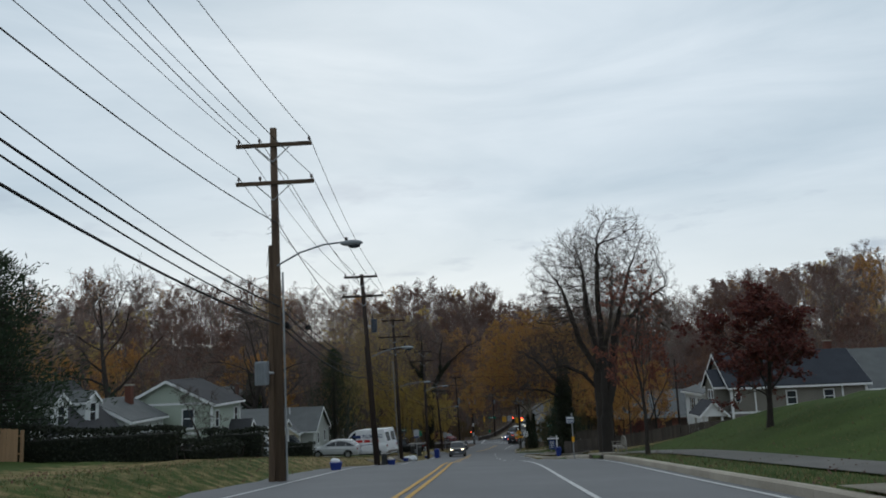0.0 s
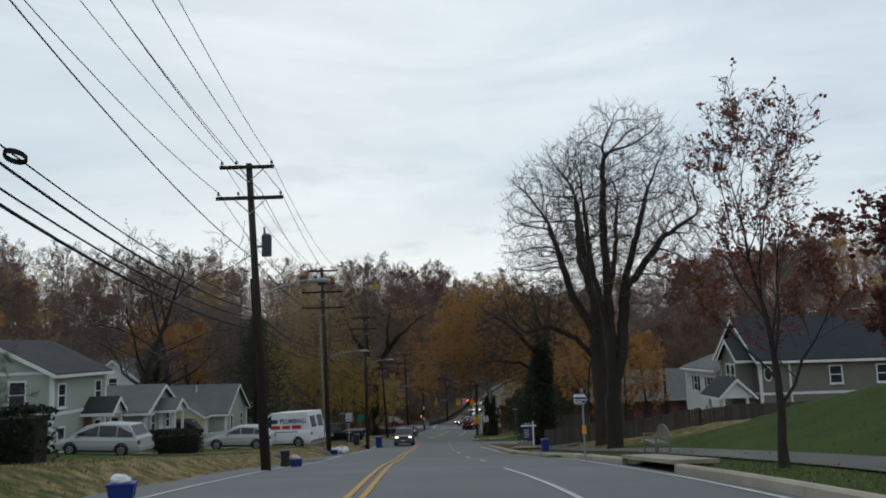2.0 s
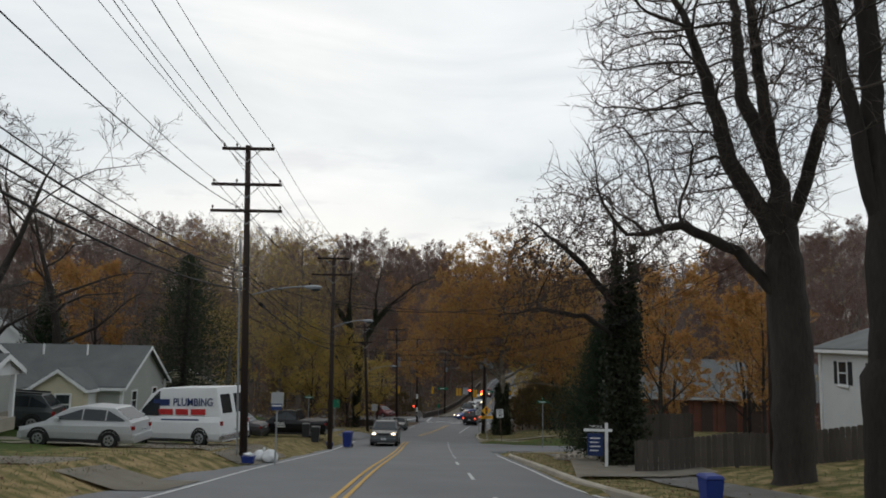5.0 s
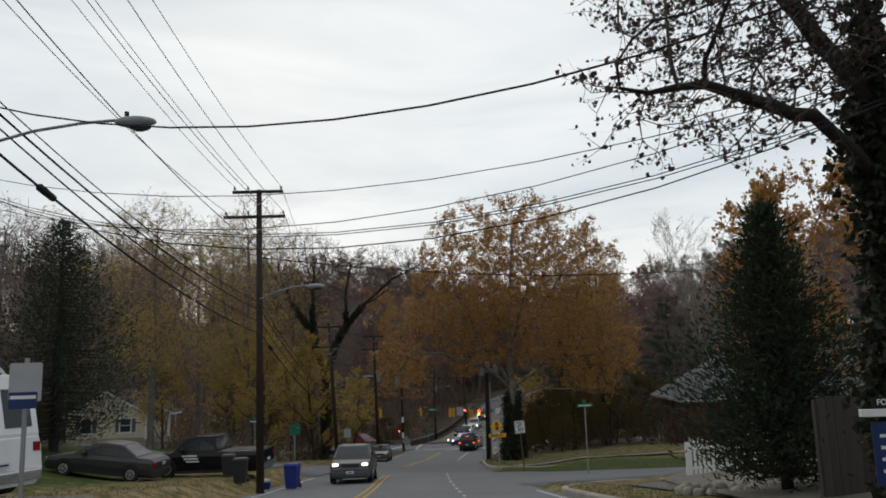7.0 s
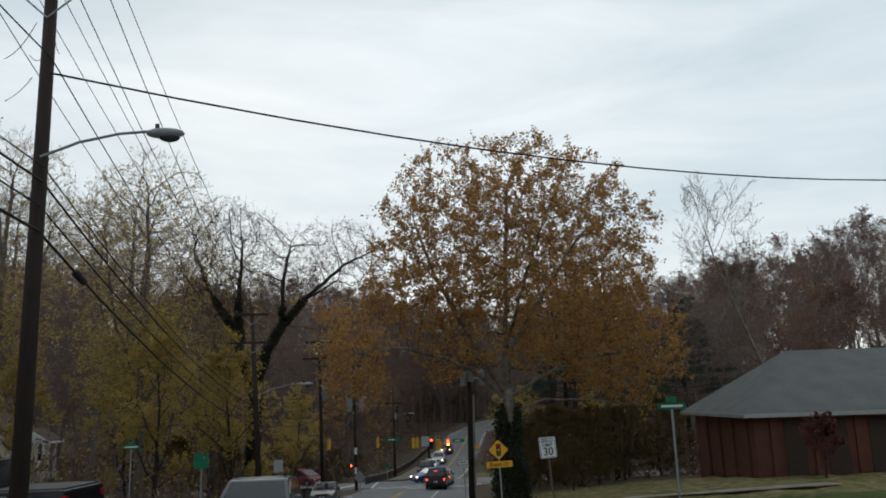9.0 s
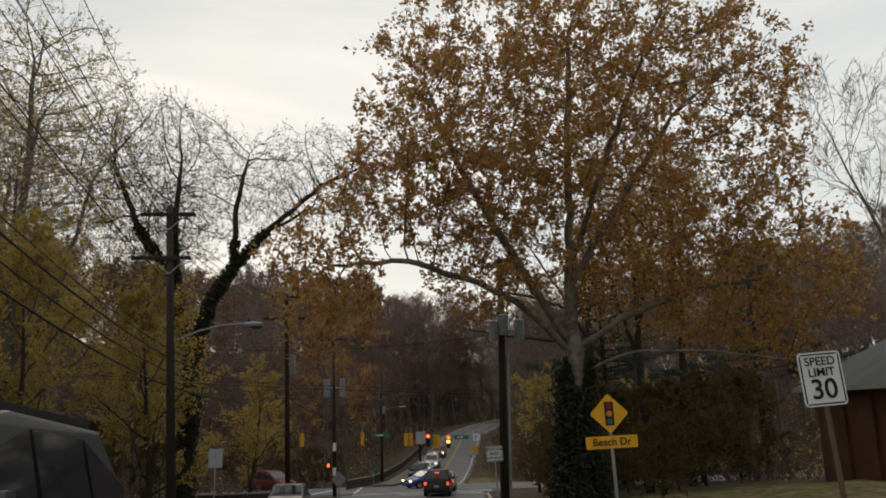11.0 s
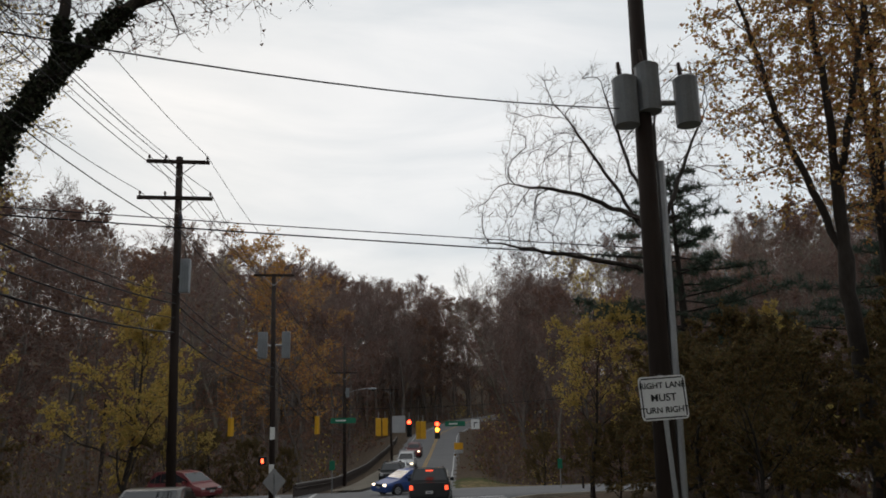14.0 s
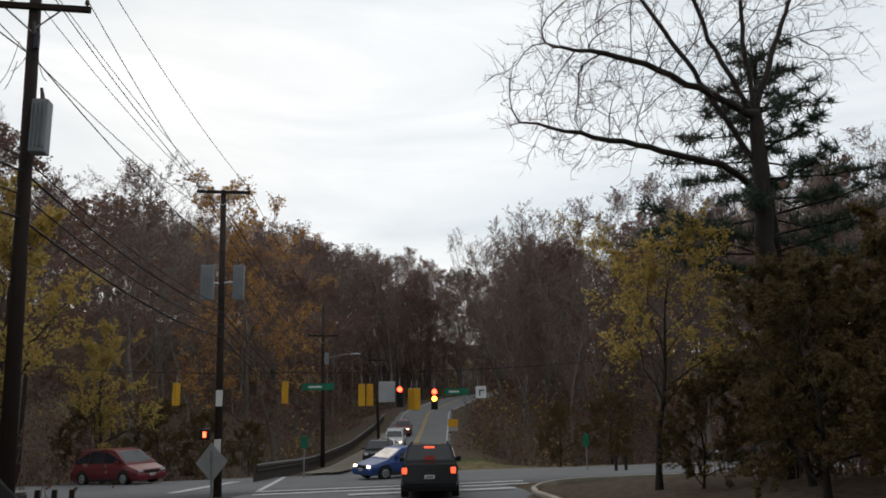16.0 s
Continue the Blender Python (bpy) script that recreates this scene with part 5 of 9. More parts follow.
def undergrowth():
    """Brush, saplings and low twigs under the woods."""
    rng = np.random.default_rng(31)
    vs, fs, mi = [], [], []
    n = 0
    while n < 2000:
        u = rng.uniform()
        if u < 0.55:
            y = rng.uniform(158, 330)
            o = rng.uniform(8, 80) * rng.choice((-1, 1))
            if u < 0.18:
                y, o = rng.uniform(160, 225), rng.uniform(7.5, 26)
        elif u < 0.8:
            y = rng.uniform(96, 170)
            o = -rng.uniform(34, 80)
            if y > 112:
                o = -rng.uniform(9.5, 60)
        else:
            y = rng.uniform(80, 170)
            o = rng.uniform(34, 70)
            if y > 124:
                o = rng.uniform(11, 60)
        x = float(mid_x(y)) + o
        if o > 0 and 150 < y < 170 and o < 26:
            continue
        if abs(y - 0.05 * x - 153.6) < 8.5 and abs(o) < 60 or (-42 < x < -20 and 108 < y < 140):
            continue
        n += 1
        z = lz(x, y)
        h = rng.uniform(1.5, 5.5)
        big = abs(o) > 35 or y > 180
        for _ in range(9):
            d = np.array([rng.normal(0, 0.32), rng.normal(0, 0.32), 1.0])
            b = np.array([x + rng.normal(0, 0.7), y + rng.normal(0, 0.7), z - 0.1])
            tube(vs, fs, [b, b + d * h * rng.uniform(0.6, 1.0) + rng.normal(0, 0.2, 3)], [0.045 if big else 0.025, 0.0], 3)
            mi += [0] * 3
        lm = 1 + int(rng.choice(4, p=(0.42, 0.30, 0.2, 0.08)))
        for _ in range(80 if big else 90):
            q = np.array([x, y, z]) + np.array([rng.normal(0, 1.2), rng.normal(0, 1.2), abs(rng.normal(0, 0.5)) * h])
            k = len(fs)
            Tree.blade(vs, fs, q, rng.uniform(0.18, 0.42) if big else rng.uniform(0.10, 0.22), rng, 0.4)
            mi += [lm] * (len(fs) - k)
    tagged(new("undergrowth", mesh_from("undergrowth", vs, fs, [TWIG_FAR, BROWN, OLIVE, RUST, GOLD], mi)), "tangled brown and olive undergrowth below the woods", "undergrowth", kind="stuff")


undergrowth()


def hedge(x0, y0, x1, y1, h, w, seed, label):
    """A clipped hedge: a dense shell of small leaves on a twiggy core."""
    rng = np.random.default_rng(seed)
    ob = thing("hedge", label, "hedge", "clipped hedges by the lawn")
    a, b = np.array([x0, y0]), np.array([x1, y1])
    ln = np.linalg.norm(b - a)
    d = (b - a) / ln
    nrm = np.array([-d[1], d[0]])
    vs, fs, cv, cf = [], [], [], []
    for _ in range(int(ln * 26)):
        p = a + d * rng.uniform(0, ln) + nrm * rng.uniform(-0.3, 0.3) * w
        z = lz(*p)
        tube(cv, cf, [np.array([*p, z - 0.1]), np.array([*(p + rng.normal(0, 0.15, 2)), z + h * rng.uniform(0.7, 0.98)])], [0.025, 0.0], 3)
    for _ in range(int(ln * h * 620)):
        s, t, u = rng.uniform(-0.02, 1.02), rng.uniform(-0.5, 0.5), rng.uniform(0.0, 1)
        m = rng.integers(3)
        if m == 0:
            t = 0.5 * np.sign(t)
        elif m == 1:
            u = 1.0
        p = a + d * s * ln + nrm * t * w
        q = np.array([*p, lz(*p) + u * h * (0.95 + 0.05 * math.sin(s * 9))]) + rng.normal(0, 0.045, 3)
        Tree.blade(vs, fs, q, rng.uniform(0.08, 0.16), rng, 0.3)
    under(new("stem_mass", mesh_from("stems", cv, cf, [TWIG])), ob)
    under(new("foliage", mesh_from("foliage", vs, fs, [HEDGE])), ob)
    # dense inside
    core = bmesh.new()
    z0 = min(lz(x0, y0), lz(x1, y1))
    z1 = max(lz(x0, y0), lz(x1, y1))
    ang = math.atan2(d[1], d[0])
    box(core, -ln / 2 + 0.1, -w * 0.36, z0 - 0.1, ln / 2 - 0.1, w * 0.36, z0 + h * 0.86, 0.1, Matrix.Translation(((x0 + x1) / 2, (y0 + y1) / 2, 0)) @ Matrix.Rotation(ang, 4, 'Z'))
    part("core", core, HEDGE, ob)
    return ob


hedge(-20.5, 29.5, -13.0, 31.5, 1.35, 1.6, 1, "long dark clipped hedge along the lawn")
hedge(-13.0, 31.5, -12.0, 34.5, 0.85, 1.3, 2, "low dark clipped hedge")
hedge(-13.6, 36.0, -10.9, 36.5, 1.4, 1.6, 3, "dark clipped hedge beside the driveway")
hedge(-13.6, 34.8, -11.6, 35.2, 0.75, 1.0, 4, "low dark clipped hedge")
hedge(-21.5, 65.6, -17.2, 66.6, 1.2, 1.5, 5, "dark rounded foundation hedge by the bungalow")
hedge(-15.8, 57.6, -13.6, 58.2, 1.2, 1.4, 6, "dark shrub by the driveway")


def grass_tufts():
    """Blades and fallen leaves on the verges."""
    rng = np.random.default_rng(41)
    vs, fs, mi = [], [], []
    for _ in range(46000):
        y = 8 + 112 * rng.uniform() ** 1.5
        if rng.uniform() < 0.55:
            x = float(mid_x(y)) - (4.55 if y > 65 else 5.6) - abs(rng.normal(0, 2.4))
        else:
            x = float(mid_x(y) + right_edge(y)) + 0.25 + rng.choice((rng.uniform(0, 1.6), rng.uniform(3.4, 9)))
            if 83 < y < 99:
                continue
        z = lz(x, y) - 0.03
        k = len(vs)
        a = rng.uniform(0, 6.28)
        h = rng.uniform(0.03, 0.11)
        w = 0.008
        vs.extend([(x - w * math.cos(a), y - w * math.sin(a), z), (x + w * math.cos(a), y + w * math.sin(a), z), (x + rng.normal(0, 0.04), y + rng.normal(0, 0.04), z + h)])
        fs.append((k, k + 1, k + 2))
        mi.append(0 if rng.uniform() < 0.6 else 1)
    for _ in range(2600):
        y = rng.uniform(5, 125)
        x = float(mid_x(y)) + (-5.2 - abs(rng.normal(0, 3.0)) if rng.uniform() < 0.6 else float(right_edge(y)) + abs(rng.normal(0, 3.0)))
        if 83 < y < 99 and x > 2:
            continue
        k = len(fs)
        Tree.blade(vs, fs, np.array([x, y, lz(x, y) + 0.02]), rng.uniform(0.04, 0.08), rng, 0.3)
        mi += [2] * (len(fs) - k)
    tagged(new("grass", mesh_from("grass", vs, fs, [material("green_grass_blades", (0.07, 0.10, 0.03), rough=0.8), material("straw_grass_blades", (0.24, 0.18, 0.09), rough=0.85), BROWN], mi)),
           "green and straw-coloured grass blades with fallen leaves", "grass", kind="stuff")


grass_tufts()


# ---- utility poles and cables ----
def utility_pole(x, y, top, base, arms, mat, label, lamp=None, lamp_root=None, cans=(), boxes=(), pipe=None, stub=None, r=0.16, name="utility_pole"):
    """top, base: (x, z). arms: (z, x of one end, x of the other). cans, boxes: (x, z middle, radius or width, height)."""
    ob = thing(name, label, "utility pole", "utility poles along the road")
    ob.location = (base[0], y, lz(base[0], y))
    zb = lz(base[0], y)
    P = lambda px, pz, dy=0.0: Vector((px - base[0], dy, pz - zb))
    ax = lambda z: base[0] + (top[0] - base[0]) * (z - base[1]) / (top[1] - base[1])
    part("pole", rods((P(base[0], zb - 0.4), P(top[0], top[1]), r, r * 0.68), seg=12), mat, ob, smooth=True)
    for z, a, b in arms:
        part("crossarm", boxed(a - base[0], -0.17, z - zb - 0.06, b - base[0], -0.07, z - zb + 0.06, 0.012), mat, ob)
        c = ax(z)
        for s in (-1, 1):
            part("brace", rods((P(c, z - 0.55, -0.12), P(c + s * 0.55, z - 0.05, -0.12), 0.018)), STEEL, ob)
        for u in (a + 0.08, c - 0.42, b - 0.08):
            part("insulator", rods((P(u, z + 0.05, -0.12), P(u, z + 0.13, -0.12), 0.02), (P(u, z + 0.12, -0.12), P(u, z + 0.22, -0.12), 0.05, 0.035)), CERAMIC, ob)
    if lamp:
        lx, lzz = lamp
        rx, rz = lamp_root
        pts = [P(rx, rz, -0.1), P(rx + (lx - rx) * 0.3, rz + (lzz - rz) * 0.62, -0.1), P(rx + (lx - rx) * 0.62, rz + (lzz - rz) * 0.98, -0.1), P(lx - 0.28, lzz + 0.04, -0.1)]
        bm = bmesh.new()
        for a, b in zip(pts[:-1], pts[1:]):
            rod(bm, a, b, 0.028)
        arm = part("lamp_arm", bm, GREYCAN, ob)
        bm = bmesh.new()
        bmesh.ops.create_uvsphere(bm, u_segments=14, v_segments=8, radius=1.0, matrix=Matrix.Translation(P(lx, lzz, -0.1)) @ Matrix.Diagonal((0.36, 0.15, 0.10, 1)))
        head = part("lamp_head", bm, GREYCAN, arm, smooth=True)
        bm = bmesh.new()
        bmesh.ops.create_uvsphere(bm, u_segments=12, v_segments=8, radius=1.0, matrix=Matrix.Translation(P(lx + 0.08, lzz - 0.07, -0.1)) @ Matrix.Diagonal((0.2, 0.12, 0.1, 1)))
        part("lens", bm, PANE, arm, "dull glass bowl", smooth=True)
        part("photocell", rods((P(lx - 0.15, lzz + 0.08, -0.1), P(lx - 0.15, lzz + 0.18, -0.1), 0.04)), BLACKP, arm)
    for cx, cz, cr, ch, cm in cans:
        bm = bmesh.new()
        rod(bm, P(cx, cz - ch / 2, -0.12), P(cx, cz + ch / 2, -0.12), cr, seg=14)
        rod(bm, P(cx, cz + ch / 2, -0.12), P(cx, cz + ch / 2 + 0.06, -0.12), cr * 1.04, cr * 0.6, 14)
        tank = part("transformer", bm, cm, ob, "cylindrical pole transformer")
        part("bushing", rods((P(cx - 0.06, cz + ch / 2, -0.12), P(cx - 0.09, cz + ch / 2 + 0.3, -0.12), 0.045, 0.03)), CERAMIC, tank)
        part("hanger", rods((P(ax(cz), cz, 0), P(cx, cz, -0.1), 0.05)), STEEL, tank)
    for cx, cz, cw, ch, cm in boxes:
        bm = boxed(cx - cw / 2 - base[0], -0.42, cz - ch / 2 - zb, cx + cw / 2 - base[0], -0.1, cz + ch / 2 - zb, 0.03)
        tank = part("regulator_box", bm, cm, ob, "grey ribbed equipment tank")
        for k in range(4):
            u = cx - cw / 2 + cw * (k + 0.5) / 4 - base[0]
            part("fin", boxed(u - 0.012, -0.46, cz - ch * 0.42 - zb, u + 0.012, -0.41, cz + ch * 0.4 - zb), cm, tank)
        part("bushing", rods((P(cx, cz + ch / 2, -0.25), P(cx - 0.05, cz + ch / 2 + 0.28, -0.25), 0.05, 0.03)), CERAMIC, tank)
        part("hanger", rods((P(ax(cz), cz, 0), P(cx, cz, -0.2), 0.05)), STEEL, tank)
    if pipe:
        part("conduit", rods((P(base[0] + pipe[0], zb), P(ax(pipe[1]) + pipe[0], pipe[1]), pipe[2])), pipe[3], ob, "metal conduit strapped to the pole")
    if stub:
        part("stub_pole", rods((P(base[0] + stub[0], zb - 0.3), P(base[0] + stub[0] + 0.03, stub[1]), 0.13, 0.11), seg=12), mat, ob)
    return ob


POLES = [
    # y, arms upper (z, x0, x1), arms lower, x of the pole
    (1.5, (9.1, -8.5, -6.1), (7.9, -8.5, -6.1), -7.3),
    (22.6, (6.92, -7.57, -5.17), (5.70, -7.57, -5.12), -6.4),
    (42.0, (4.90, -7.92, -6.03), (3.80, -8.04, -5.71), -6.88),
    (68.3, (3.83, -9.51, -7.40), (2.35, -9.87, -7.03), -8.45),
    (85.8, (1.15, -8.37, -6.34), (0.12, -8.70, -6.25), -7.33),
    (113.5, (-2.88, -8.90, -7.10), (-4.40, -9.15, -7.20), -8.0),
    (132.3, (-2.95, -6.92, -4.88), (-4.22, -7.15, -4.73), -5.88),
    (146.8, (-4.15, -4.72, -2.66), None, -3.7),
    (172.0, (-7.85, -0.55, 1.60), None, 0.5),
]
utility_pole(-7.3, 1.5, (-7.3, 9.7), (-7.3, -0.8), [POLES[0][1], POLES[0][2]], POLEWOOD, "weathered wooden utility pole with two crossarms")
utility_pole(-6.3, 22.6, (-6.42, 7.49), (-6.28, -2.58), [POLES[1][1], POLES[1][2]], POLEWOOD, "pale weathered wooden utility pole with a street lamp", (-4.0, 3.69), (-6.3, 3.1),
             stub=(-0.24, 3.75), boxes=((-6.75, -0.13, 0.36, 0.70, GREYCAN),), pipe=(0.19, 2.9, 0.03, STEEL))
utility_pole(-6.3, 42.0, (-6.93, 5.05), (-6.3, -4.84), [POLES[2][1], POLES[2][2]], POLEDARK, "dark leaning wooden utility pole with a transformer", (-4.45, 0.84), (-6.45, 0.40),
             cans=((-6.28, 2.10, 0.17, 0.72, DARKCAN),), pipe=(-0.18, 1.0, 0.03, POLEDARK))
utility_pole(-8.1, 68.3, (-8.5, 3.99), (-8.1, -8.2), [POLES[3][1], POLES[3][2], (1.27, -9.87, -6.98)], POLEDARK, "dark wooden utility pole with three crossarms", (-5.6, -1.77), (-8.05, -2.1),
             pipe=(-0.26, 0.2, 0.04, STEEL))
utility_pole(-7.2, 85.8, (-7.33, 1.25), (-7.2, -10.0), [POLES[4][1], POLES[4][2]], POLEDARK, "dark wooden utility pole with two crossarms", (-5.04, -2.75), (-7.25, -3.2))
utility_pole(-7.4, 113.5, (-8.02, -2.55), (-7.4, -12.5), [POLES[5][1], POLES[5][2]], POLEDARK, "dark leaning wooden utility pole among trees", (-5.03, -6.68), (-7.6, -7.22))
utility_pole(-5.6, 132.3, (-5.89, -2.75), (-5.55, -14.5), [POLES[6][1], POLES[6][2]], POLEDARK, "dark wooden utility pole with an equipment tank",
             boxes=((-5.45, -6.88, 0.30, 1.1, GREYCAN),), cans=((-5.72, -5.0, 0.06, 0.3, DARKCAN),))
utility_pole(-3.5, 146.8, (-3.71, -4.05), (-3.5, -15.6), [POLES[7][1]], POLEDARK, "dark wooden utility pole with two grey transformers",
             boxes=((-4.15, -7.82, 0.48, 1.35, GREYCAN), (-2.98, -7.80, 0.42, 1.35, GREYCAN)))
utility_pole(0.6, 172.0, (0.51, -5.6), (0.62, -16.8), [POLES[8][1]], POLEDARK, "dark wooden utility pole beyond the junction", (2.9, -9.2), (0.6, -9.6), boxes=((0.8, -9.5, 0.3, 0.8, GREYCAN),))
utility_pole(4.2, 118.0, (4.30, -3.5), (4.15, -13.5), [], POLEDARK, "dark wooden utility pole carrying three transformers",
             cans=((3.92, -6.55, 0.2, 0.8, GREYCAN), (4.32, -6.3, 0.2, 0.8, GREYCAN), (4.98, -6.5, 0.2, 0.8, GREYCAN)), pipe=(0.24, -7.5, 0.07, STEEL), r=0.18)
utility_pole(6.5, 196.0, (6.3, -8.0), (6.5, -17), [(-8.5, 5.4, 7.4)], POLEDARK, "far wooden utility pole beside the rising road")
utility_pole(9.4, 60.8, (9.4, 0.4), (9.4, -7.6), [], POLEDARK, "wooden utility pole among the trees")
utility_pole(23.0, 96.0, (23.0, -1.0), (23.0, -11.0), [], POLEDARK, "wooden utility pole behind the side street")


def cable(a, b, sag, r=0.011, name="power_cable", label="thin black overhead power cable", n=14):
    c = bpy.data.curves.new(name, 'CURVE')
    c.dimensions = '3D'
    c.bevel_depth = r
    c.bevel_resolution = 1
    s = c.splines.new('POLY')
    s.points.add(n)
    a, b = Vector(a), Vector(b)
    for i in range(n + 1):
        t = i / n
        p = a.lerp(b, t)
        s.points[i].co = (p.x, p.y, p.z - 4 * sag * t * (1 - t), 1)
    c.materials.append(CABLE)
    return tagged(new(name, c), label, "cable", "overhead cables")


LOW = ((0.014, "black overhead service cable"), (0.013, "black overhead service cable"), (0.022, "thick black telephone cable"), (0.017, "thick black telephone cable"), (0.026, "thick black telephone cable"))
LOW_Z = {1.5: (6.22, 5.74, 5.24, 5.10, 4.54), 22.6: (4.41, 2.10, 1.86, 1.50, 1.31), 42.0: (1.68, 0.21, -0.10, -0.38, -0.73), 68.3: (1.2, -0.98, -1.2, -1.45, -1.9)}


def low_lines(P):
    return LOW_Z.get(P[0]) or [P[1][0] + 0.3 - d * 0.93 for d in (2.9, 5.2, 5.5, 6.0, 6.5)]


for A, B in zip(POLES[:-1], POLES[1:]):
    gap = B[0] - A[0]
    sag = gap * 0.021
    ya, yb = A[0] - 0.12, B[0] - 0.12
    ua, ub = A[1], B[1]
    for fa in (0.08, -0.42, None):
        xa = (ua[1] + 0.08) if fa == 0.08 else (A[3] - 0.42 if fa else ua[2] - 0.08)
        xb = (ub[1] + 0.08) if fa == 0.08 else (B[3] - 0.42 if fa else ub[2] - 0.08)
        cable((xa, ya, ua[0] + 0.22), (xb, yb, ub[0] + 0.22), sag, 0.010)
    la = A[2] or (A[1][0] - 1.3, A[3] - 0.3, A[3] + 0.3)
    lb = B[2] or (B[1][0] - 1.3, B[3] - 0.3, B[3] + 0.3)
    for k in (1, 2):
        s = 0.08 if k == 1 else -0.08
        cable((la[k] + s, ya, la[0] + 0.22), (lb[k] + s, yb, lb[0] + 0.22), sag * 1.1, 0.011)
    cable((A[3] + 0.42, ya, la[0] + 0.22), (B[3] + 0.42, yb, lb[0] + 0.22), sag * 1.1, 0.011)
    for za, zb, (r, lab) in zip(low_lines(A), low_lines(B), LOW):
        cable((A[3] + 0.14, A[0] - 0.1, za), (B[3] + 0.14, B[0] - 0.1, zb), gap * 0.023, r, "telephone_cable" if r > 0.015 else "power_cable", lab)
# cables that cross the road
for za, zb, sag, r in ((-1.47, 0.02, 1.99, 0.014), (-2.71, -1.46, 1.6, 0.006), (-3.18, -0.77, 2.0, 0.006), (-3.0, -1.1, 2.18, 0.006), (-2.95, -1.0, 2.22, 0.006), (-2.95, -0.6, 2.6, 0.008)):
    cable((-8.15, 67.9, za), (9.4, 60.8, zb), sag, r, label="black cable sagging across the road")
cable((-7.2, 85.7, -1.55), (22.9, 96.0, -0.4), 1.05, 0.02, label="thick black cable crossing over the road")
cable((-16.0, 118.0, -7.85), (4.1, 118.0, -9.1), 0.08, 0.011, label="black cable crossing over the road")
cable((-16.0, 118.1, -7.75), (4.1, 118.0, -8.95), 0.08, 0.008, label="thin black cable crossing over the road")
cable((-7.9, 113.4, -3.2), (4.35, 118.0, -3.9), 0.3, 0.012, label="black cable crossing over the road")
cable((-7.9, 113.4, -7.4), (4.35, 118.0, -6.6), 0.35, 0.010, label="black cable crossing over the road")
cable((-6.4, 22.6, 2.9), (-26.0, 34.0, 1.6), 0.6, 0.009, label="thin house service cable")
cable((-6.6, 42.0, 1.9), (-24.0, 58.0, -0.6), 0.6, 0.009, label="thin house service cable")


# fittings on the telephone cables
def along(k, line, y):
    """A point on one of the low cables of a span."""
    A, B = POLES[k], POLES[k + 1]
    t = (y - A[0] + 0.1) / (B[0] - A[0])
    za, zb = low_lines(A)[line], low_lines(B)[line]
    return Vector((A[3] + 0.14 + (B[3] - A[3]) * t, y, za + (zb - za) * t - 4 * (B[0] - A[0]) * 0.023 * t * (1 - t)))


q = along(1, 1, 26.6)
coil = thing("cable_coil", "black coil of spare cable hung on the line", "cable", "overhead cables")
bm = bmesh.new()
for k in range(3):
    for i in range(20):
        a, b = 2 * math.pi * i / 20, 2 * math.pi * (i + 1) / 20
        rod(bm, q + Vector((0.06 * math.cos(a), 0.27 * math.sin(a), -0.03 + 0.025 * k + 0.05 * math.cos(a))), q + Vector((0.06 * math.cos(b), 0.27 * math.sin(b), -0.03 + 0.025 * k + 0.05 * math.cos(b))), 0.016, seg=5)
part("loop", bm, CABLE, coil)
for k, line, y, r, ln in ((1, 3, 23.3, 0.09, 0.42), (2, 4, 43.2, 0.08, 0.5), (3, 4, 70.2, 0.08, 0.5), (4, 4, 87.6, 0.08, 0.5)):
    a, b = along(k, line, y), along(k, line, y + ln)
    sc = thing("splice_case", "black splice case on the telephone cable", "cable", "overhead cables")
    part("case", rods((a, b, r, r * 0.9), seg=10), CABLE, sc, smooth=True)
    part("collar", rods((a - (b - a) * 0.12, a, r * 0.5, r), seg=10), CABLE, sc)
# loose jumper wires at the pole tops
rj = random.Random(8)
for P in POLES[1:7]:
    for k in range(5):
        z = P[1][0] - rj.uniform(1.6, 3.2)
        x = P[3] + rj.choice((-0.15, 0.16))
        cable((x, P[0] - 0.16, z), (x + rj.uniform(-0.45, 0.45), P[0] - rj.uniform(0.1, 0.5), z - rj.uniform(0.3, 1.0)), rj.uniform(0.05, 0.2), 0.007, "jumper_wire", "loose black jumper wire on the pole", 6)


# ---- houses ----
TRIM = WHITEP
ROOF_NAVY = banded("dark_navy_shingles", (0.034, 0.038, 0.048), (0.022, 0.025, 0.033), 2, 0.09, 0.85)
ROOF_GREY = banded("grey_shingles", (0.13, 0.135, 0.135), (0.085, 0.09, 0.09), 2, 0.09, 0.9)
ROOF_DARK = banded("charcoal_shingles", (0.05, 0.05, 0.053), (0.03, 0.03, 0.033), 2, 0.09, 0.9)
ROOF_BROWN = banded("brown_shingles", (0.10, 0.068, 0.052), (0.07, 0.048, 0.038), 2, 0.09, 0.9)
SIDE_GREEN = banded("pale_green_siding", (0.40, 0.45, 0.38), (0.34, 0.385, 0.325), 2, 0.12, 0.6)
SIDE_WHITE = banded("white_siding", (0.66, 0.68, 0.69), (0.58, 0.60, 0.61), 2, 0.12, 0.6)
SIDE_GREY = banded("pale_grey_siding", (0.40, 0.41, 0.38), (0.33, 0.34, 0.32), 2, 0.12, 0.6)
SIDE_TAUPE = banded("taupe_siding", (0.20, 0.19, 0.165), (0.16, 0.15, 0.13), 2, 0.12, 0.65)
SIDE_CREAM = banded("cream_siding", (0.62, 0.56, 0.42), (0.54, 0.48, 0.36), 2, 0.12, 0.65)
BRICK = banded("dark_red_brick", (0.16, 0.062, 0.042), (0.09, 0.04, 0.03), 2, 0.075, 0.85, 0.8)
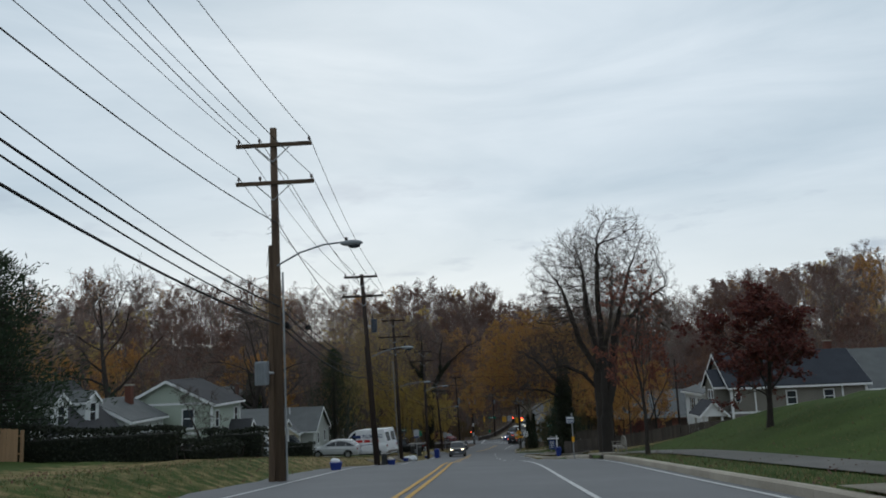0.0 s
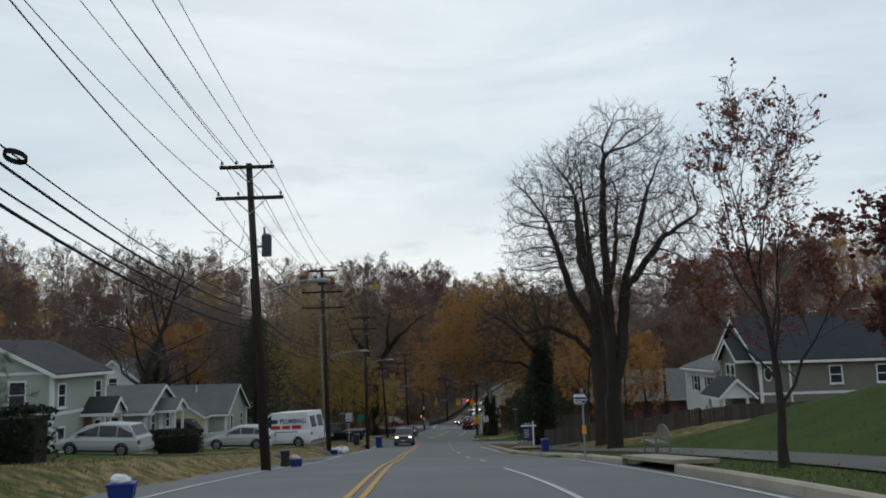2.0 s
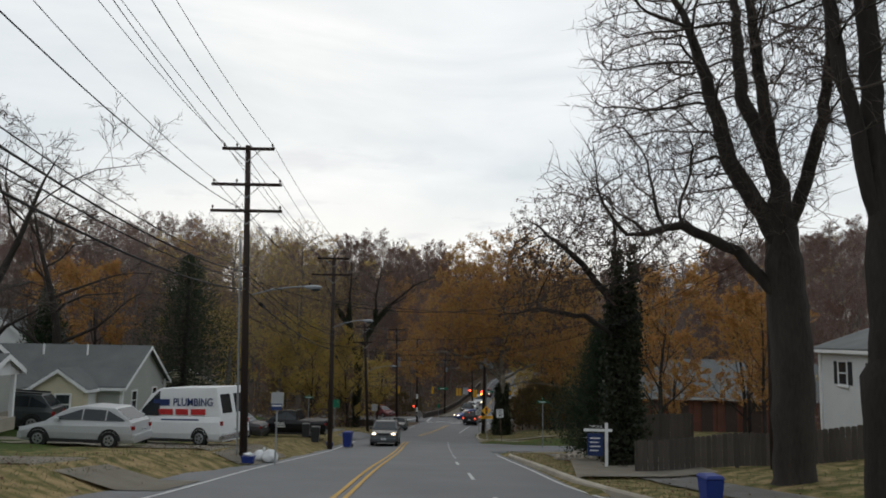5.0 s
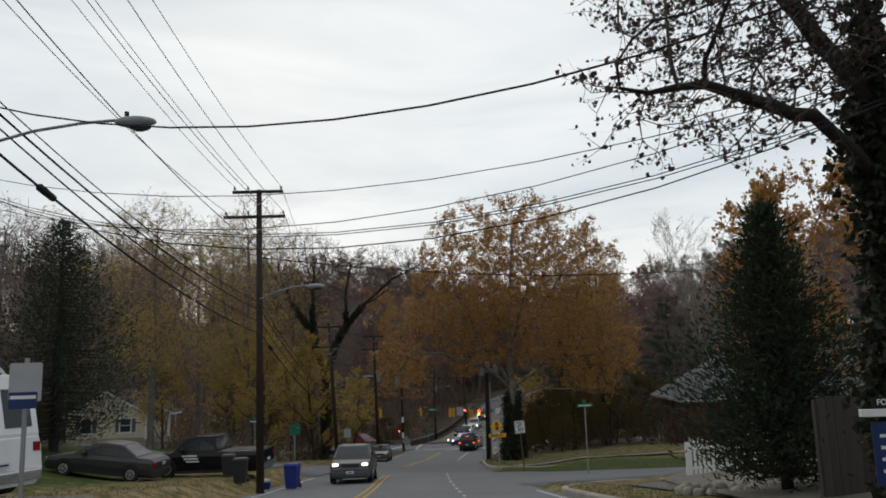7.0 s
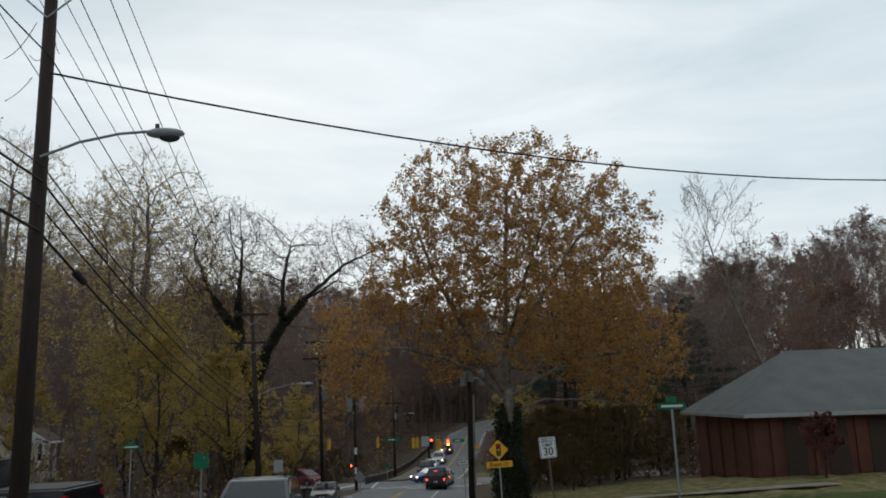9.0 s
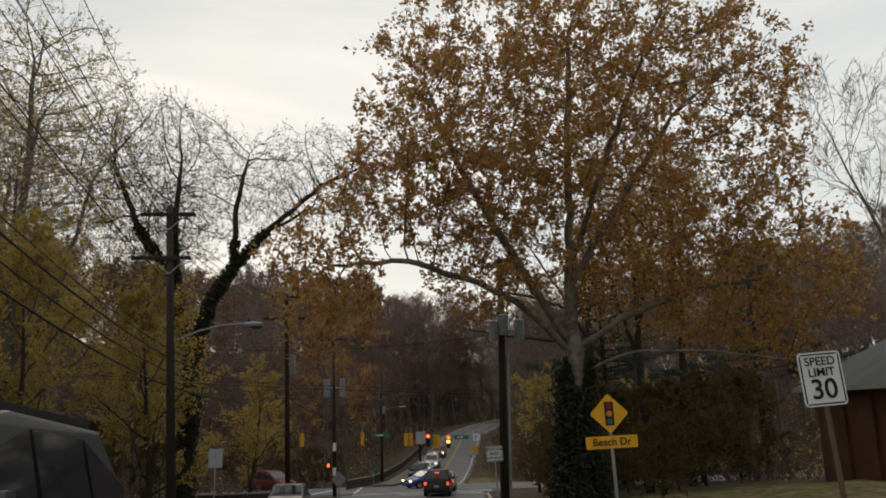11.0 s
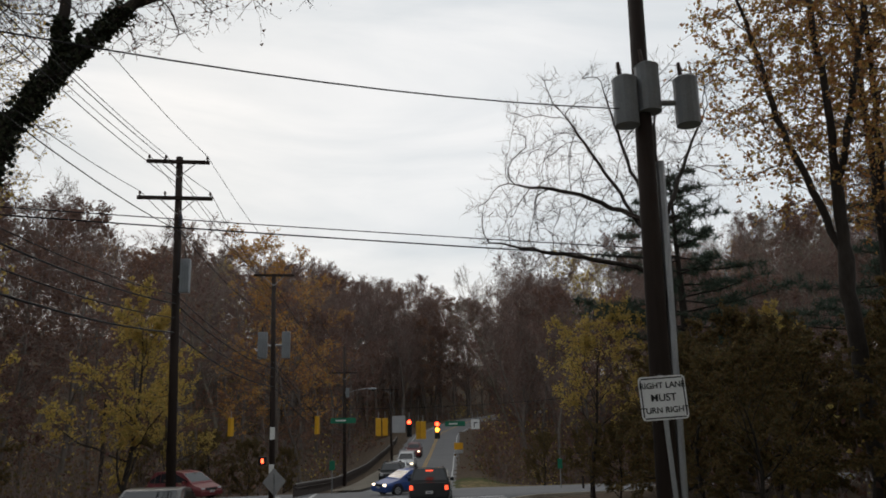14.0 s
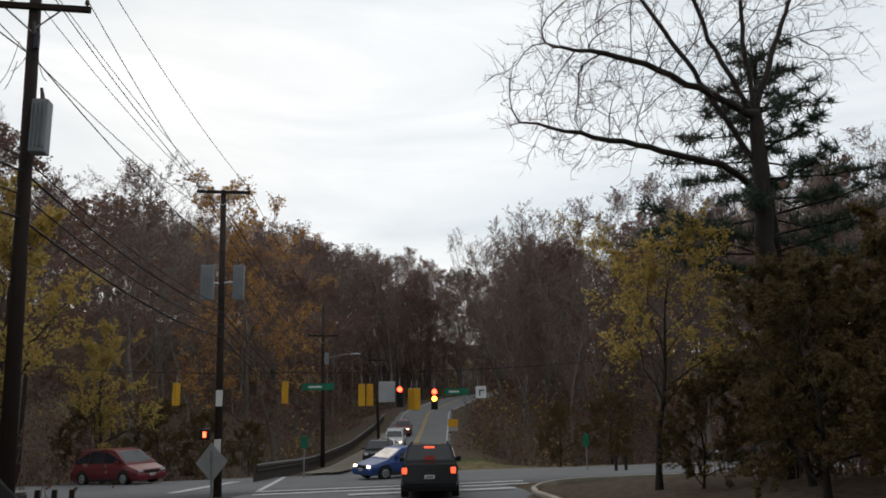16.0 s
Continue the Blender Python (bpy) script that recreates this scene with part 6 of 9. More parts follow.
FENCEWOOD = material("weathered_grey_boards", (0.10, 0.086, 0.074), (0.055, 0.046, 0.04), rough=0.9, scale=2, fine=12, stretch=(1, 1, 0.15), objrand=0.2)
FENCETAN = material("tan_cedar_boards", (0.32, 0.20, 0.11), (0.22, 0.14, 0.08), rough=0.85, scale=2, fine=12, stretch=(1, 1, 0.15), objrand=0.15)


def prism(W, D, H, rh, ridge, m=None, x0=0.0, y0=0.0):
    """Walls with their gables, closed."""
    bm = bmesh.new()
    w, d = W / 2, D / 2
    a = [bm.verts.new((x0 + x, y0 + y, z)) for z in (0, H) for x, y in ((-w, -d), (w, -d), (w, d), (-w, d))]
    bm.faces.new(a[3::-1])
    if ridge == 'x':
        r = [bm.verts.new((x0 - w, y0, H + rh)), bm.verts.new((x0 + w, y0, H + rh))]
        bm.faces.new((a[0], a[1], a[5], a[4]))
        bm.faces.new((a[2], a[3], a[7], a[6]))
        bm.faces.new((a[1], a[2], a[6], r[1], a[5]))
        bm.faces.new((a[3], a[0], a[4], r[0], a[7]))
        bm.faces.new((a[4], a[5], r[1], r[0]))
        bm.faces.new((a[6], a[7], r[0], r[1]))
    else:
        r = [bm.verts.new((x0, y0 - d, H + rh)), bm.verts.new((x0, y0 + d, H + rh))]
        bm.faces.new((a[0], a[1], a[5], r[0], a[4]))
        bm.faces.new((a[2], a[3], a[7], r[1], a[6]))
        bm.faces.new((a[1], a[2], a[6], a[5]))
        bm.faces.new((a[3], a[0], a[4], a[7]))
        bm.faces.new((a[5], a[6], r[1], r[0]))
        bm.faces.new((a[7], a[4], r[0], r[1]))
    bmesh.ops.recalc_face_normals(bm, faces=bm.faces)
    return bm


def gable_roof(ob, W, D, H, rh, ridge, mat, over=0.35, x0=0.0, y0=0.0, trim=TRIM):
    """Two roof planes with thickness, and white rake and eave boards."""
    w, d = W / 2, D / 2
    if ridge == 'x':
        run, half = d, w
    else:
        run, half = w, d
    sl = rh / run
    for s in (-1, 1):
        e, L = run + over, half + over
        lo, hi = H - over * sl, H + rh

        def q(u, v, z):
            return (x0 + v, y0 + s * u, z) if ridge == 'x' else (x0 + s * u, y0 + v, z)
        bm = bmesh.new()
        top = [q(0, -L, hi + 0.14), q(0, L, hi + 0.14), q(e, L, lo + 0.14), q(e, -L, lo + 0.14)]
        bot = [(p[0], p[1], p[2] - 0.12) for p in top]
        tv, bv = [bm.verts.new(p) for p in top], [bm.verts.new(p) for p in bot]
        bm.faces.new(tv)
        bm.faces.new(bv[::-1])
        for i in range(4):
            j = (i + 1) % 4
            bm.faces.new((tv[i], bv[i], bv[j], tv[j]))
        bmesh.ops.recalc_face_normals(bm, faces=bm.faces)
        rf = part("roof", bm, mat, ob)
        for v in (-L, L):
            bm = bmesh.new()
            sg = 0.03 if v > 0 else -0.03
            pts = [q(0, v + sg, hi + 0.10), q(e, v + sg, lo + 0.10), q(e, v + sg, lo - 0.12), q(0, v + sg, hi - 0.12)]
            vv = [bm.verts.new(p) for p in pts]
            v2 = [bm.verts.new((p[0] + (0 if ridge == 'x' else 0) - (sg if ridge == 'x' else 0), p[1] - (0 if ridge == 'x' else sg), p[2])) for p in pts]
            bm.faces.new(vv)
            bm.faces.new(v2[::-1])
            for i in range(4):
                j = (i + 1) % 4
                bm.faces.new((vv[i], v2[i], v2[j], vv[j]))
            bmesh.ops.recalc_face_normals(bm, faces=bm.faces)
            part("rake_board", bm, trim, rf)
        a, b = q(e - 0.02, -L, lo - 0.1), q(e + 0.08, L, lo + 0.06)
        part("gutter", boxed(min(a[0], b[0]), min(a[1], b[1]), a[2], max(a[0], b[0]), max(a[1], b[1]), b[2]), trim, rf)


def window(ob, W, D, face, u, z, w, h, shutters=None, mullion=True, x0=0.0, y0=0.0, frame_mat=TRIM):
    """A sash window standing proud of a wall face, with its own glass, bars and sill."""
    if face == 'S':
        m = Matrix.Translation((x0 + u, y0 - D / 2, z))
    elif face == 'N':
        m = Matrix.Translation((x0 + u, y0 + D / 2, z)) @ Matrix.Rotation(math.pi, 4, 'Z')
    elif face == 'E':
        m = Matrix.Translation((x0 + W / 2, y0 + u, z)) @ Matrix.Rotation(math.pi / 2, 4, 'Z')
    else:
        m = Matrix.Translation((x0 - W / 2, y0 + u, z)) @ Matrix.Rotation(-math.pi / 2, 4, 'Z')
    bm = bmesh.new()
    t = 0.09
    for a in ((-w / 2 - t, 0, -w / 2, h), (w / 2, 0, w / 2 + t, h), (-w / 2 - t, h, w / 2 + t, h + t), (-w / 2 - t, -t, w / 2 + t, 0)):
        box(bm, a[0], -0.06, a[1], a[2], 0.02, a[3])
    if mullion:
        box(bm, -w / 2, -0.045, h / 2 - 0.03, w / 2, 0.0, h / 2 + 0.03)
    bmesh.ops.transform(bm, matrix=m, verts=bm.verts)
    win = part("window", bm, frame_mat, ob)
    bm = boxed(-w / 2, -0.03, 0, w / 2, -0.015, h)
    bmesh.ops.transform(bm, matrix=m, verts=bm.verts)
    part("pane", bm, PANE, win, "dark reflecting glass")
    bm = boxed(-w / 2 - t - 0.04, -0.12, -t - 0.05, w / 2 + t + 0.04, 0.0, -t)
    bmesh.ops.transform(bm, matrix=m, verts=bm.verts)
    part("sill", bm, frame_mat, win)
    if shutters:
        for s in (-1, 1):
            bm = boxed(s * (w / 2 + t + 0.2) - 0.17, -0.04, -0.02, s * (w / 2 + t + 0.2) + 0.17, 0.0, h + 0.02)
            bmesh.ops.transform(bm, matrix=m, verts=bm.verts)
            part("shutter", bm, shutters, win)


def door(ob, W, D, face, u, z, mat, x0=0.0, y0=0.0):
    m = Matrix.Translation((x0 + u, y0 - D / 2, z)) if face == 'S' else (Matrix.Translation((x0 + W / 2, y0 + u, z)) @ Matrix.Rotation(math.pi / 2, 4, 'Z') if face == 'E'
                                                                       else Matrix.Translation((x0 - W / 2, y0 + u, z)) @ Matrix.Rotation(-math.pi / 2, 4, 'Z'))
    bm = boxed(-0.45, -0.05, 0, 0.45, 0, 2.0, 0.01)
    bmesh.ops.transform(bm, matrix=m, verts=bm.verts)
    d = part("door", bm, mat, ob)
    bm = boxed(0.3, -0.1, 0.95, 0.36, -0.05, 1.05)
    bmesh.ops.transform(bm, matrix=m, verts=bm.verts)
    part("handle", bm, STEEL, d)


def corner_boards(ob, W, D, H, x0=0.0, y0=0.0, mat=TRIM):
    for sx in (-1, 1):
        for sy in (-1, 1):
            cx, cy = x0 + sx * W / 2, y0 + sy * D / 2
            part("corner_board", boxed(cx - 0.09, cy - 0.09, 0, cx + 0.09, cy + 0.09, H), mat, ob)


def porch(ob, cx, cy, w, d, h, rh, ridge, roofmat, posts, floor_h=0.15):
    """A small gabled porch on white posts."""
    part("porch_floor", boxed(cx - w / 2, cy - d / 2, -0.4, cx + w / 2, cy + d / 2, floor_h, 0.02), CONCRETE, ob)
    for px, py in posts:
        part("post", boxed(px - 0.08, py - 0.08, floor_h, px + 0.08, py + 0.08, h, 0.015), TRIM, ob)
    bm = prism(w, d, 0.22, rh, ridge)
    bmesh.ops.translate(bm, vec=(cx, cy, h), verts=bm.verts)
    part("porch_gable", bm, TRIM, ob)
    gable_roof(ob, w, d, h + 0.2, rh, ridge, roofmat, 0.2, cx, cy)


def house(label, x, y, z, W, D, H, rh, ridge, wall, roof, yaw=0.0, trim=TRIM):
    ob = thing("house", label, "house", "houses by the road")
    ob.matrix_world = pose(x, y, z, 0, 0, yaw)
    part("wall", prism(W, D, H, rh, ridge), wall, ob)
    part("foundation", boxed(-W / 2 - 0.03, -D / 2 - 0.03, -1.6, W / 2 + 0.03, D / 2 + 0.03, 0.18), CONCRETE, ob)
    gable_roof(ob, W, D, H, rh, ridge, roof, 0.35, trim=trim)
    corner_boards(ob, W, D, H, mat=trim)
    return ob


def chimney(ob, x, y, z0, z1, s=0.45):
    c = part("chimney", boxed(x - s / 2, y - s / 2, z0, x + s / 2, y + s / 2, z1), BRICK, ob)
    part("cap", boxed(x - s / 2 - 0.06, y - s / 2 - 0.06, z1, x + s / 2 + 0.06, y + s / 2 + 0.06, z1 + 0.1), CONCRETE, c)


# pale green two-storey house
g = house("pale green two-storey house with a charcoal gable roof", -24.2, 59.3, -7.1, 6.8, 6.2, 4.75, 1.7, 'y', SIDE_GREEN, ROOF_DARK)
for u in (-2.1, 2.2):
    window(g, 6.8, 6.2, 'E', u, 2.95, 0.7, 1.15)
    window(g, 6.8, 6.2, 'E', u, 0.6, 0.7, 1.2)
for u in (-1.8, 1.6):
    window(g, 6.8, 6.2, 'S', u, 3.0, 0.8, 1.3)
    window(g, 6.8, 6.2, 'S', u, 0.5, 0.8, 1.3)
porch(g, 4.2, 1.2, 1.6, 1.6, 2.25, 0.65, 'x', ROOF_DARK, ((4.9, 0.5), (4.9, 1.9)))
door(g, 6.8, 6.2, 'E', 1.0, 0.15, material("orange_brown_door", (0.30, 0.10, 0.05), rough=0.5))
part("rake_trim", boxed(-3.5, -3.16, 4.68, 3.5, -3.1, 4.84), TRIM, g)
part("band_board", boxed(-3.44, -3.15, 2.5, 3.44, -3.1, 2.66), TRIM, g)
part("band_board", boxed(3.4, -3.1, 2.5, 3.45, 3.1, 2.66), TRIM, g)

# white cape house with dormers
g = house("white cape house with two dormers in a dark roof", -27.9, 45.6, -5.75, 6.2, 7.2, 2.5, 2.9, 'y', SIDE_WHITE, ROOF_DARK, -2)
for dy in (-1.7, 1.7):
    bm = prism(2.4, 1.5, 1.45, 0.55, 'x', x0=1.45, y0=dy)
    bmesh.ops.translate(bm, vec=(0, 0, 2.75), verts=bm.verts)
    part("dormer", bm, SIDE_WHITE, g)
    gable_roof(g, 2.4, 1.5, 4.2, 0.55, 'x', ROOF_GREY, 0.15, 1.45, dy)
    window(g, 2.4, 1.5, 'E', 0.0, 3.0, 0.62, 1.05, x0=1.45, y0=dy)
for u in (-2.4, 0.2, 2.5):
    window(g, 6.2, 7.2, 'E', u, 0.7, 0.85, 1.2)
window(g, 6.2, 7.2, 'S', 0.0, 2.9, 0.7, 1.1)
window(g, 6.2, 7.2, 'S', 1.6, 0.7, 0.8, 1.2)
part("gutter", boxed(3.42, -3.9, 2.28, 3.54, 3.9, 2.4, 0.02), WHITEP, g)

# small white gabled house behind it
g = house("small white gabled house behind bare branches", -26.8, 52.6, -6.4, 5.2, 5.2, 3.4, 1.3, 'y', SIDE_WHITE, ROOF_GREY)
for z in (0.6, 2.4):
    window(g, 5.2, 5.2, 'S', 0.9, z - 0.2, 0.8, 1.1)
chimney(g, 0.9, 1.0, 3.6, 5.6)

# grey bungalows
g = house("low pale grey bungalow with a grey roof", -24.2, 70.5, -7.6, 7.6, 6.6, 2.3, 1.5, 'x', SIDE_GREY, ROOF_GREY, 3)
for u in (-1.8, 1.5):
    window(g, 7.6, 6.6, 'E', u, 0.8, 0.75, 1.1)
    window(g, 7.6, 6.6, 'S', u * 1.2, 0.8, 0.9, 1.1)
porch(g, 4.4, 0.0, 1.4, 2.6, 2.0, 0.6, 'x', ROOF_GREY, ((5.0, -1.1), (5.0, 1.1)))
door(g, 7.6, 6.6, 'E', 0.0, 0.15, WHITEP)
g = house("long pale grey bungalow with a front gable wing", -24.9, 88.0, -9.3, 10.4, 7.0, 2.4, 2.2, 'x', SIDE_GREY, ROOF_GREY)
part("wing", prism(5.8, 3.6, 2.4, 1.8, 'y', x0=-2.6, y0=-4.6), SIDE_WHITE, g)
gable_roof(g, 5.8, 3.6, 2.4, 1.8, 'y', ROOF_GREY, 0.3, -2.6, -4.6)
part("wing", prism(3.0, 2.0, 2.3, 1.0, 'y', x0=2.2, y0=-4.2), SIDE_CREAM, g)
gable_roof(g, 3.0, 2.0, 2.3, 1.0, 'y', ROOF_GREY, 0.25, 2.2, -4.2)
for u in (-1.2, 1.2):
    window(g, 5.8, 3.6, 'S', u, 0.8, 0.85, 1.1, x0=-2.6, y0=-4.6)
    window(g, 10.4, 7.0, 'E', u * 1.4, 0.8, 0.7, 1.1)
window(g, 3.0, 2.0, 'S', 0.3, 0.8, 0.8, 1.1, x0=2.2, y0=-4.2)
door(g, 3.0, 2.0, 'E', 0.0, 0.1, WHITEP, 2.2, -4.2)
for k in (-1.0, 1.8):
    part("vent_pipe", rods(((k, -1.0, 3.9), (k, -1.0, 4.75), 0.06)), WHITEP, g)
g = house("white cottage with a dormer behind the bungalows", -34.5, 98.5, -8.0, 7.0, 6.0, 3.2, 2.6, 'y', SIDE_WHITE, ROOF_GREY)
window(g, 7.0, 6.0, 'S', 0.0, 3.0, 0.8, 1.0)
chimney(g, 1.4, 0.0, 4.4, 6.2)
# cream house near the junction
g = house("cream house with brown roof and grey shutters", -31.4, 133.5, -12.1, 7.2, 7.6, 2.5, 2.0, 'y', SIDE_CREAM, ROOF_BROWN, 4)
SH = material("blue_grey_shutters", (0.10, 0.13, 0.16), rough=0.6)
for u in (-1.9, 1.7):
    window(g, 7.2, 7.6, 'S', u, 0.75, 0.95, 1.2, SH)
part("gable_vent", boxed(-0.25, -3.84, 3.1, 0.25, -3.79, 3.7), WHITEP, g)
porch(g, 4.6, -1.6, 2.2, 2.6, 2.2, 0.7, 'y', ROOF_BROWN, ((3.8, -2.8), (5.5, -2.8), (5.5, -0.5)))
window(g, 7.2, 7.6, 'E', 1.8, 0.75, 0.9, 1.2)

# taupe house with the navy roof
g = house("taupe house with a dark navy roof and white trim", 25.2, 67.7, -7.7, 10.8, 6.8, 4.75, 2.5, 'x', SIDE_TAUPE, ROOF_NAVY)
part("band_board", boxed(-5.44, -3.47, 2.42, 5.44, -3.40, 2.58), TRIM, g)
part("band_board", boxed(-5.47, -3.44, 2.42, -5.40, 3.44, 2.58), TRIM, g)
for u in (-1.35, 1.35):
    part("panel_board", boxed(u * 2.6 - 0.06, -3.46, 0.1, u * 2.6 + 0.06, -3.40, 4.7), TRIM, g)
part("bay", prism(1.5, 2.9, 4.75, 1.15, 'x', x0=-5.7, y0=-1.2), SIDE_TAUPE, g)
gable_roof(g, 1.5, 2.9, 4.75, 1.15, 'x', ROOF_NAVY, 0.25, -5.7, -1.2)
for u in (-0.55, 0.25):
    window(g, 1.5, 2.9, 'W', u, 3.0, 0.55, 1.3, x0=-5.7, y0=-1.2)
bm = bmesh.new()
rod(bm, (-4.9, -3.40, 3.75), (-4.9, -3.46, 3.75), 0.36, seg=20)
bmesh.ops.scale(bm, vec=(0.75, 1, 1.35), space=Matrix.Translation((4.9, 0, -3.75)), verts=bm.verts)
ow = part("oval_window", bm, TRIM, g, "white oval window")
bm = bmesh.new()
rod(bm, (-4.9, -3.45, 3.75), (-4.9, -3.475, 3.75), 0.28, seg=20)
bmesh.ops.scale(bm, vec=(0.75, 1, 1.35), space=Matrix.Translation((4.9, 0, -3.75)), verts=bm.verts)
part("pane", bm, PANE, ow)
porch(g, -7.0, -2.0, 2.0, 3.0, 2.3, 0.95, 'y', ROOF_NAVY, ((-7.8, -3.3), (-6.3, -3.3), (-7.8, -0.8)))
door(g, 10.8, 6.8, 'W', -2.2, 0.15, material("brown_door", (0.12, 0.06, 0.04), rough=0.5))
for u in (-0.6, 2.4):
    window(g, 10.8, 6.8, 'S', u, 3.1, 0.7, 1.0)
window(g, 10.8, 6.8, 'S', 3.6, 0.5, 1.2, 1.3)
part("porch_roof", boxed(1.6, -5.0, 2.5, 5.4, -3.4, 2.68, 0.03), ROOF_GREY, g)
for u in (1.8, 3.4, 5.2):
    part("post", boxed(u - 0.09, -4.9, 0.0, u + 0.09, -4.72, 2.5), TRIM, g)

# white two-storey house behind
g = house("white two-storey house beyond the board fence", 23.4, 74.9, -8.4, 7.4, 7.0, 4.5, 1.3, 'y', SIDE_WHITE, ROOF_GREY)
SD = material("black_shutters", (0.02, 0.022, 0.025), rough=0.6)
window(g, 7.4, 7.0, 'W', -1.6, 2.75, 0.75, 1.1, SD)
window(g, 7.4, 7.0, 'W', 1.3, 2.75, 0.75, 1.1, SD)
window(g, 7.4, 7.0, 'W', -1.6, 0.6, 0.75, 1.1, SD)
part("awning", boxed(-3.6, -4.6, 1.55, -1.2, -3.5, 1.65, 0.02), WHITEP, g)

# large grey roofed house on the rise
g = house("house with a long pale grey roof beyond the mound", 37.5, 79.0, -6.6, 14.0, 9.0, 2.6, 3.4, 'x', SIDE_CREAM, ROOF_GREY)
chimney(g, -3.0, 0.5, 5.3, 7.0, 0.6)
for u in (-4.5, -1.0, 3.0):
    window(g, 14.0, 9.0, 'S', u, 0.8, 1.0, 1.2)

# brick hall with a hipped roof
g = thing("brick_hall", "low dark red brick hall with a grey hipped roof", "building")
g.matrix_world = pose(29.9, 115.0, -12.9, 0, 0, -6)
W, D, H, RH = 22.0, 10.0, 3.9, 3.5
part("wall", boxed(-W / 2, -D / 2, -1.0, W / 2, D / 2, H), BRICK, g)
bm = bmesh.new()
o = 0.7
e = [bm.verts.new(p) for p in ((-W / 2 - o, -D / 2 - o, H), (W / 2 + o, -D / 2 - o, H), (W / 2 + o, D / 2 + o, H), (-W / 2 - o, D / 2 + o, H))]
r = [bm.verts.new((-W / 2 + 4.2, 0, H + RH)), bm.verts.new((W / 2 - 4.2, 0, H + RH))]
for f in ((e[0], e[1], r[1], r[0]), (e[1], e[2], r[1]), (e[2], e[3], r[0], r[1]), (e[3], e[0], r[0]), (e[3], e[2], e[1], e[0])):
    bm.faces.new(f)
bmesh.ops.recalc_face_normals(bm, faces=bm.faces)
part("roof", bm, ROOF_GREY, g)
part("fascia", boxed(-W / 2 - o - 0.04, -D / 2 - o - 0.04, H - 0.18, W / 2 + o + 0.04, D / 2 + o + 0.04, H + 0.02), material("pale_fascia", (0.34, 0.34, 0.33), rough=0.6), g)
DK = material("dark_wood_panel", (0.05, 0.032, 0.026), rough=0.7)
for k in range(10):
    u = -W / 2 + 1.0 + k * 2.2
    part("pilaster", boxed(u - 0.2, -D / 2 - 0.14, -0.6, u + 0.2, -D / 2, H - 0.1), BRICK, g)
    if k < 9:
        part("panel", boxed(u + 0.55, -D / 2 - 0.05, 0.1, u + 1.6, -D / 2 + 0.02, H - 0.4), DK, g)
for k in range(4):
    v = -D / 2 + 1.0 + k * 2.2
    part("pilaster", boxed(-W / 2 - 0.14, v - 0.2, -0.6, -W / 2, v + 0.2, H - 0.1), BRICK, g)


# ---- fences ----
def board_fence(name, a, b, h, pitch, mat, label, thick=0.025, pickets=False, rails=True):
    """Posts, rails and single boards between two points, following the land."""
    ob = thing(name, label, "fence")
    a, b = Vector((*a, 0)), Vector((*b, 0))
    ln = (b - a).length
    d = (b - a).normalized()
    ang = math.atan2(d.y, d.x)
    n = int(ln / pitch)
    rng = random.Random(len(label) + n)
    bm0 = bmesh.new()
    w = pitch * (0.62 if pickets else 0.95)
    if pickets:
        poly_slab(bm0, [(-w / 2, 0, 0), (w / 2, 0, 0), (w / 2, 0, h - 0.08), (0, 0, h), (-w / 2, 0, h - 0.08)], thick, Vector((0, 1, 0)))
    else:
        poly_slab(bm0, [(-w / 2, 0, 0), (w / 2, 0, 0), (w / 2, 0, h - 0.04), (w * 0.3, 0, h), (-w * 0.3, 0, h), (-w / 2, 0, h - 0.04)], thick, Vector((0, 1, 0)))
    me = bpy.data.meshes.new("board")
    bm0.to_mesh(me)
    bm0.free()
    me.materials.append(mat)
    for i in range(n):
        p = a + d * (i + 0.5) * pitch
        o = under(new("board", me), ob)
        sc = 1 + (0.12 * math.cos((i % 14) / 14 * 6.28) if pickets else rng.uniform(-0.015, 0.015))
        o.matrix_world = Matrix.Translation((p.x, p.y, lz(p.x, p.y) + 0.02)) @ Matrix.Rotation(ang, 4, 'Z') @ Matrix.Rotation(rng.uniform(-0.008, 0.008), 4, 'Y') @ Matrix.Diagonal((1, 1, sc, 1))
    k = max(2, int(ln / 2.4) + 1)
    for i in range(k):
        p = a + d * ln * i / (k - 1)
        z = lz(p.x, p.y)
        part("post", boxed(p.x - 0.05, p.y + 0.03, z - 0.2, p.x + 0.05, p.y + 0.13, z + h - 0.02, 0.008), mat, ob)
        if i < k - 1:
            q = a + d * ln * (i + 1) / (k - 1)
            for f in (0.25, 0.8):
                part("rail", rods(((p.x, p.y + 0.05, z + h * f), (q.x, q.y + 0.05, lz(q.x, q.y) + h * f), 0.035), seg=4), mat, ob)
    return ob


board_fence("board_fence", (6.0, 68.8), (9.8, 69.3), 1.7, 0.15, FENCEWOOD, "weathered grey board fence at the corner")
board_fence("board_fence", (5.8, 62.6), (14.6, 60.6), 1.0, 0.16, FENCEWOOD, "long weathered grey board fence behind the trees")
board_fence("board_fence", (14.6, 60.6), (26.0, 58.8), 0.85, 0.16, FENCEWOOD, "brown board fence below the house")
board_fence("picket_fence", (7.2, 79.2), (11.5, 77.5), 1.05, 0.13, WHITEP, "white scalloped picket fence", pickets=True)
board_fence("board_fence", (-21.5, 27.6), (-17.8, 28.2), 1.2, 0.14, FENCETAN, "tan cedar board fence beside the hedge")
board_fence("picket_fence", (-20.0, 76.5), (-16.0, 77.0), 0.9, 0.16, WHITEP, "low white picket fence in the yard", pickets=True)


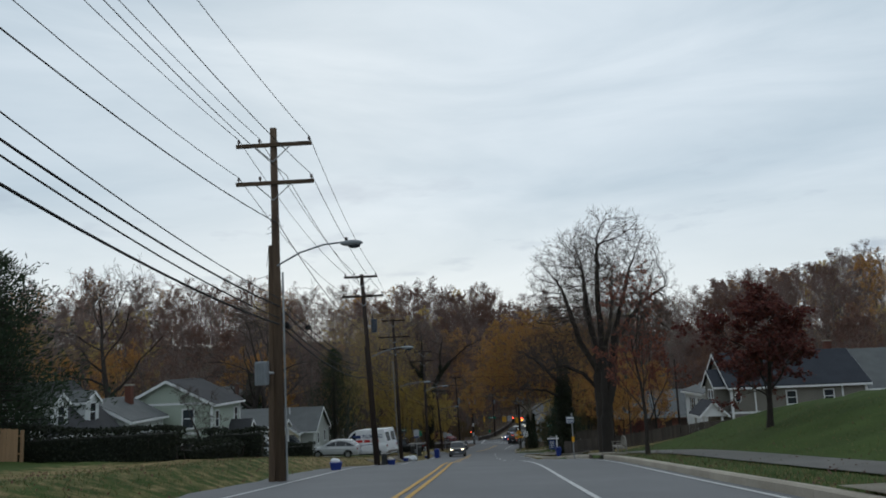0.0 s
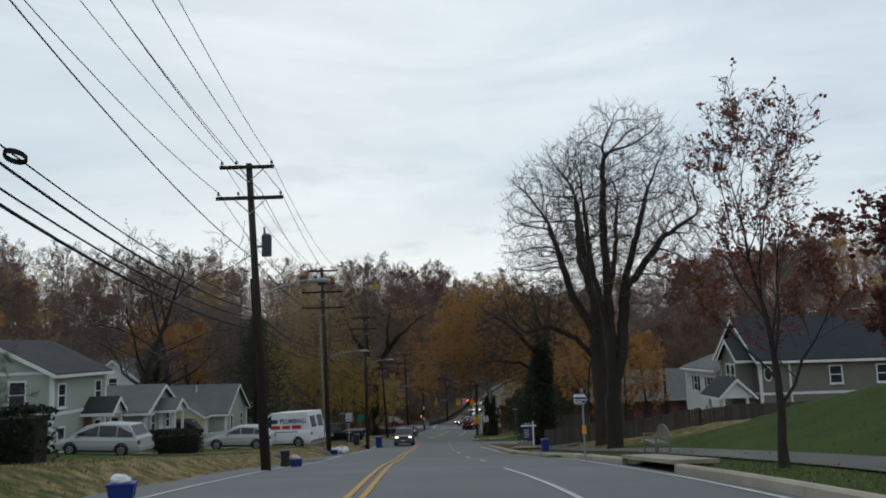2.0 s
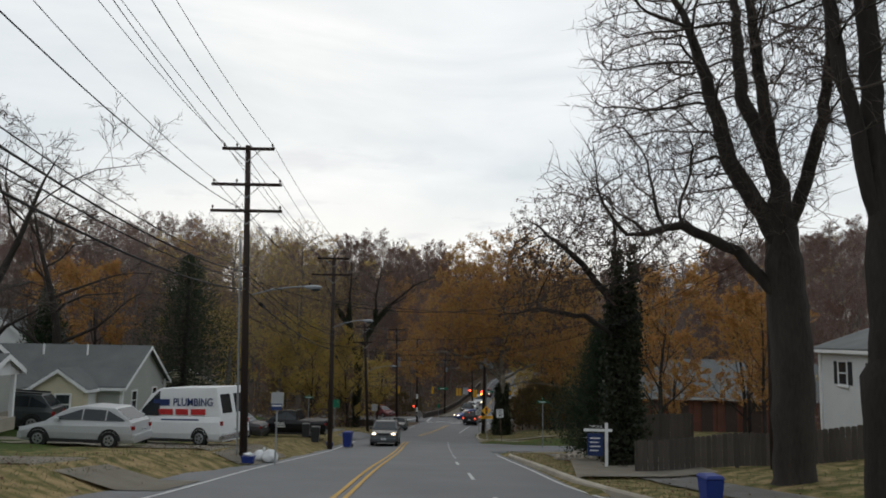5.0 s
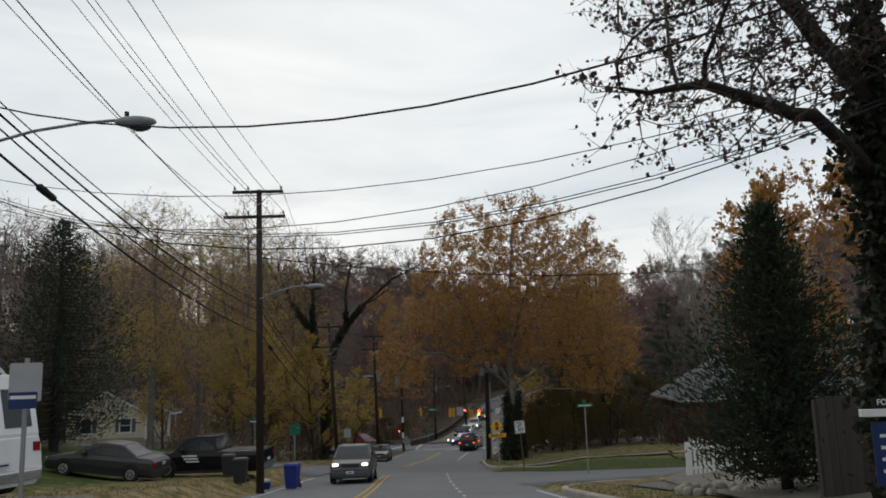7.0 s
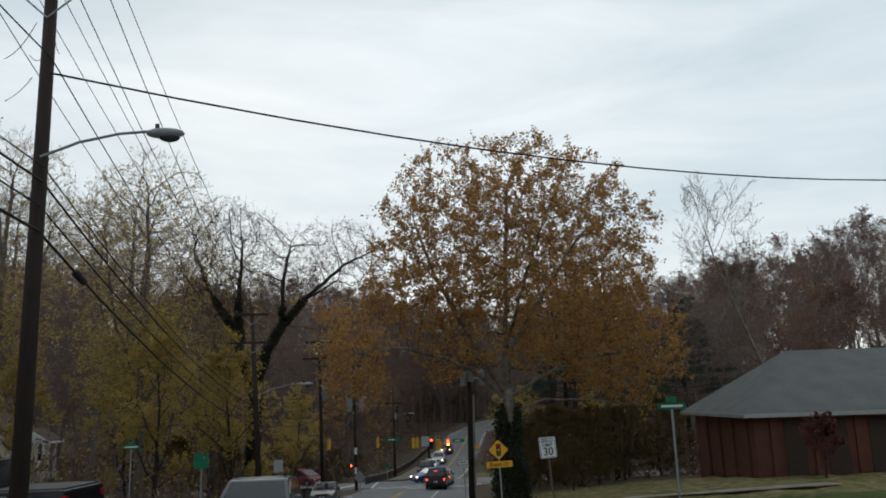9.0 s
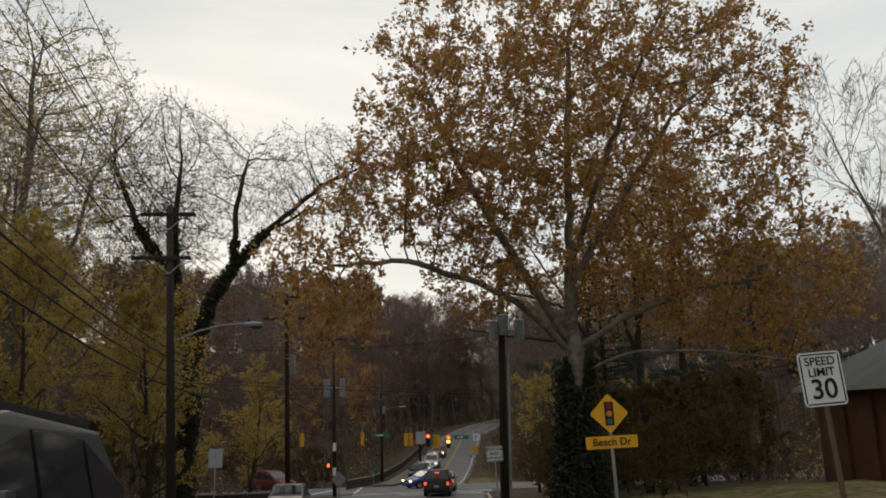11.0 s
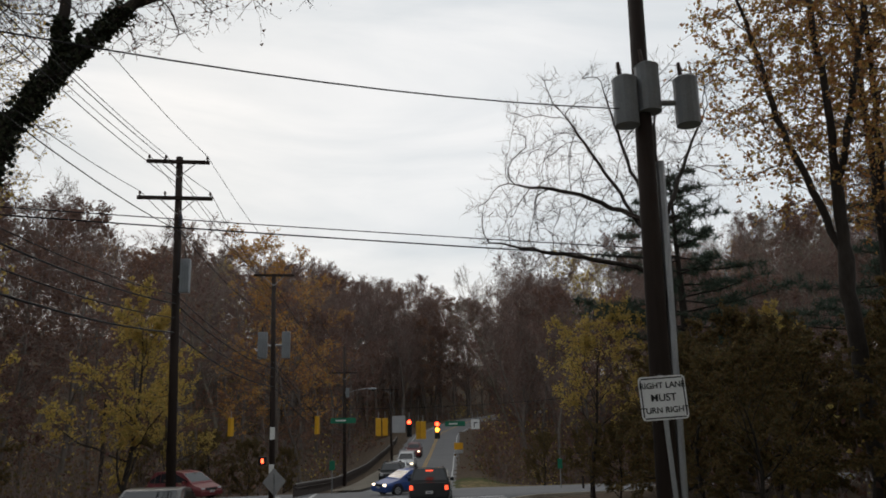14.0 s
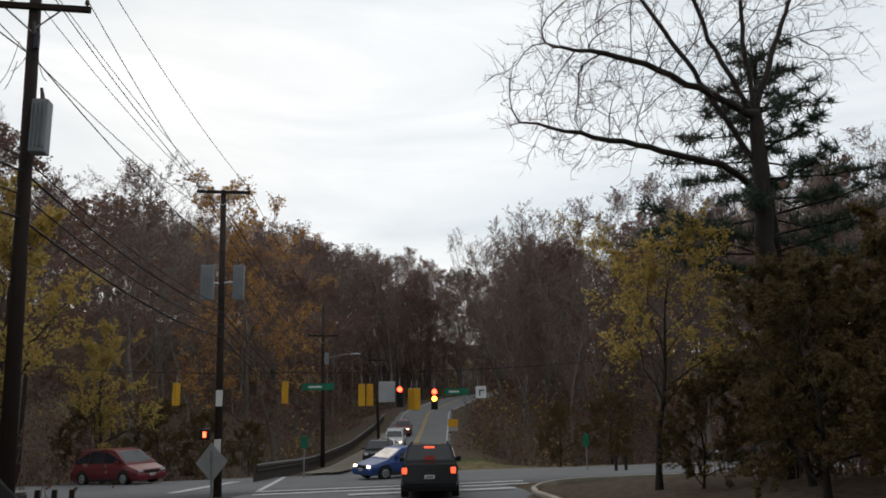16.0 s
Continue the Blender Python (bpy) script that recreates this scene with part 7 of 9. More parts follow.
def guard_rail(label, line):
    """line: points (x, y) of the rail, standing on the land."""
    ob = thing("guard_rail", label, "guard rail")
    RUSTY = material("rusty_steel", (0.075, 0.06, 0.052), (0.04, 0.032, 0.03), rough=0.8)
    PALE = material("galvanised_top_rail", (0.30, 0.30, 0.29), (0.2, 0.2, 0.19), rough=0.6)
    for a, b in zip(line[:-1], line[1:]):
        p = (a[0], a[1], a[2] + 0.62)
        q = (b[0], b[1], b[2] + 0.62)
        bm = bmesh.new()
        for dz in (-0.09, 0.09):
            rod(bm, (p[0], p[1], p[2] + dz), (q[0], q[1], q[2] + dz), 0.07, seg=6)
        part("rail", bm, RUSTY, ob)
        part("top_rail", rods(((p[0], p[1], p[2] + 0.2), (q[0], q[1], q[2] + 0.2), 0.035)), PALE, ob, "paler top rail")
        bm = bmesh.new()
        poly_slab(bm, [(p[0] - 0.05, p[1], p[2] - 0.75), (q[0] - 0.05, q[1], q[2] - 0.75), (q[0] - 0.05, q[1], q[2] + 0.15), (p[0] - 0.05, p[1], p[2] + 0.15)], 0.03, Vector((-1, 0, 0)))
        part("panel", bm, RUSTY, ob, "dark board behind the rail")
        part("post", boxed(p[0] - 0.16, p[1] - 0.07, p[2] - 1.2, p[0] - 0.06, p[1] + 0.07, p[2] + 0.12), RUSTY, ob)


guard_rail("dark rusty guard rail along the far road", [(float(mid_x(y)) - 5.9, float(y), float(road_z(y))) for y in np.arange(155, 226, 2.0)])
guard_rail("dark guard rail with a pale top rail at the junction corner", [(x, y, lz(x, y)) for x, y in ((-14.2, 134.6), (-12.2, 134.9), (-10.2, 135.1), (-8.2, 135.3), (-7.2, 136.0), (-6.9, 137.2))])
slab("pavement_far", [(-0.7, 160.2), (1.4, 160.2), (9.5, 206), (7.7, 207)], CONCRETE, "pale concrete footway beside the far road", 0.75 - 0.6, 0.1, 14)


# ---- signs ----
def letters(text, size, mat, parent, m, name="lettering", align='CENTER'):
    c = bpy.data.curves.new(name, 'FONT')
    c.body = text
    c.size = size
    c.align_x = align
    c.align_y = 'CENTER'
    c.extrude = 0.002
    c.offset = size * 0.012
    c.materials.append(mat)
    o = under(new(name, c), parent)
    o.matrix_local = m
    return o


FACE = pose(0, 0, 0, 90, 0, 0)
SIGNWHITE = material("white_sign_face", (0.70, 0.71, 0.70), (0.60, 0.61, 0.60), rough=0.4, scale=3)
SIGNBLACK = material("black_sign_paint", (0.012, 0.012, 0.013), rough=0.5)
SIGNYELLOW = material("yellow_sign_face", (0.72, 0.36, 0.02), (0.62, 0.30, 0.02), rough=0.4)
SIGNGREEN = material("green_sign_face", (0.01, 0.16, 0.09), (0.008, 0.12, 0.07), rough=0.4)
SIGNBLUE = material("navy_sign_face", (0.02, 0.04, 0.13), (0.015, 0.03, 0.1), rough=0.4)
SIGNGREY = material("bare_sign_back", (0.40, 0.41, 0.42), (0.32, 0.33, 0.34), rough=0.45, metal=0.3)


def plate(w, h, r=0.04, t=0.006):
    """An upright sheet with rounded corners, facing -y."""
    bm = bmesh.new()
    pts = []
    for cx, cz, a0 in ((w / 2 - r, h / 2 - r, 0), (-w / 2 + r, h / 2 - r, 90), (-w / 2 + r, -h / 2 + r, 180), (w / 2 - r, -h / 2 + r, 270)):
        for k in range(4):
            a = radians(a0 + k * 30)
            pts.append((cx + r * math.cos(a), 0, cz + r * math.sin(a)))
    poly_slab(bm, pts, t, Vector((0, 1, 0)))
    return bm


def sign(name, x, y, z, label, yaw=0.0, lean=0.0, post_h=None, post_mat=None, category="sign"):
    """An empty at the plate's middle; its post runs down to the land."""
    ob = thing(name, label, category)
    g0 = lz(x, y)
    ob.matrix_world = pose(x, y, z, 0, lean, yaw)
    part("post", boxed(-0.03, 0.012, g0 - z - 0.3, 0.03, 0.05, 0.35 if post_h is None else post_h, 0.008), post_mat or STEEL, ob)
    return ob


def bordered(ob, w, h, face, edge, r=0.05, inset=0.02, dz=0.0, dx=0.0):
    bm = plate(w, h, r)
    bmesh.ops.translate(bm, vec=(dx, 0, dz), verts=bm.verts)
    pl = part("plate", bm, face, ob)
    bm = bmesh.new()
    for a in ((-1, 0), (1, 0), (0, -1), (0, 1)):
        if a[0]:
            u = a[0] * (w / 2 - inset - 0.008)
            box(bm, u - 0.008 + dx, -0.004, -h / 2 + inset + 0.02 + dz, u + 0.008 + dx, -0.001, h / 2 - inset - 0.02 + dz)
        else:
            v = a[1] * (h / 2 - inset - 0.008)
            box(bm, -w / 2 + inset + 0.02 + dx, -0.004, v - 0.008 + dz, w / 2 - inset - 0.02 + dx, -0.001, v + 0.008 + dz)
    part("border", bm, edge, pl)
    return pl


s = sign("speed_limit_sign", 4.14, 96.2, -9.36, "white speed limit sign on a wooden post", -4, -4, post_mat=POLEWOOD)
pl = bordered(s, 0.53, 0.64, SIGNWHITE, SIGNBLACK)
letters("SPEED", 0.14, SIGNBLACK, pl, Matrix.Translation((0, -0.007, 0.205)) @ FACE)
letters("LIMIT", 0.14, SIGNBLACK, pl, Matrix.Translation((0, -0.007, 0.075)) @ FACE)
letters("30", 0.33, SIGNBLACK, pl, Matrix.Translation((0, -0.007, -0.13)) @ FACE)

s = sign("signal_ahead_sign", 3.5, 102.4, -9.77, "yellow diamond signal-ahead sign with a name plate below", -4, -2)
bm = plate(0.55, 0.55, 0.04)
bmesh.ops.rotate(bm, cent=(0, 0, 0), matrix=Matrix.Rotation(math.pi / 4, 3, 'Y'), verts=bm.verts)
pl = part("diamond", bm, SIGNYELLOW, s)
part("signal_symbol", boxed(-0.09, -0.006, -0.23, 0.09, -0.002, 0.23, 0.002), SIGNBLACK, pl)
for k, (col, nm) in enumerate((((0.30, 0.01, 0.02), "red"), ((0.60, 0.22, 0.01), "amber"), ((0.0, 0.14, 0.09), "green"))):
    part("lamp_symbol", rods(((0, -0.008, 0.15 - k * 0.15), (0, -0.004, 0.15 - k * 0.15), 0.058), seg=20), material(nm + "_symbol", col, rough=0.5), pl, nm + " disc")
bm = plate(1.03, 0.24, 0.02)
bmesh.ops.translate(bm, vec=(0, 0, -0.55), verts=bm.verts)
pl = part("name_plate", bm, SIGNYELLOW, s)
letters("Beach Dr", 0.2, SIGNBLACK, pl, Matrix.Translation((0, -0.006, -0.55)) @ FACE)

s = sign("lane_sign", 3.57, 116.6, -11.29, "white right-lane sign beside the utility pole", -9, -3, post_h=0.3)
pl = bordered(s, 0.62, 0.57, SIGNWHITE, SIGNBLACK)
for k, tx in enumerate(("RIGHT LANE", "MUST", "TURN RIGHT")):
    letters(tx, 0.108 if k != 1 else 0.135, SIGNBLACK, pl, Matrix.Translation((0, -0.007, 0.16 - k * 0.16)) @ FACE)

s = sign("bus_stop_sign", 4.3, 41.6, -3.4, "blue and white bus stop sign on a post", 2, 0)
pl = bordered(s, 0.42, 0.36, SIGNBLUE, SIGNWHITE, dx=-0.1)
part("white_band", boxed(-0.3, -0.006, 0.06, 0.1, -0.002, 0.14), SIGNWHITE, pl)
for k in range(2):
    part("text_bar", boxed(-0.28, -0.006, -0.04 - k * 0.07, 0.05 - k * 0.06, -0.002, -0.01 - k * 0.07), SIGNWHITE, pl)
part("notice", boxed(-0.07, -0.02, -1.15, 0.07, 0.01, -0.87, 0.01), SIGNYELLOW, s, "small yellow notice")

s = sign("bus_stop_sign", -6.6, 67.0, -6.1, "grey-backed bus stop sign on a steel post", 4, 0)
part("plate", plate(0.46, 0.56, 0.03), SIGNGREY, s)
bm = plate(0.4, 0.24, 0.02)
bmesh.ops.translate(bm, vec=(-0.02, -0.01, -0.26), verts=bm.verts)
pl = part("route_plate", bm, SIGNBLUE, s)
part("white_band", boxed(-0.2, -0.016, -0.24, 0.16, -0.012, -0.19), SIGNWHITE, pl)


def street_sign(x, y, z, label, yaw=0.0):
    s = sign("street_sign", x, y, z, label, yaw, 0, post_h=0.1)
    bm = plate(0.8, 0.17, 0.02)
    bmesh.ops.translate(bm, vec=(0, 0, 0.1), verts=bm.verts)
    pl = part("name_plate", bm, SIGNGREEN, s)
    part("text_bar", boxed(-0.3, -0.004, 0.07, 0.3, -0.001, 0.13), SIGNWHITE, pl)
    bm = plate(0.8, 0.17, 0.02)
    bmesh.ops.rotate(bm, cent=(0, 0, 0), matrix=Matrix.Rotation(math.pi / 2, 3, 'Z'), verts=bm.verts)
    bmesh.ops.translate(bm, vec=(0, 0.03, 0.28), verts=bm.verts)
    part("name_plate", bm, SIGNGREEN, s)
    return s


street_sign(6.9, 92.6, -8.25, "green street name sign on a post at the side street")
street_sign(-12.4, 108.2, -9.5, "green street name sign on the grass")
s = sign("green_sign", -10.9, 115.4, -10.58, "square green sign beside the road", 6)
part("plate", plate(0.8, 0.8, 0.04), SIGNGREEN, s)
s = sign("sign_back", -7.4, 120.4, -11.38, "blank grey sign seen from behind on a post", 12)
part("plate", plate(0.55, 0.75, 0.03), SIGNGREY, s)
part("strut", boxed(-0.02, -0.02, -0.3, 0.02, 0.0, 0.3), STEEL, s)
s = sign("sign_back", -11.27, 117.2, -10.55, "pair of small blank signs on a post", -4)
part("plate", plate(0.3, 0.42, 0.03), SIGNGREY, s)
bm = plate(0.42, 0.2, 0.03)
bmesh.ops.translate(bm, vec=(0, 0, -0.36), verts=bm.verts)
part("plate", bm, SIGNGREY, s)
s = sign("work_sign", 13.9, 194.0, -15.0, "orange sign with a white plate below", -9)
part("plate", plate(1.0, 0.75, 0.03), SIGNYELLOW, s)
bm = plate(1.0, 0.35, 0.03)
bmesh.ops.translate(bm, vec=(0, 0, -0.6), verts=bm.verts)
part("plate", bm, SIGNGREY, s)
s = sign("warning_sign", -3.03, 141.0, -14.1, "grey back of a diamond warning sign on its post", 150, 4)
bm = bmesh.new()
poly_slab(bm, [(0.58 * math.cos(radians(k * 90)), 0, 0.58 * math.sin(radians(k * 90))) for k in range(4)], 0.006, Vector((0, 1, 0)))
part("plate", bm, SIGNGREY, s)
s = sign("green_sign", 13.6, 154.3, -14.6, "narrow green sign on a low post", -9)
part("plate", plate(0.3, 0.6, 0.03), SIGNGREEN, s)
s = sign("green_sign", -0.5, 157.6, -14.5, "narrow green sign on a low post", -9)
part("plate", plate(0.36, 0.6, 0.03), SIGNGREEN, s)

s = thing("for_sale_sign", "white post sign with a navy for-sale panel", "sign")
s.matrix_world = pose(5.35, 65.0, lz(5.35, 65.0), 0, 0, -3)
part("post", boxed(-0.05, -0.05, -0.2, 0.05, 0.05, 1.55, 0.01), WHITEP, s)
part("arm", boxed(-0.78, -0.04, 1.25, 0.2, 0.04, 1.34, 0.01), WHITEP, s)
pl = part("panel", boxed(-0.66, -0.015, 0.42, -0.12, 0.015, 1.18, 0.004), SIGNBLUE, s)
for k in range(4):
    part("text_bar", boxed(-0.58, -0.02, 1.0 - k * 0.14, -0.22 - (k % 2) * 0.06, -0.016, 1.04 - k * 0.14), SIGNWHITE, pl)
tp = part("topper", boxed(-0.62, -0.012, 1.36, -0.1, 0.012, 1.48), SIGNBLACK, s)
letters("FOR SALE", 0.10, SIGNWHITE, tp, Matrix.Translation((-0.36, -0.016, 1.42)) @ FACE)


# ---- signals over the junction ----
SIGBODY = material("yellow_signal_housing", (0.62, 0.33, 0.02), (0.5, 0.26, 0.02), rough=0.5)
REDLIT = material("lit_red_lens", (0.5, 0.02, 0.02), emit=(1.0, 0.05, 0.02), emit_power=9)
AMBERLIT = material("lit_amber_lens", (0.5, 0.2, 0.02), emit=(1.0, 0.38, 0.04), emit_power=7)
DARKLENS = material("dark_lens", (0.02, 0.02, 0.02), rough=0.3)
HANDLIT = material("lit_red_walk_signal", (0.5, 0.02, 0.02), emit=(1.0, 0.08, 0.03), emit_power=6)


def signal(x, y, z, label, yaw=0.0, lit=None, w=0.34, faces_us=True):
    ob = thing("traffic_signal", label, "traffic signal", "signals over the junction")
    ob.matrix_world = pose(x, y, z, 0, 0, yaw)
    part("housing", boxed(-w / 2, -0.1, -0.55, w / 2, 0.12, 0.55, 0.03), SIGBODY if not faces_us else BLACKP, ob)
    part("hanger", rods(((0, 0, 0.55), (0, 0, 0.95), 0.025)), STEEL, ob)
    if faces_us:
        for k, nm in enumerate(("red", "amber", "green")):
            m = {"red": REDLIT, "amber": AMBERLIT}.get(nm) if lit and nm in lit else DARKLENS
            part("lens", rods(((0, -0.13, 0.36 - k * 0.36), (0, -0.1, 0.36 - k * 0.36), 0.13), seg=16), m, ob, nm + " lens")
            bm = bmesh.new()
            bmesh.ops.create_cone(bm, cap_ends=False, segments=16, radius1=0.15, radius2=0.15, depth=0.2, matrix=Matrix.Translation((0, -0.2, 0.36 - k * 0.36)) @ Matrix.Rotation(math.pi / 2, 4, 'X'))
            bmesh.ops.delete(bm, geom=[v for v in bm.verts if v.co.z < 0.36 - k * 0.36 - 0.08], context='VERTS')
            bmesh.ops.solidify(bm, geom=list(bm.faces), thickness=0.01)
            part("visor", bm, BLACKP, ob)
    return ob


signal(-1.46, 156.0, -11.95, "yellow traffic signal seen from its side", 70, faces_us=False)
signal(2.36, 156.0, -12.15, "pair of yellow traffic signals seen from behind", 180, faces_us=False)
signal(2.80, 156.3, -12.15, "pair of yellow traffic signals seen from behind", 180, faces_us=False)
signal(4.32, 156.0, -12.25, "traffic signal showing red", -8, ("red",))
signal(4.95, 156.3, -12.4, "yellow traffic signal seen from behind", 175, faces_us=False)
signal(5.2, 156.0, -12.4, "yellow traffic signal seen from behind", 185, faces_us=False)
signal(6.12, 156.0, -12.4, "traffic signal showing red and an amber arrow", -8, ("red", "amber"))
signal(-6.7, 156.0, -11.95, "yellow traffic signal seen from its side", 60, faces_us=False)
cable((-3.6, 146.8, -10.2), (-1.4, 156.0, -10.95), 0.1, 0.015, "span_wire", "steel span wire holding the signals")
cable((-14.0, 157.0, -10.4), (-1.4, 156.0, -10.95), 0.2, 0.015, "span_wire", "steel span wire holding the signals")
cable((-1.4, 156.0, -10.95), (24.0, 157.5, -9.6), 0.5, 0.015, "span_wire", "steel span wire holding the signals")
for x, z, w, h, mt, lab in ((0.15, -11.7, 1.6, 0.34, SIGNGREEN, "green street name board hung over the road"), (7.3, -12.05, 1.3, 0.32, SIGNGREEN, "green street name board hung over the road"),
                            (3.66, -12.0, 0.85, 1.05, SIGNGREY, "white board hung over the road"), (8.62, -12.1, 0.55, 0.62, SIGNWHITE, "white turn arrow board hung over the road")):
    o = thing("hanging_sign", lab, "sign")
    o.matrix_world = pose(x, 156.1, z, 0, 0, -8)
    pl = part("plate", plate(w, h, 0.03), mt, o)
    part("hanger", rods(((-w * 0.3, 0.01, h / 2), (-w * 0.3, 0.01, h / 2 + 0.5), 0.012), ((w * 0.3, 0.01, h / 2), (w * 0.3, 0.01, h / 2 + 0.5), 0.012)), STEEL, o)
    if w > 1.2:
        part("text_bar", boxed(-w * 0.3, -0.006, -0.045, w * 0.12, -0.001, 0.045), SIGNWHITE, pl)
    if w == 0.55:
        part("arrow", boxed(-0.1, -0.006, -0.2, -0.04, -0.001, 0.12), SIGNBLACK, pl)
        part("arrow", boxed(-0.1, -0.006, 0.06, 0.16, -0.001, 0.12), SIGNBLACK, pl)
o = thing("walk_signal", "walk signal showing a red hand on the pole", "traffic signal")
o.matrix_world = pose(-3.95, 146.2, -13.5, 0, 0, -10)
part("housing", boxed(-0.2, -0.08, -0.2, 0.2, 0.1, 0.2, 0.03), BLACKP, o)
part("lens", boxed(-0.06, -0.09, -0.1, 0.06, -0.081, 0.1), HANDLIT, o, "lit red symbol")
o = thing("signal_pole", "wooden pole behind the cross street", "pole")
o.matrix_world = pose(-15.8, 162.2, lz(-15.8, 162.2))
part("pole", rods(((0, 0, -0.3), (0, 0, 6.8), 0.14, 0.1), seg=12), POLEDARK, o)
for x, z in ((-3.55, -12.2), (-3.55, -14.0)):
    o = thing("pole_notice", "small white notice fixed to the pole", "sign")
    o.matrix_world = pose(x, 146.6, z)
    part("plate", boxed(-0.12, -0.03, -0.3, 0.12, 0.05, 0.3, 0.01), SIGNWHITE, o)


# ---- vehicles ----
PAINTS = {}


def paint(name, col, rough=0.28, spec=0.5):
    if name not in PAINTS:
        PAINTS[name] = material("paint_" + name, col, tuple(c * 0.92 for c in col), rough=rough, spec=spec, scale=0.6, fine=8)
    return PAINTS[name]


TAILLIT = material("lit_tail_lamp", (0.5, 0.02, 0.02), emit=(1.0, 0.10, 0.04), emit_power=1.6)
TAIL = material("red_tail_lens", (0.25, 0.012, 0.012), rough=0.2)
AMBER = material("amber_lens", (0.5, 0.17, 0.02), rough=0.2)
HEADLIT = material("lit_head_lamp", (0.9, 0.9, 0.85), emit=(1.0, 0.80, 0.52), emit_power=4.0)
HEAD = material("clear_lamp_glass", (0.5, 0.52, 0.54), rough=0.1, spec=0.6)
ALLOY = material("silver_wheel", (0.42, 0.43, 0.44), (0.3, 0.31, 0.32), rough=0.35, metal=0.7)

# side outlines: (x along the car from the nose, z): body to the belt line, then the glasshouse
SHAPES = {
    "sedan": dict(L=4.6, W=1.76, H=1.45, belt=0.92, hood=((0.0, 0.55), (0.06, 0.70), (0.9, 0.86), (1.25, 0.92)), tail=((3.75, 0.98), (4.4, 0.97), (4.58, 0.86), (4.6, 0.5)),
                  cabin=((1.15, 0.92), (1.95, 1.40), (2.4, 1.45), (3.1, 1.42), (3.85, 0.98)), wheel=0.31),
    "hatch": dict(L=4.3, W=1.74, H=1.5, belt=0.95, hood=((0.0, 0.5), (0.06, 0.68), (0.8, 0.88), (1.1, 0.95)), tail=((4.05, 1.0), (4.22, 0.96), (4.3, 0.85), (4.3, 0.5)),
                  cabin=((1.0, 0.95), (1.8, 1.42), (2.4, 1.5), (3.5, 1.46), (4.15, 1.0)), wheel=0.31),
    "suv": dict(L=4.6, W=1.86, H=1.72, belt=1.08, hood=((0.0, 0.6), (0.06, 0.86), (0.9, 1.0), (1.2, 1.08)), tail=((4.35, 1.12), (4.5, 1.08), (4.6, 0.95), (4.6, 0.55)),
                cabin=((1.05, 1.08), (1.75, 1.62), (2.3, 1.70), (3.9, 1.68), (4.42, 1.12)), wheel=0.36),
    "minivan": dict(L=4.9, W=1.9, H=1.75, belt=1.02, hood=((0.0, 0.5), (0.06, 0.72), (0.6, 0.9), (0.9, 1.02)), tail=((4.65, 1.06), (4.8, 1.0), (4.9, 0.9), (4.9, 0.5)),
                    cabin=((0.8, 1.02), (1.75, 1.65), (2.4, 1.74), (4.2, 1.72), (4.72, 1.06)), wheel=0.33),
    "van": dict(L=5.5, W=2.0, H=2.5, belt=1.25, hood=((0.0, 0.6), (0.06, 1.0), (0.55, 1.16), (0.8, 1.25)), tail=((5.4, 1.25), (5.47, 1.2), (5.5, 1.0), (5.5, 0.5)),
                cabin=((0.75, 1.25), (1.55, 2.2), (2.1, 2.48), (5.2, 2.5), (5.46, 1.27)), wheel=0.36, solid=True),
    "pickup": dict(L=5.3, W=1.95, H=1.8, belt=1.12, hood=((0.0, 0.6), (0.06, 0.95), (1.0, 1.06), (1.3, 1.12)), tail=((5.1, 1.12), (5.25, 1.1), (5.3, 1.0), (5.3, 0.6)),
                   cabin=((1.25, 1.12), (1.9, 1.72), (2.3, 1.8), (3.05, 1.78), (3.3, 1.12)), wheel=0.38),
}


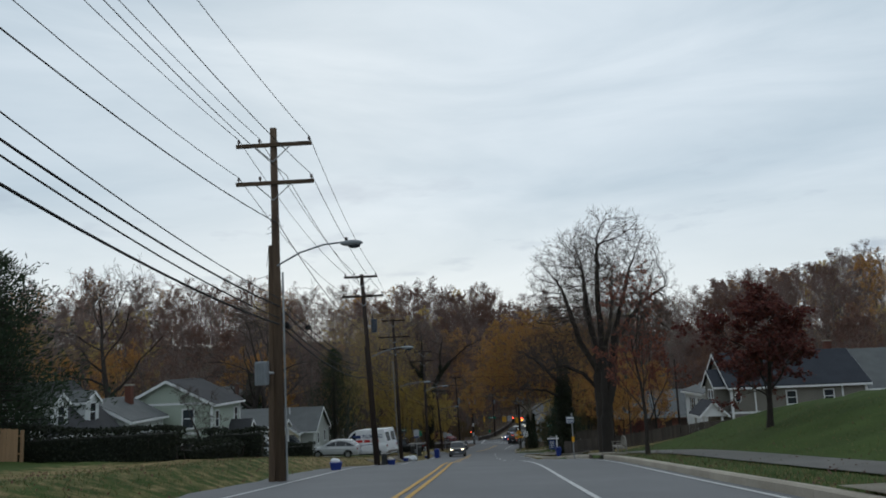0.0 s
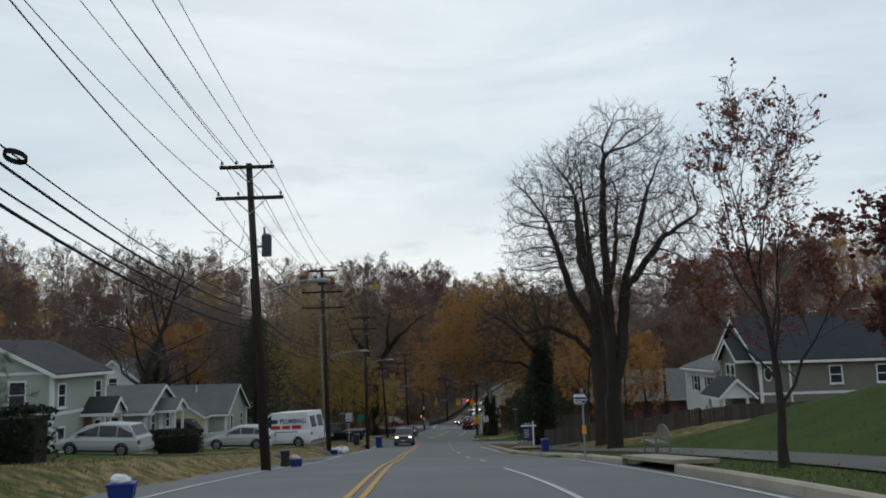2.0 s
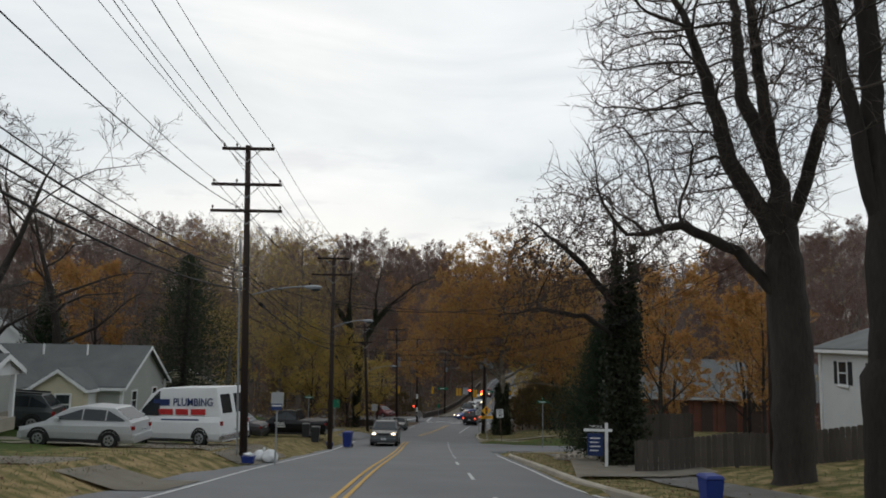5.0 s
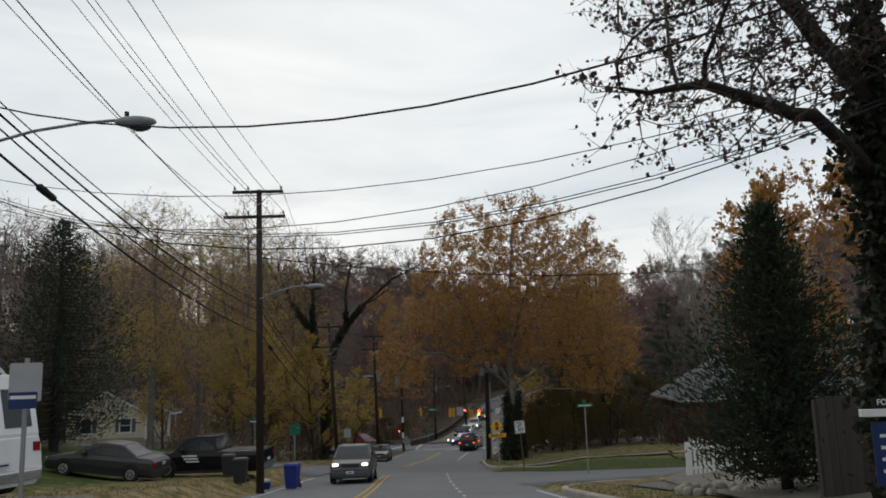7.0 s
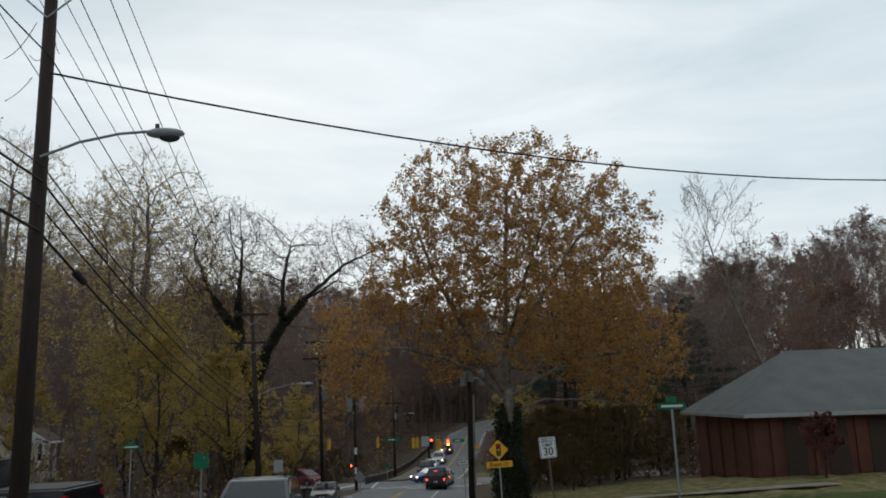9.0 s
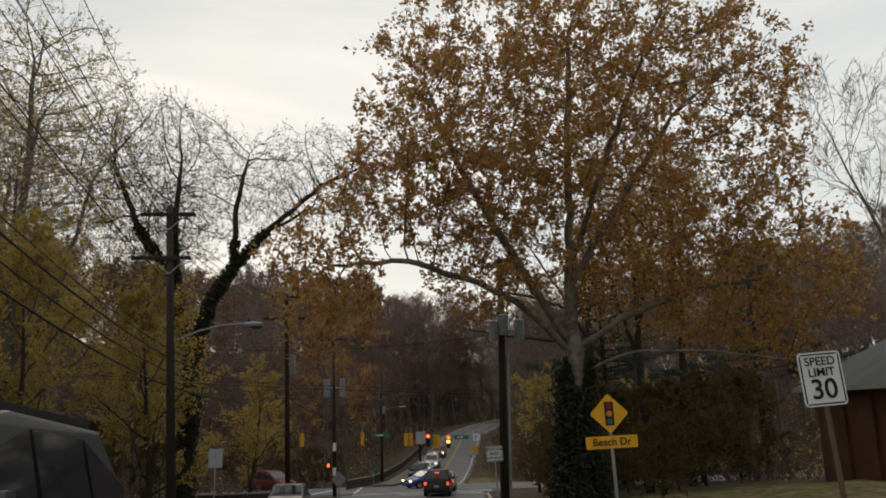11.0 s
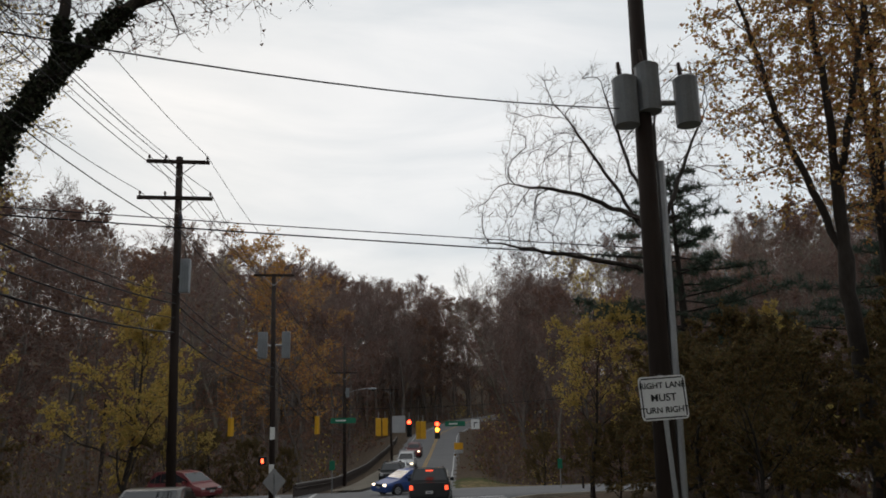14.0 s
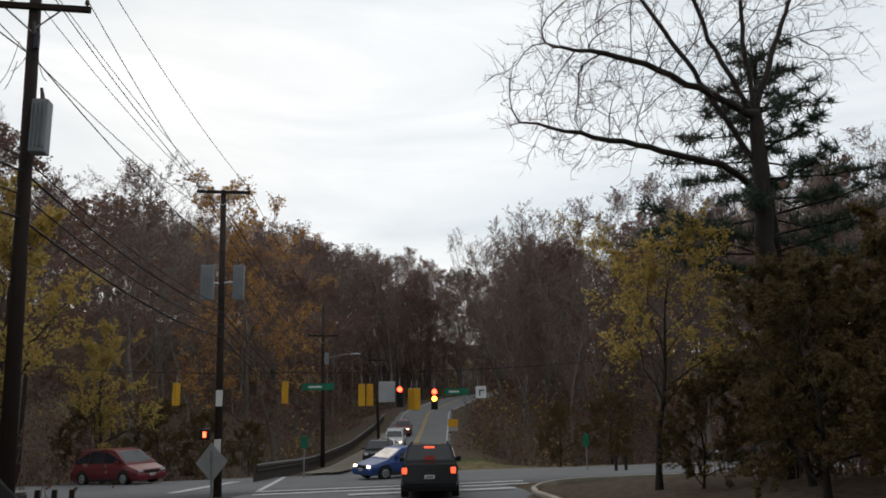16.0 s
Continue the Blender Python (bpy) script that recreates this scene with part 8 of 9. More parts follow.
def vehicle(kind, x, y, heading, col, label, lit="", z=None, name=None, scale=1.0, mats=None):
    """heading: degrees; 0 has the nose towards +y. lit: 'head', 'tail' or both."""
    S = SHAPES[kind]
    L, W, belt = S["L"], S["W"], S["belt"]
    ob = thing(name or {"sedan": "car", "hatch": "car", "suv": "car", "minivan": "minivan", "van": "van", "pickup": "pickup_truck"}[kind], label,
               {"minivan": "minivan", "van": "van", "pickup": "pickup"}.get(kind, "car"), "vehicles on and beside the road")
    h = radians(heading)
    fx, fy = -math.sin(h), math.cos(h)
    zc = [lz(x + fx * d, y + fy * d) for d in (-L * 0.3, L * 0.3)]
    pitch = math.atan2(zc[1] - zc[0], L * 0.6)
    ob.matrix_world = Matrix.Translation((x, y, sum(zc) / 2 + 0.02 if z is None else z)) @ Matrix.Rotation(h, 4, 'Z') @ Matrix.Rotation(pitch, 4, 'X') @ Matrix.Scale(scale, 4)
    body_m = col
    taper = 0.05 if S.get("solid") else 0.20
    T = lambda px, s, pz: Vector((s, L / 2 - px, pz))
    hw = W / 2

    def width(px, pz):
        e = 1 - 0.10 * max(0, (0.5 - px) / 0.5) ** 2 - 0.06 * max(0, (px - L + 0.5) / 0.5) ** 2
        if pz > belt:
            e -= taper * (pz - belt) / max(0.3, S["H"] - belt)
        elif pz < 0.45:
            e -= 0.04
        return hw * e
    # lower body: rings down the length
    low = list(S["hood"]) + list(S["tail"])
    bm = bmesh.new()
    stations = sorted({p[0] for p in low} | {L * k / 12 for k in range(13)})
    rings = []
    lx, lzz = [p[0] for p in low], [p[1] for p in low]
    zs_floor = 0.22
    for px in stations:
        top = float(np.interp(px, lx, lzz))
        ring = []
        prof = [(zs_floor, 0.9), (0.34, 0.98), (0.55, 1.0), (max(0.56, top * 0.82), 1.0), (top, 0.93)]
        for zz, k in prof:
            zz = min(zz, top)
            ring.append((width(px, zz) * k, zz))
        rings.append([bm.verts.new(T(px, -w_, z_)) for w_, z_ in ring] + [bm.verts.new(T(px, w_, z_)) for w_, z_ in reversed(ring)])
    n = len(rings[0])
    for a, b in zip(rings[:-1], rings[1:]):
        for i in range(n):
            j = (i + 1) % n
            bm.faces.new((a[i], a[j], b[j], b[i]))
    bm.faces.new(rings[0])
    bm.faces.new(rings[-1][::-1])
    bmesh.ops.recalc_face_normals(bm, faces=bm.faces)
    # wheel arches
    wx = (L * 0.185, L * 0.80)
    body = part("body", bm, body_m, ob, smooth=False)
    md = body.modifiers.new("soft_edges", 'BEVEL')
    md.width, md.segments, md.limit_method, md.angle_limit = 0.035, 2, 'ANGLE', radians(28)
    # cabin
    cab = S["cabin"]
    bm = bmesh.new()
    rr = []
    for px, pz in cab:
        w_ = width(px, pz) * 0.95
        rr.append((bm.verts.new(T(px, -w_, pz)), bm.verts.new(T(px, w_, pz))))
    base = [(bm.verts.new(T(cab[0][0], -width(cab[0][0], belt) * 0.94, belt - 0.06)), bm.verts.new(T(cab[0][0], width(cab[0][0], belt) * 0.94, belt - 0.06))),
            (bm.verts.new(T(cab[-1][0], -width(cab[-1][0], belt) * 0.94, belt - 0.06)), bm.verts.new(T(cab[-1][0], width(cab[-1][0], belt) * 0.94, belt - 0.06)))]
    for a, b in zip(rr[:-1], rr[1:]):
        bm.faces.new((a[0], a[1], b[1], b[0]))
    for s in (0, 1):
        bm.faces.new([base[0][s]] + [r_[s] for r_ in rr] + [base[1][s]])
    bm.faces.new((base[0][0], base[0][1], rr[0][1], rr[0][0]))
    bm.faces.new((rr[-1][0], rr[-1][1], base[1][1], base[1][0]))
    bm.faces.new((base[0][0], base[1][0], base[1][1], base[0][1]))
    bmesh.ops.recalc_face_normals(bm, faces=bm.faces)
    cabin = part("cabin", bm, body_m, ob)
    md = cabin.modifiers.new("soft_edges", 'BEVEL')
    md.width, md.segments, md.limit_method, md.angle_limit = 0.04, 2, 'ANGLE', radians(20)

    def quad(name, pts, mat, parent, push, label=""):
        bm = bmesh.new()
        vv = [Vector(p) for p in pts]
        nrm = (vv[1] - vv[0]).cross(vv[2] - vv[0]).normalized()
        c = sum(vv, Vector()) / len(vv)
        if nrm.dot(c - Vector((0, 0, belt * 0.9))) < 0:
            nrm = -nrm
        top = [bm.verts.new(p + nrm * push) for p in vv]
        bot = [bm.verts.new(p - nrm * 0.03) for p in vv]
        bm.faces.new(top)
        bm.faces.new(bot[::-1])
        for i in range(len(vv)):
            j = (i + 1) % len(vv)
            bm.faces.new((top[i], bot[i], bot[j], top[j]))
        bmesh.ops.recalc_face_normals(bm, faces=bm.faces)
        return part(name, bm, mat, parent, label)

    def between(a, b, t):
        return (a[0] + (b[0] - a[0]) * t, a[1] + (b[1] - a[1]) * t)
    # windscreen and rear glass
    for (a, b, nm) in ((cab[0], cab[1], "windscreen"), (cab[-1], cab[-2], "rear_window")):
        if nm == "rear_window" and S.get("solid"):
            lo, hi = between(a, b, 0.1), between(a, b, 0.75)
            for s in (-1, 1):
                quad("rear_window", [T(lo[0], s * 0.12, lo[1]), T(lo[0], s * width(*lo) * 0.78, lo[1]), T(hi[0], s * width(*hi) * 0.78, hi[1]), T(hi[0], s * 0.12, hi[1])], GLASS, cabin, 0.012)
            continue
        lo, hi = between(a, b, 0.1), between(a, b, 0.9)
        quad(nm, [T(lo[0], -width(*lo) * 0.84, lo[1]), T(lo[0], width(*lo) * 0.84, lo[1]), T(hi[0], width(*hi) * 0.82, hi[1]), T(hi[0], -width(*hi) * 0.82, hi[1])], GLASS, cabin, 0.012)
    # side glass
    x0, x1 = cab[0][0], cab[-1][0]
    cx, cz = [p[0] for p in cab], [p[1] for p in cab]
    spans = ((x0 + 0.35, x0 + (x1 - x0) * 0.42), (x0 + (x1 - x0) * 0.44, x0 + (x1 - x0) * 0.70), (x0 + (x1 - x0) * 0.72, x1 - 0.22))
    if S.get("solid"):
        spans = ((x0 + 0.35, x0 + 1.35),)
    if kind == "pickup":
        spans = ((x0 + 0.35, x0 + 1.2), (x0 + 1.24, x1 - 0.12))
    for s in (-1, 1):
        for a, b in spans:
            za, zb = float(np.interp(a, cx, cz)) - 0.10, float(np.interp(b, cx, cz)) - 0.10
            z0 = belt + 0.05
            if za - z0 < 0.05:
                za = z0 + 0.05
            if zb - z0 < 0.05:
                zb = z0 + 0.05
            sw = lambda zz: s * (hw * 0.95 * (1 - taper * (zz - belt) / max(0.3, S["H"] - belt)) + 0.002)
            quad("side_window", [T(a, sw(z0), z0), T(b, sw(z0), z0), T(b, sw(zb), zb), T(a, sw(za), za)], GLASS, cabin, 0.010)
        part("mirror", boxed(s * (hw + 0.08) - 0.09, L / 2 - x0 - 0.55, belt - 0.02, s * (hw + 0.08) + 0.09, L / 2 - x0 - 0.42, belt + 0.14, 0.03), body_m, ob)
        part("rocker", boxed(s * hw * 0.93 - 0.04, -L * 0.28, 0.2, s * hw * 0.93 + 0.04, L * 0.28, 0.32, 0.02), BLACKP, ob)
    # wheels
    R = S["wheel"]
    for px in wx:
        for s in (-1, 1):
            bm = bmesh.new()
            rod(bm, T(px, s * (hw - 0.22), R), T(px, s * (hw + 0.012), R), R, seg=24)
            wh = part("wheel", bm, RUBBER, ob)
            part("rim", rods((T(px, s * (hw + 0.0), R), T(px, s * (hw + 0.022), R), R * 0.66, R * 0.6), seg=20), ALLOY, wh, "silver wheel rim")
            bm = bmesh.new()
            for k in range(5):
                a = k * 2 * math.pi / 5
                rod(bm, T(px + math.cos(a) * R * 0.33, s * (hw + 0.024), R + math.sin(a) * R * 0.33), T(px + math.cos(a) * R * 0.33, s * (hw + 0.026), R + math.sin(a) * R * 0.33), R * 0.13, seg=8)
            part("rim_hole", bm, BLACKP, wh)
            bm = bmesh.new()
            arch = []
            for k in range(13):
                a0 = math.pi * k / 12
                arch.append([bm.verts.new(T(px + math.cos(a0) * q, s * w_, R + math.sin(a0) * q)) for q, w_ in ((R + 0.015, hw - 0.12), (R + 0.015, hw + 0.004), (R + 0.10, hw + 0.004), (R + 0.10, hw - 0.12))])
            for r0, r1 in zip(arch[:-1], arch[1:]):
                for i in range(4):
                    bm.faces.new((r0[i], r0[(i + 1) % 4], r1[(i + 1) % 4], r1[i]))
            bm.faces.new(arch[0])
            bm.faces.new(arch[-1][::-1])
            bmesh.ops.recalc_face_normals(bm, faces=bm.faces)
            part("wheel_arch", bm, BLACKP, ob)
    # lamps, bumpers, plates
    zt = S["hood"][1][1]
    for s in (-1, 1):
        part("headlight", boxed(s * hw * 0.7 - 0.13, L / 2 - 0.14, zt - 0.11, s * hw * 0.7 + 0.13, L / 2 + 0.015, zt + 0.0, 0.03), HEADLIT if "head" in lit else HEAD, ob, "lit headlight" if "head" in lit else "")
        tz = S["tail"][1][1]
        tall = 0.17 if kind in ("suv", "minivan", "van") else 0.13
        part("tail_light", boxed(s * hw * 0.84 - 0.10, -L / 2 - 0.012, tz - 0.14 - tall, s * hw * 0.84 + 0.06, -L / 2 + 0.16, tz - 0.12, 0.03), TAILLIT if "tail" in lit else TAIL, ob, "red tail lamp")
    part("front_bumper", boxed(-hw * 0.9, L / 2 - 0.12, 0.28, hw * 0.9, L / 2 + 0.05, 0.52, 0.05), body_m if kind != "pickup" else CHROME, ob)
    part("rear_bumper", boxed(-hw * 0.92, -L / 2 - 0.06, 0.30, hw * 0.92, -L / 2 + 0.12, 0.54, 0.05), body_m if kind not in ("pickup", "van") else CHROME, ob)
    part("grille", boxed(-hw * 0.42, L / 2 - 0.06, zt - 0.16, hw * 0.42, L / 2 + 0.012, zt - 0.02, 0.02), BLACKP, ob)
    for s, zz in ((-1, 0.62 if kind != "sedan" else 0.72), (1, 0.42)):
        pl = part("number_plate", boxed(-0.16, s * (L / 2 + 0.055) - 0.01 if s > 0 else -L / 2 - 0.075, zz, 0.16, s * (L / 2 + 0.055) + 0.01 if s > 0 else -L / 2 - 0.055, zz + 0.11, 0.005), SIGNWHITE, ob)
        part("plate_bar", boxed(-0.11, s * (L / 2 + 0.07) - 0.004, zz + 0.035, 0.11, s * (L / 2 + 0.07) + 0.004, zz + 0.075) if s > 0 else boxed(-0.11, -L / 2 - 0.08, zz + 0.035, 0.11, -L / 2 - 0.076, zz + 0.075), SIGNBLUE, pl)
    if "tail" in lit:
        bz = float(np.interp(cab[-1][0] - 0.12, cx, cz))
        part("brake_lamp", boxed(-0.16, L / 2 - cab[-1][0] - 0.02, S["H"] - 0.16 if kind != "sedan" else belt + 0.10, 0.16, L / 2 - cab[-1][0] + 0.03 + (0.1 if kind != "sedan" else 0.02), S["H"] - 0.11 if kind != "sedan" else belt + 0.15), TAILLIT, ob, "lit high brake lamp")
    if kind == "pickup":
        part("bed", boxed(-hw * 0.8, -L / 2 + 0.12, 0.85, hw * 0.8, L / 2 - cab[-1][0] - 0.1, 1.145, 0.02), BLACKP, ob, "dark open load bed")
    if kind == "suv":
        for s in (-1, 1):
            part("roof_rail", boxed(s * hw * 0.66 - 0.025, -L / 2 + 0.7, S["H"] - 0.03, s * hw * 0.66 + 0.025, L / 2 - 2.0, S["H"] + 0.045, 0.01), BLACKP, ob)
    return ob


SILVER = paint("silver", (0.42, 0.43, 0.44))
TANS = paint("champagne", (0.33, 0.30, 0.26))
BLACK = paint("black", (0.008, 0.009, 0.010), 0.2, 0.25)
WHITE_C = paint("white", (0.72, 0.73, 0.74))
BLUE = paint("blue", (0.02, 0.06, 0.22))
GREYC = paint("grey", (0.045, 0.05, 0.055))
MAROONC = paint("maroon", (0.14, 0.018, 0.022))
DKGREEN = paint("dark_green_grey", (0.035, 0.042, 0.045))

# the white works van, broadside in its drive
van = vehicle("van", -11.8, 72.6, 66, WHITE_C, "white works van with blue lettering parked in the drive")
for k, (tx, sz, zz, mt) in enumerate((("PLUMBING", 0.46, 1.86, SIGNBLUE),)):
    letters(tx, sz, mt, van, Matrix.Translation((-0.936, -1.22, zz)) @ pose(0, 0, 0, 90, 0, -90))
RED = material("red_van_lettering", (0.5, 0.03, 0.03), rough=0.5)
part("name_bar", boxed(-0.940, 0.10, 1.72, -0.90, 1.0, 2.0), SIGNBLUE, van, "blue bar of lettering")
for a, b in ((-1.9, -1.05), (-0.95, -0.2), (-0.1, 0.75)):
    part("number_bar", boxed(-0.956, a, 1.34, -0.91, b - 0.08, 1.58), RED, van, "red bar of lettering")
part("small_bar", boxed(-0.99, -1.6, 1.10, -0.93, 0.5, 1.16), SIGNBLUE, van)
vehicle("hatch", -13.8, 67.2, 88, SILVER, "silver hatchback parked across the drive")
vehicle("minivan", -17.7, 55.6, 84, SILVER, "silver minivan parked in the drive", scale=0.9)
vehicle("suv", -21.2, 75.0, 100, DKGREEN, "dark parked car in front of the bungalow")
vehicle("sedan", -14.2, 88.6, 86, paint("faded_black", (0.03, 0.03, 0.032), 0.45), "old dark sedan parked on the grass")
pk = vehicle("pickup", -10.6, 91.3, 82, BLACK, "black pickup truck with white door lettering")
for k in range(3):
    part("door_bar", boxed(-0.985, 0.25 - k * 0.05, 0.92 - k * 0.12, -0.965, 0.95 - k * 0.1, 0.98 - k * 0.12), SIGNWHITE, pk)
vehicle("suv", -4.2, 92.4, 180, GREYC, "dark grey SUV with headlights on waiting to turn", "head")
vehicle("suv", 4.0, 143.6, -9, BLACK, "black SUV with lit brake lamps waiting at the stop line", "tail")
vehicle("sedan", 5.0, 149.3, -9, TANS, "champagne sedan with brake lamps lit in the junction", "tail")
vehicle("hatch", 4.1, 154.6, 118, BLUE, "bright blue hatchback crossing the junction", "head")
vehicle("suv", 4.6, 173.0, 170, BLACK, "black SUV waiting across the junction", "")
vehicle("sedan", 5.8, 180.0, 170, WHITE_C, "white sedan waiting across the junction", "")
vehicle("minivan", 7.8, 192.0, 170, SILVER, "silver minivan with headlights on in the queue", "head")
vehicle("suv", 10.2, 206.0, 170, MAROONC, "dark red car with headlights on coming down the hill", "head")
vehicle("sedan", -5.05, 127.5, 178, DKGREEN, "dark sedan coming up the road", "")
vehicle("minivan", -9.7, 158.2, -128, MAROONC, "maroon van standing in the cross street", "")
vehicle("sedan", 24.0, 155.6, 92, BLACK, "dark car standing far along the cross street", "")


# ---- small things ----
BLUEBIN = material("blue_plastic", (0.015, 0.035, 0.20), (0.012, 0.028, 0.15), rough=0.5)
GREYBIN = material("charcoal_plastic", (0.03, 0.032, 0.034), (0.02, 0.022, 0.023), rough=0.55)
BAG = material("white_plastic_bags", (0.70, 0.71, 0.72), (0.55, 0.56, 0.58), rough=0.4)
PAPER = material("cream_paper", (0.6, 0.56, 0.47), rough=0.8)


def tapered(bm, w0, d0, w1, d1, z0, z1):
    a = [bm.verts.new((sx * w0 / 2, sy * d0 / 2, z0)) for sx, sy in ((-1, -1), (1, -1), (1, 1), (-1, 1))]
    b = [bm.verts.new((sx * w1 / 2, sy * d1 / 2, z1)) for sx, sy in ((-1, -1), (1, -1), (1, 1), (-1, 1))]
    bm.faces.new(a[::-1])
    bm.faces.new(b)
    for i in range(4):
        j = (i + 1) % 4
        bm.faces.new((a[i], a[j], b[j], b[i]))
    bmesh.ops.bevel(bm, geom=list(bm.edges), offset=0.02, segments=2, affect='EDGES')


def wheelie_bin(x, y, yaw, mat, label, s=1.0):
    ob = thing("wheeled_bin", label, "bin", "bins put out by the road")
    ob.matrix_world = pose(x, y, lz(x, y), 0, 0, yaw) @ Matrix.Scale(s, 4)
    bm = bmesh.new()
    tapered(bm, 0.44, 0.48, 0.56, 0.62, 0.04, 0.92)
    part("tub", bm, mat, ob)
    bm = bmesh.new()
    tapered(bm, 0.62, 0.70, 0.50, 0.60, 0.92, 1.02)
    part("lid", bm, mat, ob)
    part("handle", rods(((-0.24, 0.38, 0.9), (0.24, 0.38, 0.9), 0.02)), mat, ob)
    for s_ in (-1, 1):
        part("wheel", rods(((s_ * 0.24, 0.26, 0.1), (s_ * 0.30, 0.26, 0.1), 0.1), seg=14), BLACKP, ob)
    return ob


def recycling_tub(x, y, yaw, label, bags=False):
    ob = thing("recycling_tub", label, "bin", "recycling tubs by the road")
    ob.matrix_world = pose(x, y, lz(x, y), 0, 0, yaw) @ Matrix.Scale(0.75, 4)
    bm = bmesh.new()
    tapered(bm, 0.52, 0.36, 0.62, 0.44, 0.0, 0.36)
    part("tub", bm, BLUEBIN, ob)
    part("rim", boxed(-0.33, -0.24, 0.33, 0.33, 0.24, 0.38, 0.015), BLUEBIN, ob)
    bm = bmesh.new()
    rng = random.Random(int(x * 10))
    for _ in range(5):
        bmesh.ops.create_icosphere(bm, subdivisions=2, radius=1.0, matrix=Matrix.Translation((rng.uniform(-0.18, 0.18), rng.uniform(-0.1, 0.1), 0.40 + rng.uniform(0, 0.08))) @ Matrix.Diagonal((rng.uniform(0.12, 0.18), 0.13, rng.uniform(0.08, 0.13), 1)))
    for v in bm.verts:
        v.co += noise.noise_vector(v.co * 9) * 0.03
    part("rubbish", bm, BAG if bags else PAPER, ob, "crumpled white bags" if bags else "crumpled paper")
    return ob


recycling_tub(-6.15, 30.0, 10, "blue recycling tub heaped with white bags", True)
recycling_tub(-6.1, 46.0, 20, "blue recycling tub on the verge")
recycling_tub(-7.6, 67.0, 0, "blue recycling tub by the drive", True)
recycling_tub(-7.6, 88.6, 10, "blue recycling tub by the pole")
recycling_tub(-6.6, 89.9, 40, "blue recycling tub lying near the kerb")
wheelie_bin(-6.5, 45.9, 12, GREYBIN, "charcoal wheeled bin on the verge", 0.62)
wheelie_bin(4.35, 52.0, 8, BLUEBIN, "small blue wheeled bin beside the path", 0.6)
wheelie_bin(-6.4, 88.2, -8, BLUEBIN, "blue wheeled bin beside the road")
wheelie_bin(-8.4, 87.6, 4, GREYBIN, "charcoal wheeled bin beside the pole")
wheelie_bin(-9.3, 89.2, 4, GREYBIN, "charcoal wheeled bin beside the truck", 0.9)


def sacks(x, y, n, seed, label):
    ob = thing("rubbish_sacks", label, "rubbish")
    ob.matrix_world = pose(x, y, lz(x, y))
    rng = random.Random(seed)
    for k in range(n):
        bm = bmesh.new()
        r = rng.uniform(0.2, 0.32)
        bmesh.ops.create_icosphere(bm, subdivisions=3, radius=r, matrix=Matrix.Translation((rng.uniform(-0.35, 0.35), rng.uniform(-0.2, 0.2), r * 0.75)) @ Matrix.Diagonal((1, 1, 0.9, 1)))
        for v in bm.verts:
            v.co += noise.noise_vector(v.co * 7 + Vector((seed, 0, k))) * 0.07
            v.co.z = max(v.co.z, 0)
        sk = part("sack", bm, BAG, ob, smooth=True)
        part("knot", rods(((0, 0, r * 1.4), (0.02, 0, r * 1.75), 0.03, 0.06)), BAG, sk)


sacks(-7.4, 68.6, 3, 2, "white rubbish sacks piled by the pole")

# garden bench with an arched slatted back
TEAK = material("silvered_teak", (0.25, 0.23, 0.20), (0.15, 0.135, 0.115), rough=0.85, scale=3, fine=20, stretch=(1, 1, 0.3), objrand=0.1)
b = thing("garden_bench", "weathered wooden garden bench with an arched slatted back", "bench")
b.matrix_world = pose(6.8, 42.0, lz(6.8, 42.0), 0, 0, 4) @ Matrix.Scale(0.9, 4)
HALF = 0.62
for sy in (-HALF, HALF):
    part("leg", boxed(-0.30, sy - 0.03, -0.05, -0.24, sy + 0.03, 0.62, 0.006), TEAK, b)
    part("leg", boxed(0.22, sy - 0.03, -0.05, 0.28, sy + 0.03, 0.66, 0.006), TEAK, b)
    part("armrest", boxed(-0.34, sy - 0.04, 0.62, 0.28, sy + 0.04, 0.655, 0.008), TEAK, b)
    part("side_rail", boxed(-0.28, sy - 0.02, 0.34, 0.26, sy + 0.02, 0.41, 0.004), TEAK, b)
for k in range(6):
    part("seat_slat", boxed(-0.32 + k * 0.09, -HALF, 0.41, -0.245 + k * 0.09, HALF, 0.435, 0.004), TEAK, b)
part("front_rail", boxed(-0.29, -HALF, 0.33, -0.25, HALF, 0.405, 0.004), TEAK, b)
arch_top = lambda v: 0.66 + 0.36 * math.sqrt(max(0.0, 1 - (v / HALF) ** 2))
bm = bmesh.new()
for k in range(16):
    v0, v1 = HALF * math.cos(math.pi * k / 16), HALF * math.cos(math.pi * (k + 1) / 16)
    rod(bm, (0.26, v0, arch_top(v0)), (0.26, v1, arch_top(v1)), 0.032, seg=6)
part("arched_rail", bm, TEAK, b)
part("lower_rail", boxed(0.235, -HALF, 0.46, 0.275, HALF, 0.52, 0.004), TEAK, b)
for k in range(11):
    v = -0.52 + k * 0.104
    part("back_slat", boxed(0.247, v - 0.02, 0.5, 0.267, v + 0.02, arch_top(v) - 0.01, 0.003), TEAK, b)

